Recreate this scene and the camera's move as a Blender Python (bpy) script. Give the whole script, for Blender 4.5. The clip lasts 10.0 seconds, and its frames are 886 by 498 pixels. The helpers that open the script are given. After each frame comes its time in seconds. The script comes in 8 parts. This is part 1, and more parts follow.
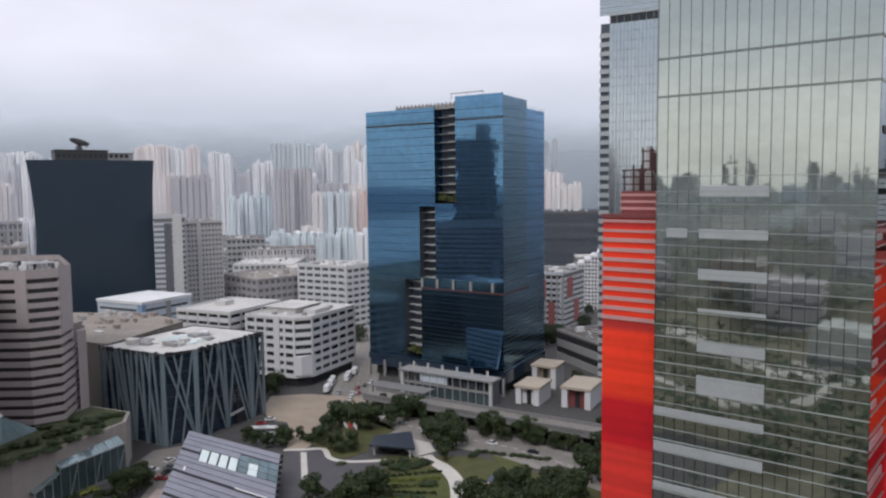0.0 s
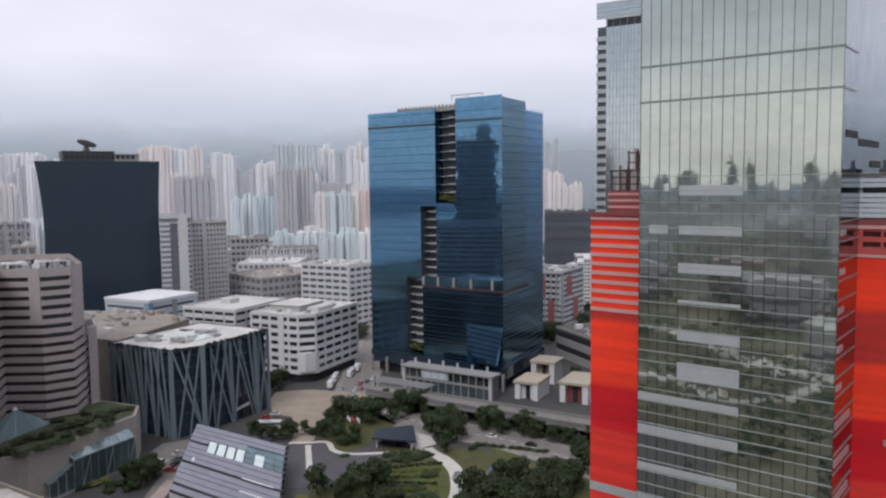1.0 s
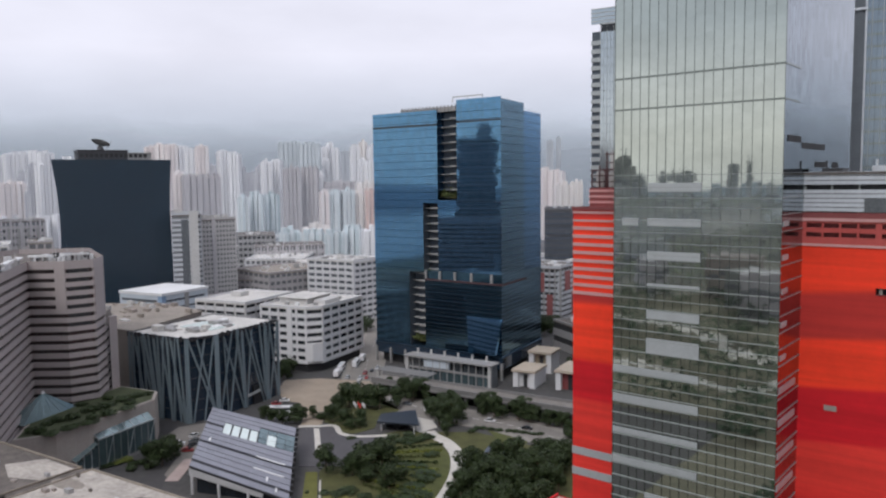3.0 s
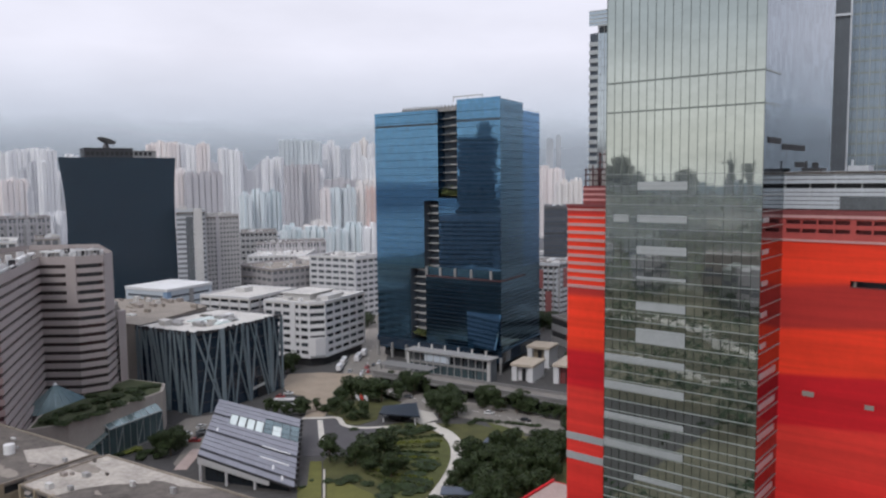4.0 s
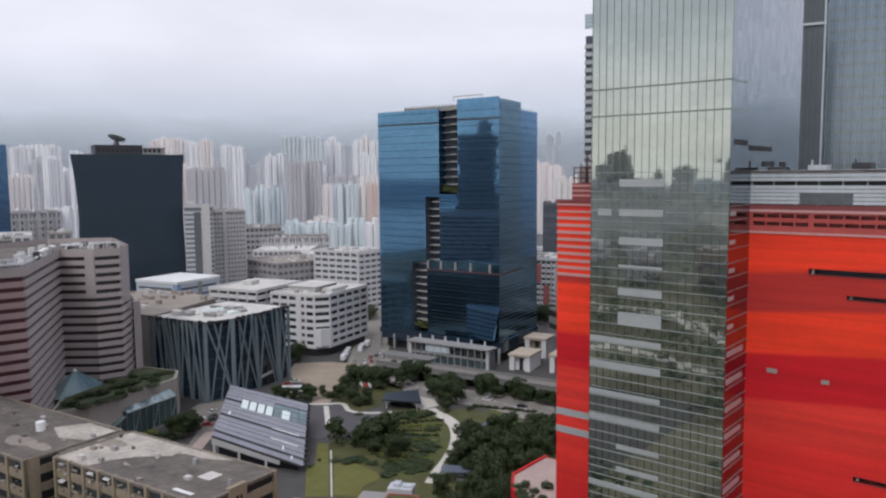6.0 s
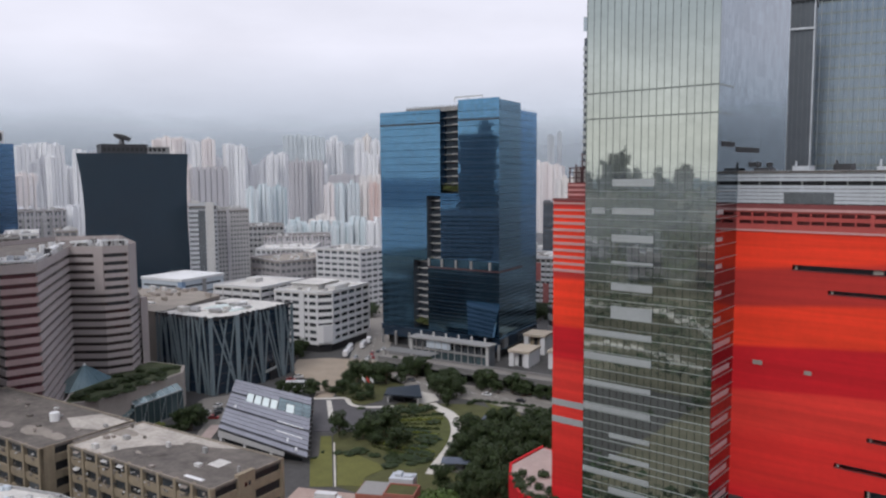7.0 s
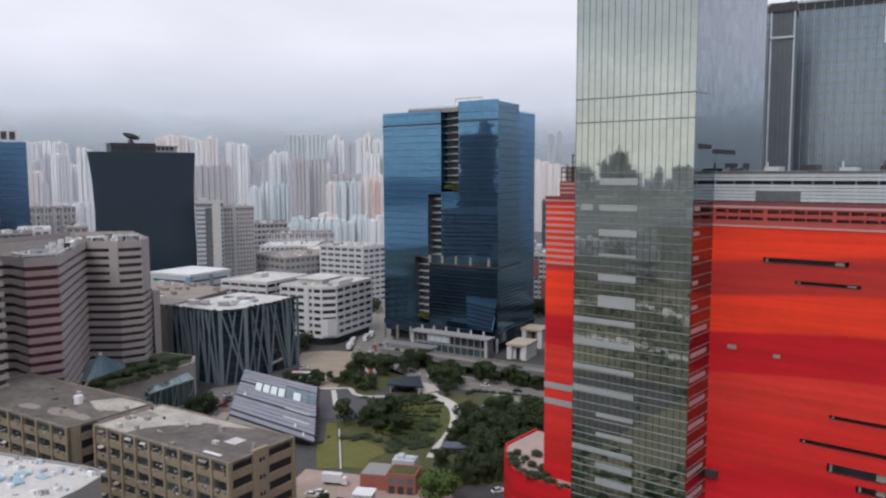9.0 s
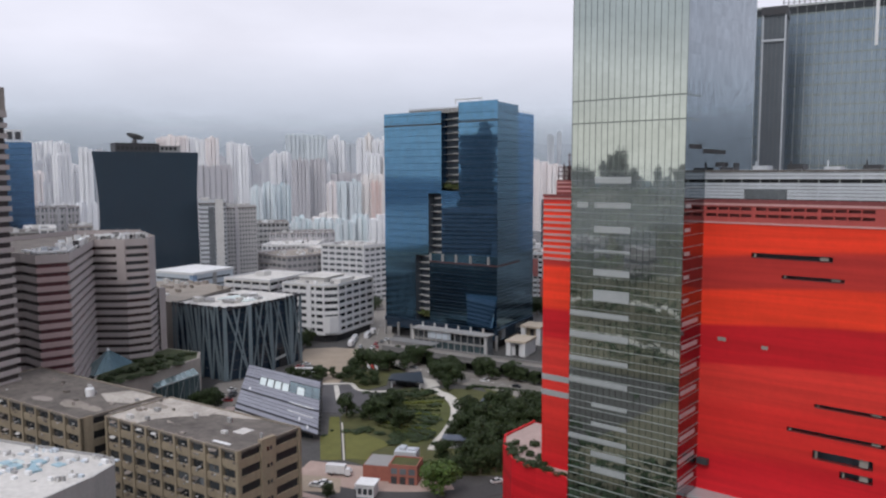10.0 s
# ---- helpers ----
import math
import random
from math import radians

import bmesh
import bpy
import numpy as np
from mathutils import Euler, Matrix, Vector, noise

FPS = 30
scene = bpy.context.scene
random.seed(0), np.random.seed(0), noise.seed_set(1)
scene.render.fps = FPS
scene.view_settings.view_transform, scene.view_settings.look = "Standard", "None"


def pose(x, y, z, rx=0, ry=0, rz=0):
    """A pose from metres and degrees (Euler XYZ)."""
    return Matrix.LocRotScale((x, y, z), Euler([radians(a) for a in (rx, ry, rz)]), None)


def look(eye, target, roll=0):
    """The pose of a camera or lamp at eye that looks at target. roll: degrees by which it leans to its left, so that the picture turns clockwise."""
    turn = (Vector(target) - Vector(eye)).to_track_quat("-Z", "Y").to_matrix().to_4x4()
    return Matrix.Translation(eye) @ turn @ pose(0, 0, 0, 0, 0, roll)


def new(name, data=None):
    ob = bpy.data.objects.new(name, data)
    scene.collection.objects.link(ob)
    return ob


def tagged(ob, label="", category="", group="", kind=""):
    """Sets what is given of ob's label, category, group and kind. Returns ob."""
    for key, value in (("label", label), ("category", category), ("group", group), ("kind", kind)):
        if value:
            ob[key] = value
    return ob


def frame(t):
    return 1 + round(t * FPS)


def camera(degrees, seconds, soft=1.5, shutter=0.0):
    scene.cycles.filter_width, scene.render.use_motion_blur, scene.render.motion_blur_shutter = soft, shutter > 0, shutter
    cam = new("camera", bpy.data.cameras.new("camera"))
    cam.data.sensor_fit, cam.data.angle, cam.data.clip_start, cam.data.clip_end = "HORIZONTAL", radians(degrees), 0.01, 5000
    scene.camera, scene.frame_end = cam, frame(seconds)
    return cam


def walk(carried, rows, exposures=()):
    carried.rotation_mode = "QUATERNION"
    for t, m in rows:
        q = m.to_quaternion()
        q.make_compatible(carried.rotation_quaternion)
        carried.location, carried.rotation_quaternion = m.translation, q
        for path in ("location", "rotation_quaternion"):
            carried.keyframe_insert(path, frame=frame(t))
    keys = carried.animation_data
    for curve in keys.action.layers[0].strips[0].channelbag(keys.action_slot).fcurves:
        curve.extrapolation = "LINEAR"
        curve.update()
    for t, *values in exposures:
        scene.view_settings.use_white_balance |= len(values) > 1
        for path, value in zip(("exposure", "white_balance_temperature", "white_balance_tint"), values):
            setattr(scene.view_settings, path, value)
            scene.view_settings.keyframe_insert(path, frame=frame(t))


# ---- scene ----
cam = camera(60.0, 10.0, soft=2.3)

PATH = [
    (0, (-6.866, -2.783, 98.403), (-8.125, -1.239, 98.234), -0.6),
    (0.5, (-4.11, -5.599, 98.381), (-5.371, -4.056, 98.211), -0.7),
    (1, (-1.276, -8.509, 98.426), (-2.54, -6.968, 98.257), -0.7),
    (1.5, (1.67, -11.498, 98.41), (0.404, -9.959, 98.241), -0.7),
    (2, (4.601, -14.587, 98.428), (3.333, -13.049, 98.258), -0.7),
    (2.5, (7.369, -17.743, 98.399), (6.1, -16.207, 98.227), -0.7),
    (4, (14.87, -27.186, 98.521), (13.6, -25.651, 98.341), -0.6),
    (4.5, (17.298, -30.137, 98.52), (16.028, -28.602, 98.338), -0.5),
    (5, (19.716, -32.97, 98.519), (18.445, -31.437, 98.335), -0.5),
    (5.5, (22.072, -35.801, 98.589), (20.801, -34.268, 98.402), -0.5),
    (7, (28.967, -43.95, 98.791), (27.694, -42.419, 98.6), -0.4),
    (7.5, (31.192, -46.579, 98.844), (29.918, -45.049, 98.653), -0.3),
    (8, (33.436, -49.287, 98.853), (32.162, -47.757, 98.661), -0.3),
    (8.5, (35.706, -52.018, 98.782), (34.432, -50.489, 98.59), -0.3),
    (9, (37.947, -54.774, 98.72), (36.673, -53.244, 98.527), -0.2),
    (9.5, (40.007, -57.501, 98.587), (38.733, -55.971, 98.394), -0.2),
    (10, (42.093, -60.288, 98.46), (40.82, -58.758, 98.267), -0.2),
]
walk(cam, [(t, look(eye, target, roll)) for t, eye, target, roll in PATH], exposures=[(0, 0.0, 6215, 13.3), (10, 0.0, 6215, 13.3)])

# ---- world, sun ----
SUN_EL, SUN_AZ = radians(50), radians(165)
world = bpy.data.worlds.new("overcast_sky")
scene.world = world
world.use_nodes = True
_nt = world.node_tree
_nt.nodes.clear()


def wnode(kind, **kw):
    n = _nt.nodes.new(kind)
    for k, v in kw.items():
        n.inputs[k].default_value = v
    return n


_sky = wnode("ShaderNodeTexSky")
_sky.sky_type, _sky.sun_disc, _sky.sun_elevation, _sky.sun_rotation = "NISHITA", False, SUN_EL, SUN_AZ
_tc = wnode("ShaderNodeTexCoord")
_sep = wnode("ShaderNodeSeparateXYZ")
_nt.links.new(_tc.outputs["Generated"], _sep.inputs[0])
_map = wnode("ShaderNodeMapping", Scale=(1.3, 1.3, 4.0))
_nt.links.new(_tc.outputs["Generated"], _map.inputs[0])
_cl = wnode("ShaderNodeTexNoise", Scale=2.2, Detail=6.0, Roughness=0.55)
_nt.links.new(_map.outputs[0], _cl.inputs["Vector"])
# overcast deck: paler towards the middle heights, greyer close to the horizon
_ramp = wnode("ShaderNodeValToRGB")
for pos, col in ((0.0, (0.38, 0.44, 0.50)), (0.05, (0.46, 0.51, 0.57)), (0.09, (0.58, 0.61, 0.67)), (0.16, (0.80, 0.795, 0.85)), (0.3, (0.80, 0.795, 0.85)), (1.0, (0.90, 0.92, 1.0))):
    e = _ramp.color_ramp.elements.new(pos) if pos not in (0.0, 1.0) else _ramp.color_ramp.elements[-int(pos)]
    e.color = (*col, 1)
_nt.links.new(_sep.outputs["Z"], _ramp.inputs[0])
_str = wnode("ShaderNodeMapRange", **{"From Min": 0.3, "From Max": 0.7, "To Min": 0.93, "To Max": 1.07})
_nt.links.new(_cl.outputs["Fac"], _str.inputs["Value"])
_mul = wnode("ShaderNodeVectorMath")
_mul.operation = "SCALE"
# brighter, warmer horizon on the sun's side
_warm = wnode("ShaderNodeValToRGB")
for pos, col in ((0.0, (0.79, 0.785, 0.73)), (0.05, (0.83, 0.815, 0.75)), (0.11, (0.79, 0.785, 0.755)), (0.19, (0.57, 0.60, 0.62)), (0.4, (0.60, 0.63, 0.66)), (1.0, (0.90, 0.92, 1.0))):
    e = _warm.color_ramp.elements.new(pos) if pos not in (0.0, 1.0) else _warm.color_ramp.elements[-int(pos)]
    e.color = (*col, 1)
_nt.links.new(_sep.outputs["Z"], _warm.inputs[0])
_side = wnode("ShaderNodeMapRange", **{"From Min": -0.1, "From Max": 0.6})
_dot = wnode("ShaderNodeVectorMath")
_dot.operation = "DOT_PRODUCT"
_dot.inputs[1].default_value = (math.sin(SUN_AZ), math.cos(SUN_AZ), 0)
_nt.links.new(_tc.outputs["Generated"], _dot.inputs[0])
_nt.links.new(_dot.outputs["Value"], _side.inputs["Value"])
_both = wnode("ShaderNodeMix")
_both.data_type = "RGBA"
_nt.links.new(_side.outputs[0], _both.inputs[0])
_nt.links.new(_ramp.outputs[0], _both.inputs[6])
_nt.links.new(_warm.outputs[0], _both.inputs[7])
_nt.links.new(_both.outputs[2], _mul.inputs[0])
_lift = wnode("ShaderNodeMapRange", **{"From Min": 0.35, "From Max": 0.65, "To Min": 0.80, "To Max": 1.14})
_nt.links.new(_cl.outputs["Fac"], _lift.inputs["Value"])
_amp = wnode("ShaderNodeMix")
_nt.links.new(_side.outputs[0], _amp.inputs[0])
_nt.links.new(_str.outputs[0], _amp.inputs[2])
_nt.links.new(_lift.outputs[0], _amp.inputs[3])
_nt.links.new(_amp.outputs[0], _mul.inputs["Scale"])
_b1 = wnode("ShaderNodeBackground", Strength=0.05)
_b2 = wnode("ShaderNodeBackground", Strength=1.12)
_nt.links.new(_sky.outputs[0], _b1.inputs[0])
_nt.links.new(_mul.outputs[0], _b2.inputs[0])
_mx = wnode("ShaderNodeMixShader", Fac=0.93)
_nt.links.new(_b1.outputs[0], _mx.inputs[1])
_nt.links.new(_b2.outputs[0], _mx.inputs[2])
_wo = wnode("ShaderNodeOutputWorld")
_nt.links.new(_mx.outputs[0], _wo.inputs[0])

sun = new("sun", bpy.data.lights.new("sun", "SUN"))
sun.data.energy, sun.data.angle, sun.data.color = 1.5, radians(25), (1.0, 0.96, 0.9)
sun.matrix_world = look((0, 0, 300), (300 * math.sin(SUN_AZ + math.pi) , 300 * math.cos(SUN_AZ + math.pi), 300 - 300 * math.tan(SUN_EL)))


# ---- materials ----
def material(name, base, rough=0.8, metal=0.0, var=0.18, scale=0.25, fine=3.0, bump=0.0, streak=0.0, island=0.0, spec=0.5, waves=0.0, dark=None):
    """A surface with coarse and fine variation in metres; streak: rain streaks down walls; island: variation from piece to piece."""
    m = bpy.data.materials.new(name)
    m.use_nodes = True
    nt = m.node_tree
    bsdf = nt.nodes["Principled BSDF"]

    def N(kind, **kw):
        n = nt.nodes.new(kind)
        for k, v in kw.items():
            n.inputs[k].default_value = v
        return n
    geo = N("ShaderNodeNewGeometry")
    n1 = N("ShaderNodeTexNoise", Scale=scale, Detail=4.0, Roughness=0.6)
    n2 = N("ShaderNodeTexNoise", Scale=fine, Detail=3.0, Roughness=0.6)
    nt.links.new(geo.outputs["Position"], n1.inputs["Vector"])
    nt.links.new(geo.outputs["Position"], n2.inputs["Vector"])
    add = N("ShaderNodeMath")
    add.operation = "ADD"
    nt.links.new(n1.outputs["Fac"], add.inputs[0])
    nt.links.new(n2.outputs["Fac"], add.inputs[1])
    src = add
    if streak:
        mp = N("ShaderNodeMapping", Scale=(1.0, 1.0, 0.04))
        nt.links.new(geo.outputs["Position"], mp.inputs[0])
        n3 = N("ShaderNodeTexNoise", Scale=0.9, Detail=3.0)
        nt.links.new(mp.outputs[0], n3.inputs["Vector"])
        mm = N("ShaderNodeMath")
        mm.operation = "MULTIPLY_ADD"
        nt.links.new(n3.outputs["Fac"], mm.inputs[0])
        mm.inputs[1].default_value = streak
        nt.links.new(add.outputs[0], mm.inputs[2])
        src = mm
    mr = N("ShaderNodeMapRange", **{"From Min": 0.6, "From Max": 1.4 + streak, "To Min": 1 - var, "To Max": 1 + var})
    nt.links.new(src.outputs[0], mr.inputs["Value"])
    val = mr
    if island:
        oi = N("ShaderNodeObjectInfo")
        m2 = N("ShaderNodeMapRange", **{"To Min": 1 - island, "To Max": 1 + island})
        s2 = N("ShaderNodeMath")
        s2.operation = "ADD"
        nt.links.new(oi.outputs["Random"], s2.inputs[0])
        nt.links.new(geo.outputs["Random Per Island"], s2.inputs[1])
        fr = N("ShaderNodeMath")
        fr.operation = "FRACT"
        nt.links.new(s2.outputs[0], fr.inputs[0])
        nt.links.new(fr.outputs[0], m2.inputs["Value"])
        m3 = N("ShaderNodeMath")
        m3.operation = "MULTIPLY"
        nt.links.new(mr.outputs[0], m3.inputs[0])
        nt.links.new(m2.outputs[0], m3.inputs[1])
        val = m3
    sc = N("ShaderNodeVectorMath")
    sc.operation = "SCALE"
    sc.inputs[0].default_value = base
    nt.links.new(val.outputs[0], sc.inputs["Scale"])
    nt.links.new(sc.outputs[0], bsdf.inputs["Base Color"])
    bsdf.inputs["Roughness"].default_value = rough
    bsdf.inputs["Metallic"].default_value = metal
    bsdf.inputs["Specular IOR Level"].default_value = spec
    if bump or waves:
        bp = N("ShaderNodeBump", Strength=bump or 1.0, Distance=0.05)
        nt.links.new(n2.outputs["Fac"], bp.inputs["Height"])
        if waves:
            nw = N("ShaderNodeTexNoise", Scale=0.35, Detail=1.5)
            nt.links.new(geo.outputs["Position"], nw.inputs["Vector"])
            nt.links.new(nw.outputs["Fac"], bp.inputs["Height"])
            bp.inputs["Distance"].default_value = waves
        nt.links.new(bp.outputs[0], bsdf.inputs["Normal"])
    m["base"] = base
    return m


M = {}
M["asphalt"] = material("asphalt", (0.055, 0.052, 0.052), 0.9, var=0.3, scale=0.06, fine=1.2, bump=0.3)
M["ground"] = material("city_ground", (0.065, 0.062, 0.06), 0.9, var=0.35, scale=0.02, fine=0.4)
M["paving"] = material("paving", (0.24, 0.22, 0.195), 0.85, var=0.22, scale=0.12, fine=2.0)
M["tan"] = material("tan_paving", (0.31, 0.25, 0.19), 0.85, var=0.25, scale=0.12, fine=1.6)
M["pinkpave"] = material("pinkish_paving", (0.36, 0.265, 0.225), 0.85, var=0.25, scale=0.12, fine=1.6)
M["pinkpale"] = material("pale_pink_paving", (0.42, 0.33, 0.30), 0.85, var=0.2, scale=0.12, fine=1.6)
M["darkpave"] = material("dark_paving", (0.078, 0.073, 0.077), 0.85, var=0.2, scale=0.2, fine=2.0)
M["path"] = material("pale_path", (0.52, 0.49, 0.44), 0.85, var=0.15, scale=0.2, fine=3.0)
M["road"] = material("worn_concrete_road", (0.20, 0.182, 0.163), 0.9, var=0.28, scale=0.07, fine=1.0, bump=0.2)
M["white_line"] = material("road_paint", (0.72, 0.72, 0.70), 0.7, var=0.2, fine=5.0)
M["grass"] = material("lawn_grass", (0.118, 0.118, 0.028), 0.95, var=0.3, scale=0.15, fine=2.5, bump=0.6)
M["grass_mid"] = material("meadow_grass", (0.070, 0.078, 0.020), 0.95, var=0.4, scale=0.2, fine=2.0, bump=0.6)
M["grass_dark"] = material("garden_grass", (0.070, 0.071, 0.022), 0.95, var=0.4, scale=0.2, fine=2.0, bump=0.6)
M["bed"] = material("planting_bed", (0.055, 0.066, 0.03), 0.95, var=0.5, scale=0.4, fine=3.0)
M["leaf"] = material("leaf", (0.029, 0.045, 0.014), 0.6, var=0.35, scale=0.3, fine=2.0, island=0.45, spec=0.3)
M["leaf_olive"] = material("olive_leaf", (0.082, 0.10, 0.034), 0.6, var=0.35, scale=0.3, fine=2.0, island=0.4, spec=0.3)
M["leaf_light"] = material("leaf_light", (0.15, 0.17, 0.036), 0.6, var=0.35, scale=0.3, fine=2.0, island=0.45, spec=0.3)
M["bark"] = material("bark", (0.11, 0.085, 0.06), 0.9, var=0.3, fine=6.0, bump=0.5)
M["white"] = material("white_wall_paint", (0.62, 0.615, 0.62), 0.75, var=0.10, scale=0.12, fine=1.5, streak=0.5)
M["offwhite"] = material("weathered_white_wall", (0.50, 0.49, 0.475), 0.8, var=0.2, scale=0.1, fine=1.0, streak=0.8)
M["palewall"] = material("pale_blue_wall", (0.50, 0.55, 0.60), 0.75, var=0.12, streak=0.4)
M["beige"] = material("beige_tile_wall", (0.37, 0.325, 0.315), 0.75, var=0.15, scale=0.1, fine=1.0, streak=0.5)
M["beige_red"] = material("red_beige_tile_wall", (0.35, 0.255, 0.25), 0.75, var=0.15, scale=0.1, fine=1.0, streak=0.5)
M["ochre"] = material("ochre_render", (0.265, 0.215, 0.15), 0.85, var=0.32, scale=0.15, fine=1.2, streak=1.0)
M["greywall"] = material("grey_wall", (0.30, 0.295, 0.29), 0.85, var=0.2, scale=0.1, fine=1.0, streak=0.6)
M["brownwall"] = material("brown_grey_wall", (0.27, 0.235, 0.21), 0.85, var=0.2, scale=0.1, fine=1.0, streak=0.6)
M["roofgrey"] = material("stained_roof_screed", (0.118, 0.102, 0.09), 0.9, var=0.55, scale=0.09, fine=0.5)
M["roofpale"] = material("pale_roof_screed", (0.52, 0.50, 0.47), 0.85, var=0.25, scale=0.06, fine=0.6)
M["roofwhite"] = material("white_roof_sheet", (0.70, 0.70, 0.70), 0.7, var=0.15, scale=0.06, fine=0.6)
M["rooftan"] = material("tan_roof_screed", (0.26, 0.228, 0.195), 0.9, var=0.3, scale=0.08, fine=0.7)
M["win"] = material("window_glass_dark", (0.035, 0.04, 0.045), 0.12, 0.0, var=0.3, scale=0.3, island=0.5, spec=0.8)
M["win_grey"] = material("window_glass_grey", (0.10, 0.11, 0.12), 0.2, 0.0, var=0.3, scale=0.3, island=0.5, spec=0.8)
M["win_brown"] = material("bronze_window_glass", (0.046, 0.037, 0.037), 0.2, 0.0, var=0.3, scale=0.3, spec=0.6)
M["blueglass"] = material("blue_mirror_glass", (0.15, 0.32, 0.52), 0.05, 1.0, var=0.05, scale=0.1, fine=0.5, island=0.10, waves=0.004)
# darker copy of the blue glass; dim reflections are put into its colour
M["blueglass_dark"] = material("dim_reflection_blue_glass", (0.12, 0.23, 0.315), 0.16, 1.0, var=0.08, scale=0.1, fine=0.5, island=0.06, waves=0.004)
M["bankglass"] = material("deep_blue_glass", (0.085, 0.165, 0.30), 0.2, 1.0, var=0.08, scale=0.08, fine=0.5, waves=0.004)
M["bluespandrel"] = material("dark_spandrel", (0.055, 0.10, 0.155), 0.35, 0.8, var=0.1)
M["blackglass"] = material("black_glass", (0.012, 0.029, 0.047), 0.35, 0.0, var=0.12, scale=0.05, fine=0.3, spec=0.45)
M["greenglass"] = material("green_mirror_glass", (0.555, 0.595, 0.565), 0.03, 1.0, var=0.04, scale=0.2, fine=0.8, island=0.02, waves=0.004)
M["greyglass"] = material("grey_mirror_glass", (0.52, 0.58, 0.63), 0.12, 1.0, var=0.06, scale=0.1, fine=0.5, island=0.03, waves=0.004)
# side face's dim reflection is put into this darker glass colour
M["sideglass"] = material("dim_reflection_side_glass", (0.28, 0.325, 0.36), 0.06, 1.0, var=0.08, scale=0.1, fine=0.5, island=0.10, waves=0.004)
M["sand"] = material("sand_roof", (0.44, 0.375, 0.30), 0.85, var=0.15, scale=0.1, fine=0.8)
M["tealglass"] = material("teal_roof_glass", (0.12, 0.175, 0.19), 0.08, 0.6, var=0.2, scale=0.2, fine=1.0, island=0.2)
M["tealpale"] = material("pale_teal_roof_glass", (0.24, 0.315, 0.325), 0.12, 0.5, var=0.2, scale=0.2, fine=1.0, island=0.2)
M["paleglass"] = material("pale_roof_light", (0.62, 0.70, 0.68), 0.25, 0.0, var=0.12, scale=0.3, spec=0.6)
M["mullion"] = material("aluminium_mullion", (0.36, 0.37, 0.36), 0.45, 0.6, var=0.1)
M["mullion_mid"] = material("grey_mullion", (0.24, 0.265, 0.25), 0.2, 1.0, var=0.1)
M["transom"] = material("pale_transom", (0.29, 0.315, 0.30), 0.5, 0.1, var=0.15)
M["silver"] = material("silver_panel", (0.43, 0.45, 0.455), 0.4, 0.3, var=0.12, scale=0.3)
M["louvre"] = material("grey_louvre", (0.56, 0.585, 0.62), 0.5, 0.4, var=0.15)
M["solar"] = material("solar_panel", (0.20, 0.205, 0.24), 0.3, 0.2, var=0.16, scale=0.25, island=0.07, spec=0.6)
M["steel"] = material("grey_green_steel", (0.17, 0.215, 0.24), 0.5, 0.1, var=0.15, scale=0.3)
M["steel_dark"] = material("dark_steel", (0.06, 0.06, 0.065), 0.5, 0.4, var=0.2)
M["dark"] = material("dark_interior", (0.02, 0.02, 0.022), 0.7, var=0.3)
M["shaft"] = material("grey_lift_shaft", (0.115, 0.132, 0.15), 0.5, var=0.15)
M["navy"] = material("navy_glass", (0.020, 0.034, 0.055), 0.12, 0.0, var=0.25, scale=0.15, spec=0.8)
M["win_pale"] = material("pale_window_glass", (0.17, 0.175, 0.185), 0.25, 0.0, var=0.35, scale=0.4, fine=1.2, spec=0.7)
M["plum"] = material("deep_red_steel", (0.075, 0.032, 0.034), 0.6, var=0.3)
# dark colour stands in for the shade inside slots and recesses
M["slot"] = material("shade_coloured_wall", (0.06, 0.075, 0.095), 0.6, var=0.25)
M["roofpatch"] = material("pale_worn_screed", (0.38, 0.345, 0.305), 0.9, var=0.4, scale=0.15, fine=0.8)
M["win_maroon"] = material("maroon_window_glass", (0.075, 0.022, 0.028), 0.3, 0.0, var=0.3, scale=0.3, spec=0.5)
M["towerglass"] = material("hazy_grey_mirror_glass", (0.25, 0.30, 0.355), 0.2, 1.0, var=0.08, scale=0.03, fine=0.5, island=0.03, waves=0.004)
# darker copy of leaf, with the woods' shade put into its colour
M["leaf_dark"] = material("shaded_leaf", (0.019, 0.038, 0.013), 0.7, var=0.4, scale=0.05, fine=1.0, island=0.45, spec=0.3)
M["coping"] = material("weathered_coping", (0.24, 0.205, 0.165), 0.9, var=0.35, scale=0.2, fine=1.0)
M["core"] = material("dark_core", (0.016, 0.02, 0.026), 0.15, 0.0, var=0.2, spec=0.6)
M["concrete"] = material("concrete", (0.275, 0.268, 0.26), 0.85, var=0.2, scale=0.15, fine=1.0, streak=0.5)
M["oldconcrete"] = material("weathered_grey_concrete", (0.185, 0.18, 0.175), 0.85, var=0.25, scale=0.12, fine=1.0, streak=0.6)
M["brick"] = material("red_brick", (0.30, 0.105, 0.075), 0.85, var=0.22, scale=0.3, fine=3.0)
M["redsteel"] = material("dark_red_steel", (0.20, 0.05, 0.05), 0.6, var=0.2)
M["redpink"] = material("pale_red_strip", (0.54, 0.29, 0.275), 0.6, var=0.12)
M["planting"] = M["leaf_light"]


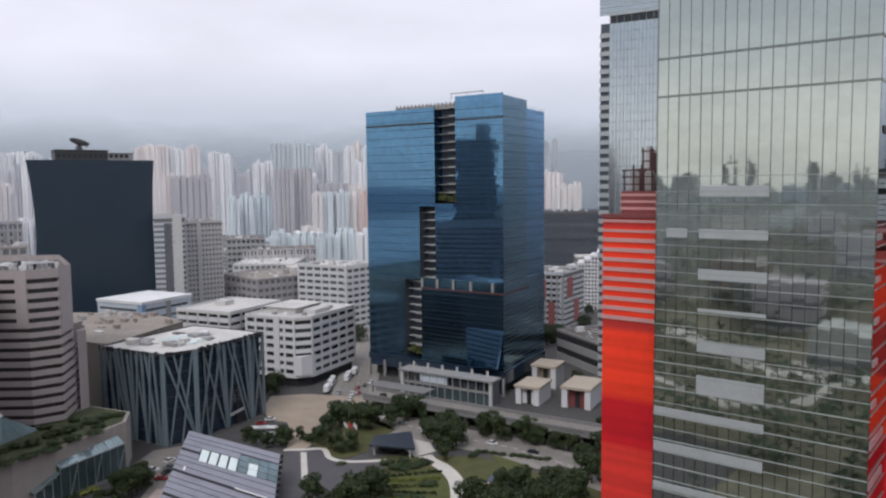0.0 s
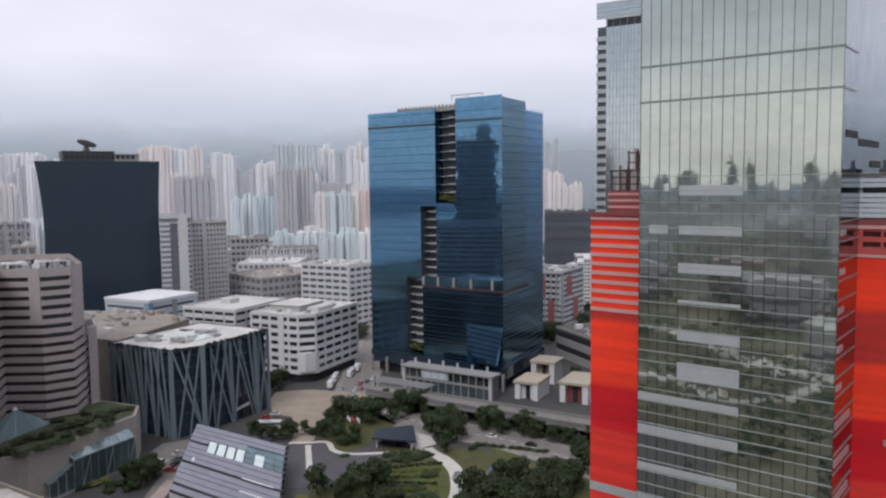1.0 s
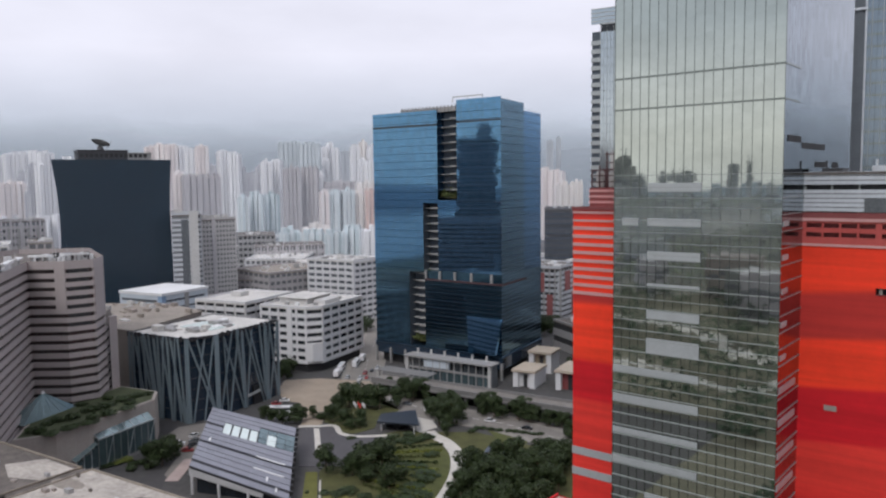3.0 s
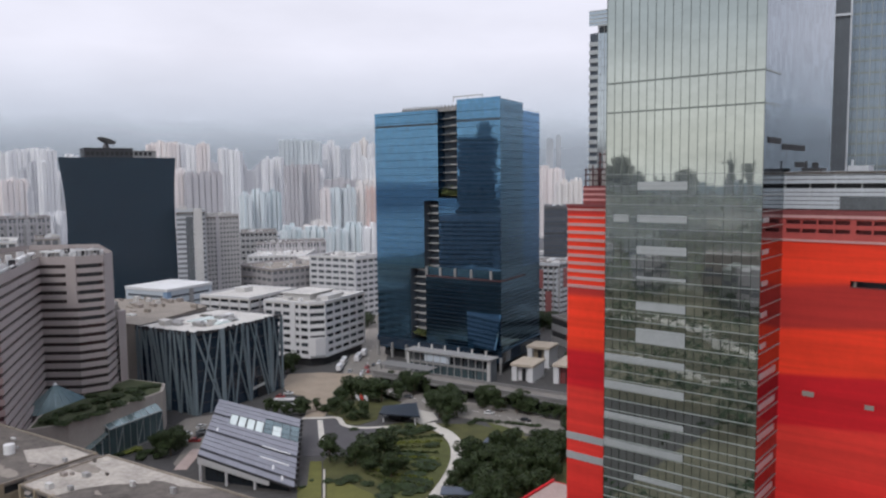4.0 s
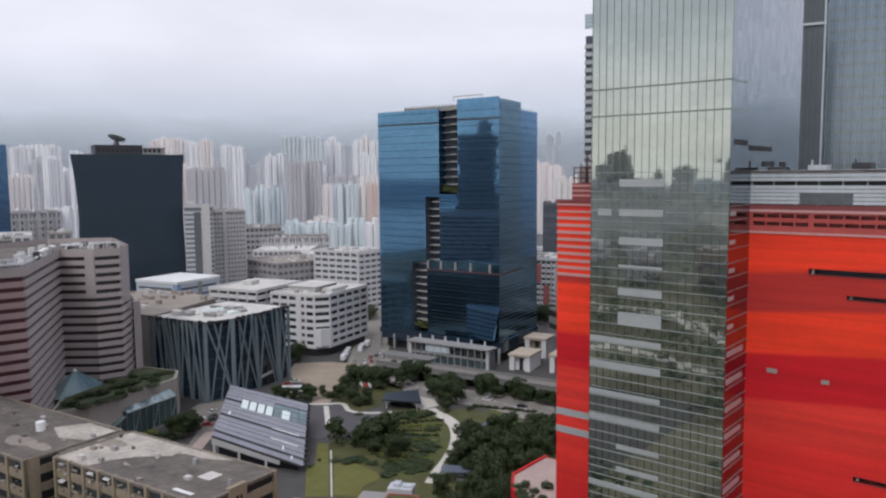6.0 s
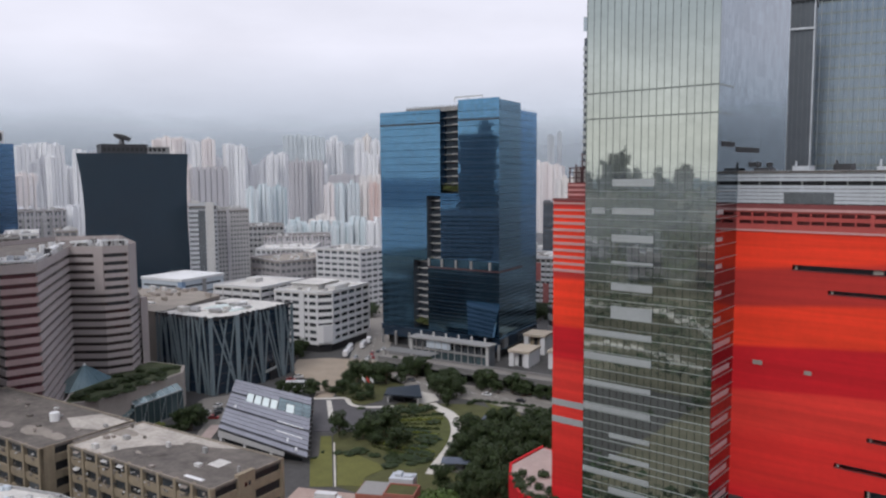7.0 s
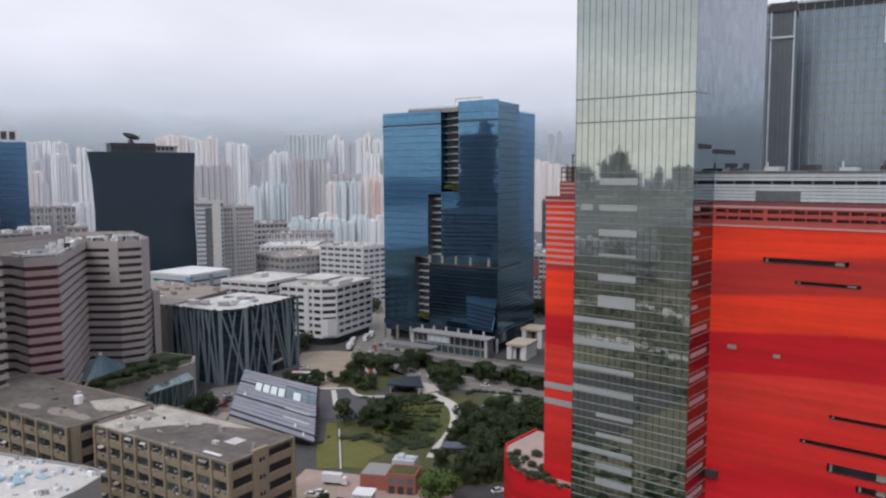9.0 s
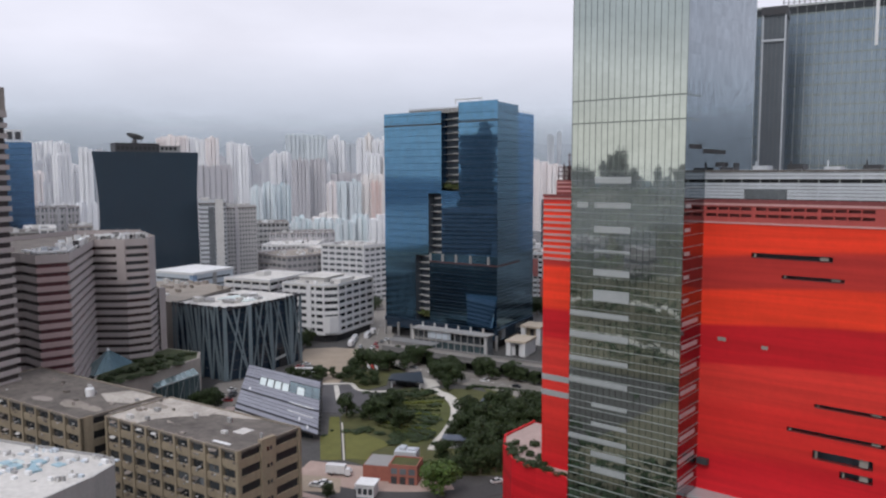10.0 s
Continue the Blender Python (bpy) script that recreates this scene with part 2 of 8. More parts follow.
def banded(name, stops, z0, z1, slope=0.0, base_metal=0.0):
    """Cladding whose panels change colour from course to course."""
    m = material(name, (0.5, 0.1, 0.1), 0.65, base_metal, var=0.10, scale=0.12, fine=0.8, streak=0.25, spec=0.25)
    nt = m.node_tree
    geo = nt.nodes.new("ShaderNodeNewGeometry")
    mp = nt.nodes.new("ShaderNodeMapping")
    mp.inputs["Scale"].default_value = (0.05, 0.05, 0.0)
    ns = nt.nodes.new("ShaderNodeTexNoise")
    ns.inputs["Scale"].default_value, ns.inputs["Detail"].default_value = 1.0, 1.0
    sp = nt.nodes.new("ShaderNodeSeparateXYZ")
    ad = nt.nodes.new("ShaderNodeMath")
    ad.operation = "MULTIPLY_ADD"
    mr = nt.nodes.new("ShaderNodeMapRange")
    mr.inputs["From Min"].default_value, mr.inputs["From Max"].default_value = z0, z1
    rp = nt.nodes.new("ShaderNodeValToRGB")
    rp.color_ramp.interpolation = "LINEAR"
    els = rp.color_ramp.elements
    while len(els) > 1:
        els.remove(els[-1])
    for k, (z, c) in enumerate(stops):
        e = els[0] if k == 0 else els.new((z - z0) / (z1 - z0))
        if k == 0:
            e.position = (z - z0) / (z1 - z0)
        e.color = (*c, 1)
    nt.links.new(geo.outputs["Position"], mp.inputs[0])
    nt.links.new(mp.outputs[0], ns.inputs["Vector"])
    nt.links.new(geo.outputs["Position"], sp.inputs[0])
    nt.links.new(ns.outputs["Fac"], ad.inputs[0])
    ad.inputs[1].default_value = 1.0
    sl = nt.nodes.new("ShaderNodeMath")
    sl.operation = "MULTIPLY_ADD"
    nt.links.new(sp.outputs["X"], sl.inputs[0])
    sl.inputs[1].default_value = -slope
    nt.links.new(sp.outputs["Z"], sl.inputs[2])
    nt.links.new(sl.outputs[0], ad.inputs[2])
    nt.links.new(ad.outputs[0], mr.inputs["Value"])
    nt.links.new(mr.outputs[0], rp.inputs[0])
    for n in nt.nodes:
        if n.type == "VECT_MATH" and n.operation == "SCALE":
            nt.links.new(rp.outputs[0], n.inputs[0])
            # panel courses weather unevenly
            mq = nt.nodes.new("ShaderNodeMapping")
            mq.inputs["Scale"].default_value = (0.022, 0.022, 0.55)
            nq = nt.nodes.new("ShaderNodeTexNoise")
            nq.inputs["Scale"].default_value, nq.inputs["Detail"].default_value = 1.0, 3.0
            rq, xq = nt.nodes.new("ShaderNodeMapRange"), nt.nodes.new("ShaderNodeMath")
            rq.inputs["From Min"].default_value, rq.inputs["From Max"].default_value = 0.35, 0.65
            rq.inputs["To Min"].default_value, rq.inputs["To Max"].default_value = 0.84, 1.10
            xq.operation = "MULTIPLY"
            nt.links.new(geo.outputs["Position"], mq.inputs[0])
            nt.links.new(mq.outputs[0], nq.inputs["Vector"])
            nt.links.new(nq.outputs["Fac"], rq.inputs["Value"])
            old = n.inputs["Scale"].links[0].from_socket
            nt.links.new(old, xq.inputs[0])
            nt.links.new(rq.outputs[0], xq.inputs[1])
            nt.links.new(xq.outputs[0], n.inputs["Scale"])
    return m


ORANGE, BRICKRED, CRIMSON, REDLOW, PINKRED = (0.86, 0.050, 0.018), (0.47, 0.034, 0.027), (0.56, 0.012, 0.019), (0.62, 0.026, 0.021), (0.68, 0.040, 0.029)
# courses run slightly uphill along the front
M["redclad"] = banded("red_cladding", [(24, CRIMSON), (34, CRIMSON), (38, REDLOW), (46, REDLOW), (50, PINKRED), (56.4, PINKRED), (57.2, CRIMSON), (65.6, CRIMSON), (66.4, ORANGE), (73.8, ORANGE), (74.6, BRICKRED), (81.4, BRICKRED), (82.4, ORANGE), (100, ORANGE)], 20, 100, 0.08)
M["redbox"] = banded("red_box_cladding", [(22, CRIMSON), (30, REDLOW), (44, PINKRED), (56.4, PINKRED), (57.2, CRIMSON), (64.0, CRIMSON), (65.0, ORANGE), (75.2, ORANGE), (76.0, BRICKRED), (77.4, BRICKRED), (78.2, ORANGE), (91.2, ORANGE), (92.2, BRICKRED), (100, BRICKRED)], 20, 100)


# ---- mesh building blocks ----
class Shape:
    """Vertices and faces of one part, in metres, in its parent's space."""

    def __init__(self):
        self.v, self.f = [], []

    def poly(self, pts):
        n = len(self.v)
        self.v += [tuple(p) for p in pts]
        self.f.append(tuple(range(n, n + len(pts))))
        return self

    def box(self, x0, x1, y0, y1, z0, z1):
        n = len(self.v)
        self.v += [(x0, y0, z0), (x1, y0, z0), (x1, y1, z0), (x0, y1, z0), (x0, y0, z1), (x1, y0, z1), (x1, y1, z1), (x0, y1, z1)]
        self.f += [tuple(n + i for i in q) for q in ((3, 2, 1, 0), (4, 5, 6, 7), (0, 1, 5, 4), (1, 2, 6, 5), (2, 3, 7, 6), (3, 0, 4, 7))]
        return self

    def prism(self, pts, z0, z1, cap=True, bottom=False):
        """pts counter-clockwise seen from above."""
        n, k = len(self.v), len(pts)
        self.v += [(x, y, z0) for x, y in pts] + [(x, y, z1) for x, y in pts]
        for i in range(k):
            j = (i + 1) % k
            self.f.append((n + i, n + j, n + k + j, n + k + i))
        if cap:
            self.f.append(tuple(n + k + i for i in range(k)))
        if bottom:
            self.f.append(tuple(n + k - 1 - i for i in range(k)))
        return self

    def bar(self, a, b, w, d=None):
        """A square bar from a to b."""
        a, b = Vector(a), Vector(b)
        up = (b - a).normalized()
        s = up.cross(Vector((0, 0, 1)))
        s = s.normalized() if s.length > 1e-3 else Vector((1, 0, 0))
        t = up.cross(s).normalized()
        s, t = s * w / 2, t * (d or w) / 2
        n = len(self.v)
        for p in (a, b):
            self.v += [tuple(p + i * s + j * t) for i, j in ((-1, -1), (1, -1), (1, 1), (-1, 1))]
        self.f += [tuple(n + i for i in q) for q in ((0, 1, 5, 4), (1, 2, 6, 5), (2, 3, 7, 6), (3, 0, 4, 7), (3, 2, 1, 0), (4, 5, 6, 7))]
        return self

    def tube(self, a, b, r0, r1, seg=8, cap=True):
        a, b = Vector(a), Vector(b)
        up = (b - a).normalized()
        s = up.cross(Vector((0, 0, 1)))
        s = s.normalized() if s.length > 1e-3 else Vector((1, 0, 0))
        t = s.cross(up).normalized()
        n = len(self.v)
        for p, r in ((a, r0), (b, r1)):
            for i in range(seg):
                an = math.tau * i / seg
                self.v.append(tuple(p + s * (r * math.cos(an)) - t * (r * math.sin(an))))
        for i in range(seg):
            j = (i + 1) % seg
            self.f.append((n + i, n + seg + i, n + seg + j, n + j))
        if cap:
            self.f.append(tuple(n + seg + seg - 1 - i for i in range(seg)))
        return self

    def mesh(self, name):
        me = bpy.data.meshes.new(name)
        me.from_pydata(self.v, [], self.f)
        me.update()
        return me


def part(name, shape, mat, parent=None, label="", m=None, smooth=False):
    me = shape.mesh(name) if isinstance(shape, Shape) else shape
    mat = M[mat] if isinstance(mat, str) else mat
    if not me.materials:
        me.materials.append(mat)
    if smooth:
        me.polygons.foreach_set("use_smooth", [True] * len(me.polygons))
    ob = new(name, me)
    if parent is not None:
        ob.parent = parent
    if m is not None:
        ob.matrix_basis = m
    if label:
        ob["label"] = label
    return ob


def thing(name, label, category, m=None, group="", kind=""):
    ob = new(name)
    ob.empty_display_size = 0.5
    if m is not None:
        ob.matrix_basis = m
    return tagged(ob, label, category, group, kind)


def setting(name, shape, mat, label, category=""):
    ob = part(name, shape, mat)
    return tagged(ob, label, category or name.split("_")[0], "", "structure")


def inset(pts, d):
    """The polygon (counter-clockwise) moved inwards by d."""
    out, k = [], len(pts)
    for i in range(k):
        p, a, b = Vector(pts[i]), Vector(pts[i - 1]), Vector(pts[(i + 1) % k])
        e1, e2 = (p - a).normalized(), (b - p).normalized()
        n1, n2 = Vector((-e1.y, e1.x)), Vector((-e2.y, e2.x))
        q = n1 + n2
        q = q / max(0.3, q.dot(n1)) if q.length > 1e-6 else n1
        out.append((p.x + q.x * d, p.y + q.y * d))
    return out


def rect(w, d):
    return [(0, 0), (w, 0), (w, d), (0, d)]


def ribbon_building(root, pts, z0, levels, storey, sill, wall, glass, roof, deep=0.35, piers=(), pier_w=0.5, pier_mat=None, parapet=1.1, first=0.0):
    """Storeys with a proud spandrel and a recessed window band each; piers: spacing in metres for each edge, 0 for none.
    Spandrels, window bands, piers and the roof are parts."""
    core = inset(pts, deep)
    inner = inset(pts, deep + 0.5)
    h_sp = Shape().prism(pts, 0, sill, cap=True, bottom=True).mesh("spandrel")
    h_win = Shape().prism(core, 0, storey - sill, cap=False).mesh("window")
    z = z0 + first
    if first:
        part("base", Shape().prism(core, 0, first, cap=False), glass, root, m=pose(0, 0, z0))
    for i in range(levels):
        part("spandrel", h_sp, wall, root, m=pose(0, 0, z))
        part("window", h_win, glass, root, m=pose(0, 0, z + sill))
        z += storey
    top = Shape().prism(pts, 0, 0.8, cap=True, bottom=True)
    part("roof", top, roof, root, m=pose(0, 0, z))
    if parapet:
        pr = Shape()
        k = len(pts)
        inn = inset(pts, 0.35)
        for i in range(k):
            j = (i + 1) % k
            q = [pts[i], pts[j], inn[j], inn[i]]
            pr.prism(q, 0.8, 0.8 + parapet)
        part("parapet", pr, wall, root, m=pose(0, 0, z))
    for i, gap in enumerate(piers):
        if not gap:
            continue
        a, b = Vector(pts[i]), Vector(pts[(i + 1) % len(pts)])
        length = (b - a).length
        n = max(1, round(length / gap))
        u = (b - a).normalized()
        v = Vector((-u.y, u.x))
        q = [(-pier_w / 2 * u), (pier_w / 2 * u), (pier_w / 2 * u + v * deep * 1.4), (-pier_w / 2 * u + v * deep * 1.4)]
        me = Shape().prism([(c.x, c.y) for c in q], 0, z - z0 - first).mesh("pier")
        for s in range(n + 1):
            c = a + u * (pier_w / 2 + (length - pier_w) * s / n) - v * 0.06
            part("pier", me, pier_mat or wall, root, m=pose(c.x, c.y, z0 + first))
    return z + 0.8


def holed(sh, x0, x1, z0, z1, y0, y1, holes):
    """A wall between y0 and y1 with rectangular openings (x0, x1, z0, z1) through it."""
    xs = sorted({x0, x1, *[c for q in holes for c in q[:2]]})
    zs = sorted({z0, z1, *[c for q in holes for c in q[2:]]})
    for i in range(len(xs) - 1):
        for j in range(len(zs) - 1):
            cx, cz = (xs[i] + xs[i + 1]) / 2, (zs[j] + zs[j + 1]) / 2
            if not any(a < cx < b and c < cz < d for a, b, c, d in holes):
                sh.box(xs[i], xs[i + 1], y0, y1, zs[j], zs[j + 1])
    return sh



# ---- ground ----
GX, GY = -200.0, 150.0
gsh = Shape()
gsh.poly([(GX - 4200, GY - 4200, 0), (GX + 4200, GY - 4200, 0), (GX + 4200, GY + 4200, 0), (GX - 4200, GY + 4200, 0)])
setting("ground", gsh, "ground", "grey city ground of concrete and asphalt", "ground")


# ---- shopping centre with red cladding and its glass tower ----
def office_glass_tower():
    x0, x1, y0, y1 = -53.1, -24.9, 102.9, 146.5
    top, pw, ph = 176.0, 1.41, 2.65
    root = thing("glass_office_tower", "tall green mirror-glass office tower rising from a red shopping centre", "office tower", pose(x0, y0, 0))
    w, d = x1 - x0, y1 - y0
    part("core", Shape().box(0.25, w - 0.25, 0.25, d, 0, top - 0.5), "core", root)
    part("rear_wall", Shape().box(0, w, d, d + 0.2, 0, top), "silver", root)
    part("roof", Shape().box(0, w, 0, d, top - 0.5, top + 0.6), "concrete", root)
    nx, nz = 18, int(top / ph)
    pw = w / nx
    pane = Shape().box(0.03, pw - 0.03, -0.02, 0.1, 0.01, ph - 0.01).mesh("pane")
    rest = Shape()
    rr = random.Random(3)
    for j in range(nz):
        for i in range(nx):
            z = j * ph
            if 58 < z < 97:
                part("pane", pane, "greenglass", root, m=pose(i * pw, 0, z, rr.gauss(0, 0.08), 0, rr.gauss(0, 0.08)))
            else:
                a, b = rr.gauss(0, 0.0015), rr.gauss(0, 0.0015)
                q = [(i * pw + 0.03, a, z), ((i + 1) * pw - 0.03, -a, z), ((i + 1) * pw - 0.03, b - a, z + ph), (i * pw + 0.03, a + b, z + ph)]
                n = len(rest.v)
                rest.v += q
                rest.f.append((n, n + 1, n + 2, n + 3))
    tagged(part("panes_beyond", rest, "greenglass", root), kind="stuff")
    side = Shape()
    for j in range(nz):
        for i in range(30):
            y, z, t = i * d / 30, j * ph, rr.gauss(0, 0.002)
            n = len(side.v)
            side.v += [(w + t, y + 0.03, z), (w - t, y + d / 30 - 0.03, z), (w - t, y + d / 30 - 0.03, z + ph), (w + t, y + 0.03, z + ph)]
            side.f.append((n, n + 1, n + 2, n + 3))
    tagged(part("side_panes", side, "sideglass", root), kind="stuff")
    mul = Shape().box(-0.05, 0.05, -0.1, 0.1, 0, top).mesh("mullion")
    thin = Shape().box(-0.04, 0.04, -0.08, 0.1, 0, top).mesh("mullion")
    for i in range(nx + 1):
        part("mullion", mul if i % 2 == 0 else thin, "mullion_mid", root, m=pose(i * pw, 0, 0))
    fin = Shape().box(-0.1, w + 0.1, -0.18, 0.1, -0.045, 0.045).mesh("transom")
    thinfin = Shape().box(-0.05, w + 0.05, -0.14, 0.1, -0.032, 0.032).mesh("transom")
    for j in range(25):
        part("transom", fin, "transom", root, m=pose(0, 0, 99.1 - j * 3.85))
        part("transom", thinfin, "transom", root, m=pose(0, 0, 97.0 - j * 3.85 + (0.5 if j % 3 == 1 else 0)))
    band = Shape().box(-0.1, w + 0.1, -0.2, 0.1, -0.14, 0.14).mesh("ledge")
    for z in (115.7, 110.4, 150.0, 155.3):
        part("ledge", band, "mullion_mid", root, m=pose(0, 0, z))
    # silver spandrel panels scattered over the lower storeys
    for z, a, b, hh in ((97, 4, 10, 1.5), (91.1, 1, 3, 1.3), (91.1, 4, 10, 1.3), (85.4, 4, 10, 1.5), (80.3, 4, 10, 0.5), (75.1, 4, 10, 1.5), (69.6, 4, 10, 2.7), (64.8, 0, 10, 1.3), (59.5, 0, 10, 1.5),
                       (53.6, 0, 10, 1.0), (48.2, 0, 10, 1.2), (42.7, 4, 10, 1.0), (37.9, 4, 10, 1.0), (33.9, 0, 10, 1.2), (30.5, 4, 10, 1.2), (26.7, 4, 10, 1.4)):
        sp = part("spandrel_panel", Shape().box(a * pw + 0.05, b * pw - 0.05, -0.12, 0.0, z - hh / 2, z + hh / 2), "silver", root, "silver spandrel panel")
        part("panel_joint", Shape().box(a * pw + 0.05, b * pw - 0.05, -0.14, -0.1, z - hh / 2, z - hh / 2 + 0.12), "transom", sp)
    for j in range(14):
        z = 22 + j * 5.3
        reach = 9.4 if z < 66 else 3.6
        part("side_panel", Shape().box(w, w + 0.12, 0.8, reach, z, z + (1.0 if z < 66 else 0.8)), "silver", root, "silver spandrel panel")
    sfin = Shape().box(w - 0.05, w + 0.14, 0, d, -0.05, 0.05).mesh("side_transom")
    for j in range(2, 37):
        part("side_transom", sfin, "mullion", root, m=pose(0, 0, j * ph))
    for z in (115.7, 110.4):
        part("side_ledge", Shape().box(w - 0.05, w + 0.15, 0, 8, z - 0.14, z + 0.14), "mullion_mid", root)
    for z, a, b in ((104.5, 2, 9), (103.6, 10, 24), (100.6, 18, 26), (100.6, 30, 34)):
        part("side_vent", Shape().box(w - 0.05, w + 0.1, a, b, z - 0.5, z + 0.5), "dark", root, "dark slot across the side glass")
    return root


office_glass_tower()


def red_centre():
    x0, x1, yf = -24.9, 75.0, 114.5
    root = thing("shopping_centre", "huge windowless shopping centre clad in bands of red and orange", "shopping centre", pose(x0, yf, 0))
    w = x1 - x0
    X = lambda x: x - x0
    holes = [(X(-13.9), X(2.8), 79.9, 80.9), (X(-7.3), X(5.2), 75.7, 76.4), (X(0.4), X(14.0), 48.4, 49.1), (X(-5.0), X(14.2), 42.2, 43.0), (X(0.4), X(12.1), 37.1, 38.9), (X(5.9), X(12.2), 34.1, 35.5),
             (X(30), X(52), 60, 61.2), (X(26), X(44), 52, 53.2), (X(22), X(40), 66, 67.2)]
    part("facade", holed(Shape(), 0, w, 0, 87.4, 0, 0.7, holes), "redclad", root, "red and orange metal cladding")
    part("inner_wall", Shape().box(0, w, 2.2, 60, 0, 87.4), "slot", root)
    part("lattice_backing", Shape().box(0, w, 0.9, 1.5, 87.4, 91.4), "redsteel", root)
    for a, b, z0, z1 in holes:
        part("opening_frame", Shape().box(a + 0.5, a + 0.9, 0.3, 0.8, z0, z1).box(b - 2.6, b - 0.9, 0.3, 0.5, z0 + 0.1, z1 - 0.1), "brownwall", root, "brown metal slot frame")
        part("opening_sill", Shape().box(a, b, -0.12, 0.5, z0 - 0.12, z0), "redsteel", root)
    # lattice of slots below the plant screen
    lat = [(a, a + 2.3, z, z + 0.75) for z in (88.7, 90.2) for a in (0.6, 3.2, 5.8, 8.4, 11.6, 14.2, 16.8, 19.4, 22, 25, 27.6, 30.2, 32.8, 38, 41, 44)]
    part("lattice", holed(Shape(), 0, w, 87.4, 91.4, 0, 0.5, lat), M["lattice_red"], root, "red slotted lattice band")
    part("strip", Shape().box(-0.1, w, -0.18, 0.5, 87.2, 87.6), "redpink", root)
    part("strip", Shape().box(-0.1, w, -0.18, 0.5, 91.3, 91.8), "redpink", root)
    part("maroon_strip", Shape().box(0, w, -0.05, 0.5, 91.8, 92.7), "redsteel", root)
    part("plant_storey", Shape().box(0, w, 1.6, 60, 87.4, 98.8), "steel_dark", root)
    for j in range(9):
        z = 92.9 + j * 0.72
        if j == 5:
            continue
        part("louvre", Shape().box(0, w, 0.1, 0.55, z, z + 0.6), "louvre", root)
    for i in range(26):
        part("post", Shape().box(i * 4, i * 4 + 0.25, 0.55, 0.8, 92.7, 99.2), "mullion", root)
    part("screen", Shape().box(9.0, 18.0, 0.0, 0.12, 92.8, 95.0), "win_grey", root)
    part("roof", Shape().box(0, w, 0.0, 60, 98.8, 99.2), "roofgrey", root)
    for i in range(7):
        a = 1.5 + i * 7.5
        part("plant_unit", Shape().box(a, a + 3.2, 5, 9, 99.2, 99.9 + (i % 3) * 0.3).box(a + 0.4, a + 0.7, 5.5, 5.8, 99.8, 101.2), "louvre" if i % 2 else "steel_dark", root)
    part("spot", Shape().box(X(-20.8), X(-18.9), -0.08, 0.0, 60.1, 61.0), "brownwall", root)
    part("spot", Shape().box(X(-11.0), X(-9.6), -0.08, 0.0, 59.4, 60.2), "brownwall", root)
    part("vent_box", Shape().box(0.4, 3.0, -1.2, 0.0, 30.2, 31.6), "steel_dark", root)
    # canopy roof along the foot of the facade
    part("canopy", Shape().box(0, w, -5.5, 0.0, 23.2, 23.9), "silver", root)
    part("canopy_front", Shape().box(0, w, -5.3, -0.2, 0, 23.2), "redclad", root)
    # red box beside the tower, with pale strips in its upper part
    bx0, bx1, by = X(-64.4), X(-53.1), 108.3 - yf
    part("side_block", Shape().box(bx0, bx1, by, 40, 0, 93.0), "redbox", root, "red clad block beside the tower")
    for j in range(11):
        z = 76.6 + j * 1.55
        part("strip", Shape().box(bx0 - 0.08, bx1, by - 0.14, by, z, z + (0.62 if j < 9 else 0.42)).box(bx0 - 0.14, bx0, by, 20, z, z + 0.5), "redpink", root)
    part("strip", Shape().box(bx0 - 0.2, bx1, by - 0.25, by + 0.2, 92.8, 93.4), "redsteel", root)
    for z in (45.0, 40.9):
        part("grey_band", Shape().box(bx0 - 0.06, bx1, by - 0.12, by, z, z + 1.5).box(bx0 - 0.1, bx0, by, 20, z, z + 1.5), "silver", root, "grey metal band")
    # striped drum and steel crown above the red box
    cx0, cx1, cy = bx0 + 0.4, bx1 - 0.6, by + 5.6
    part("crown_base", Shape().box(cx0, cx1, cy, cy + 14, 93.0, 96.9), "redsteel", root, "dark red plant room")
    for j in range(3):
        part("strip", Shape().box(cx0 - 0.1, cx1, cy - 0.12, cy, 93.9 + j * 1.1, 94.3 + j * 1.1).box(cx0 - 0.12, cx0, cy, cy + 12, 93.9 + j * 1.1, 94.3 + j * 1.1), "redpink", root)
    cr = Shape()
    for i in range(6):
        for k in range(4):
            a, b = cx0 + 0.2 + i * 1.6, cy + 0.3 + k * 3
            cr.box(a, a + 0.22, b, b + 0.22, 96.9, 100.4 + (3.4 if i in (2, 3, 4) else 0.8 * (i % 2)))
    for z in (97.9, 99.1, 100.2):
        cr.box(cx0, cx1 - 0.6, cy + 0.2, cy + 0.4, z, z + 0.22).box(cx0, cx0 + 0.2, cy + 0.2, cy + 10, z, z + 0.22)
    for z in (101.6, 103.2):
        cr.box(cx0 + 3.2, cx0 + 7.0, cy + 0.2, cy + 0.4, z, z + 0.22)
    part("crown_screen", Shape().box(cx0 + 0.2, cx1 - 0.3, cy + 3.6, cy + 8, 96.9, 100.6).box(cx0 + 3.0, cx0 + 7.4, cy + 4, cy + 7, 100.6, 103.2), "plum", root)
    part("crown", cr, "plum", root, "dark red steel frame on the roof")
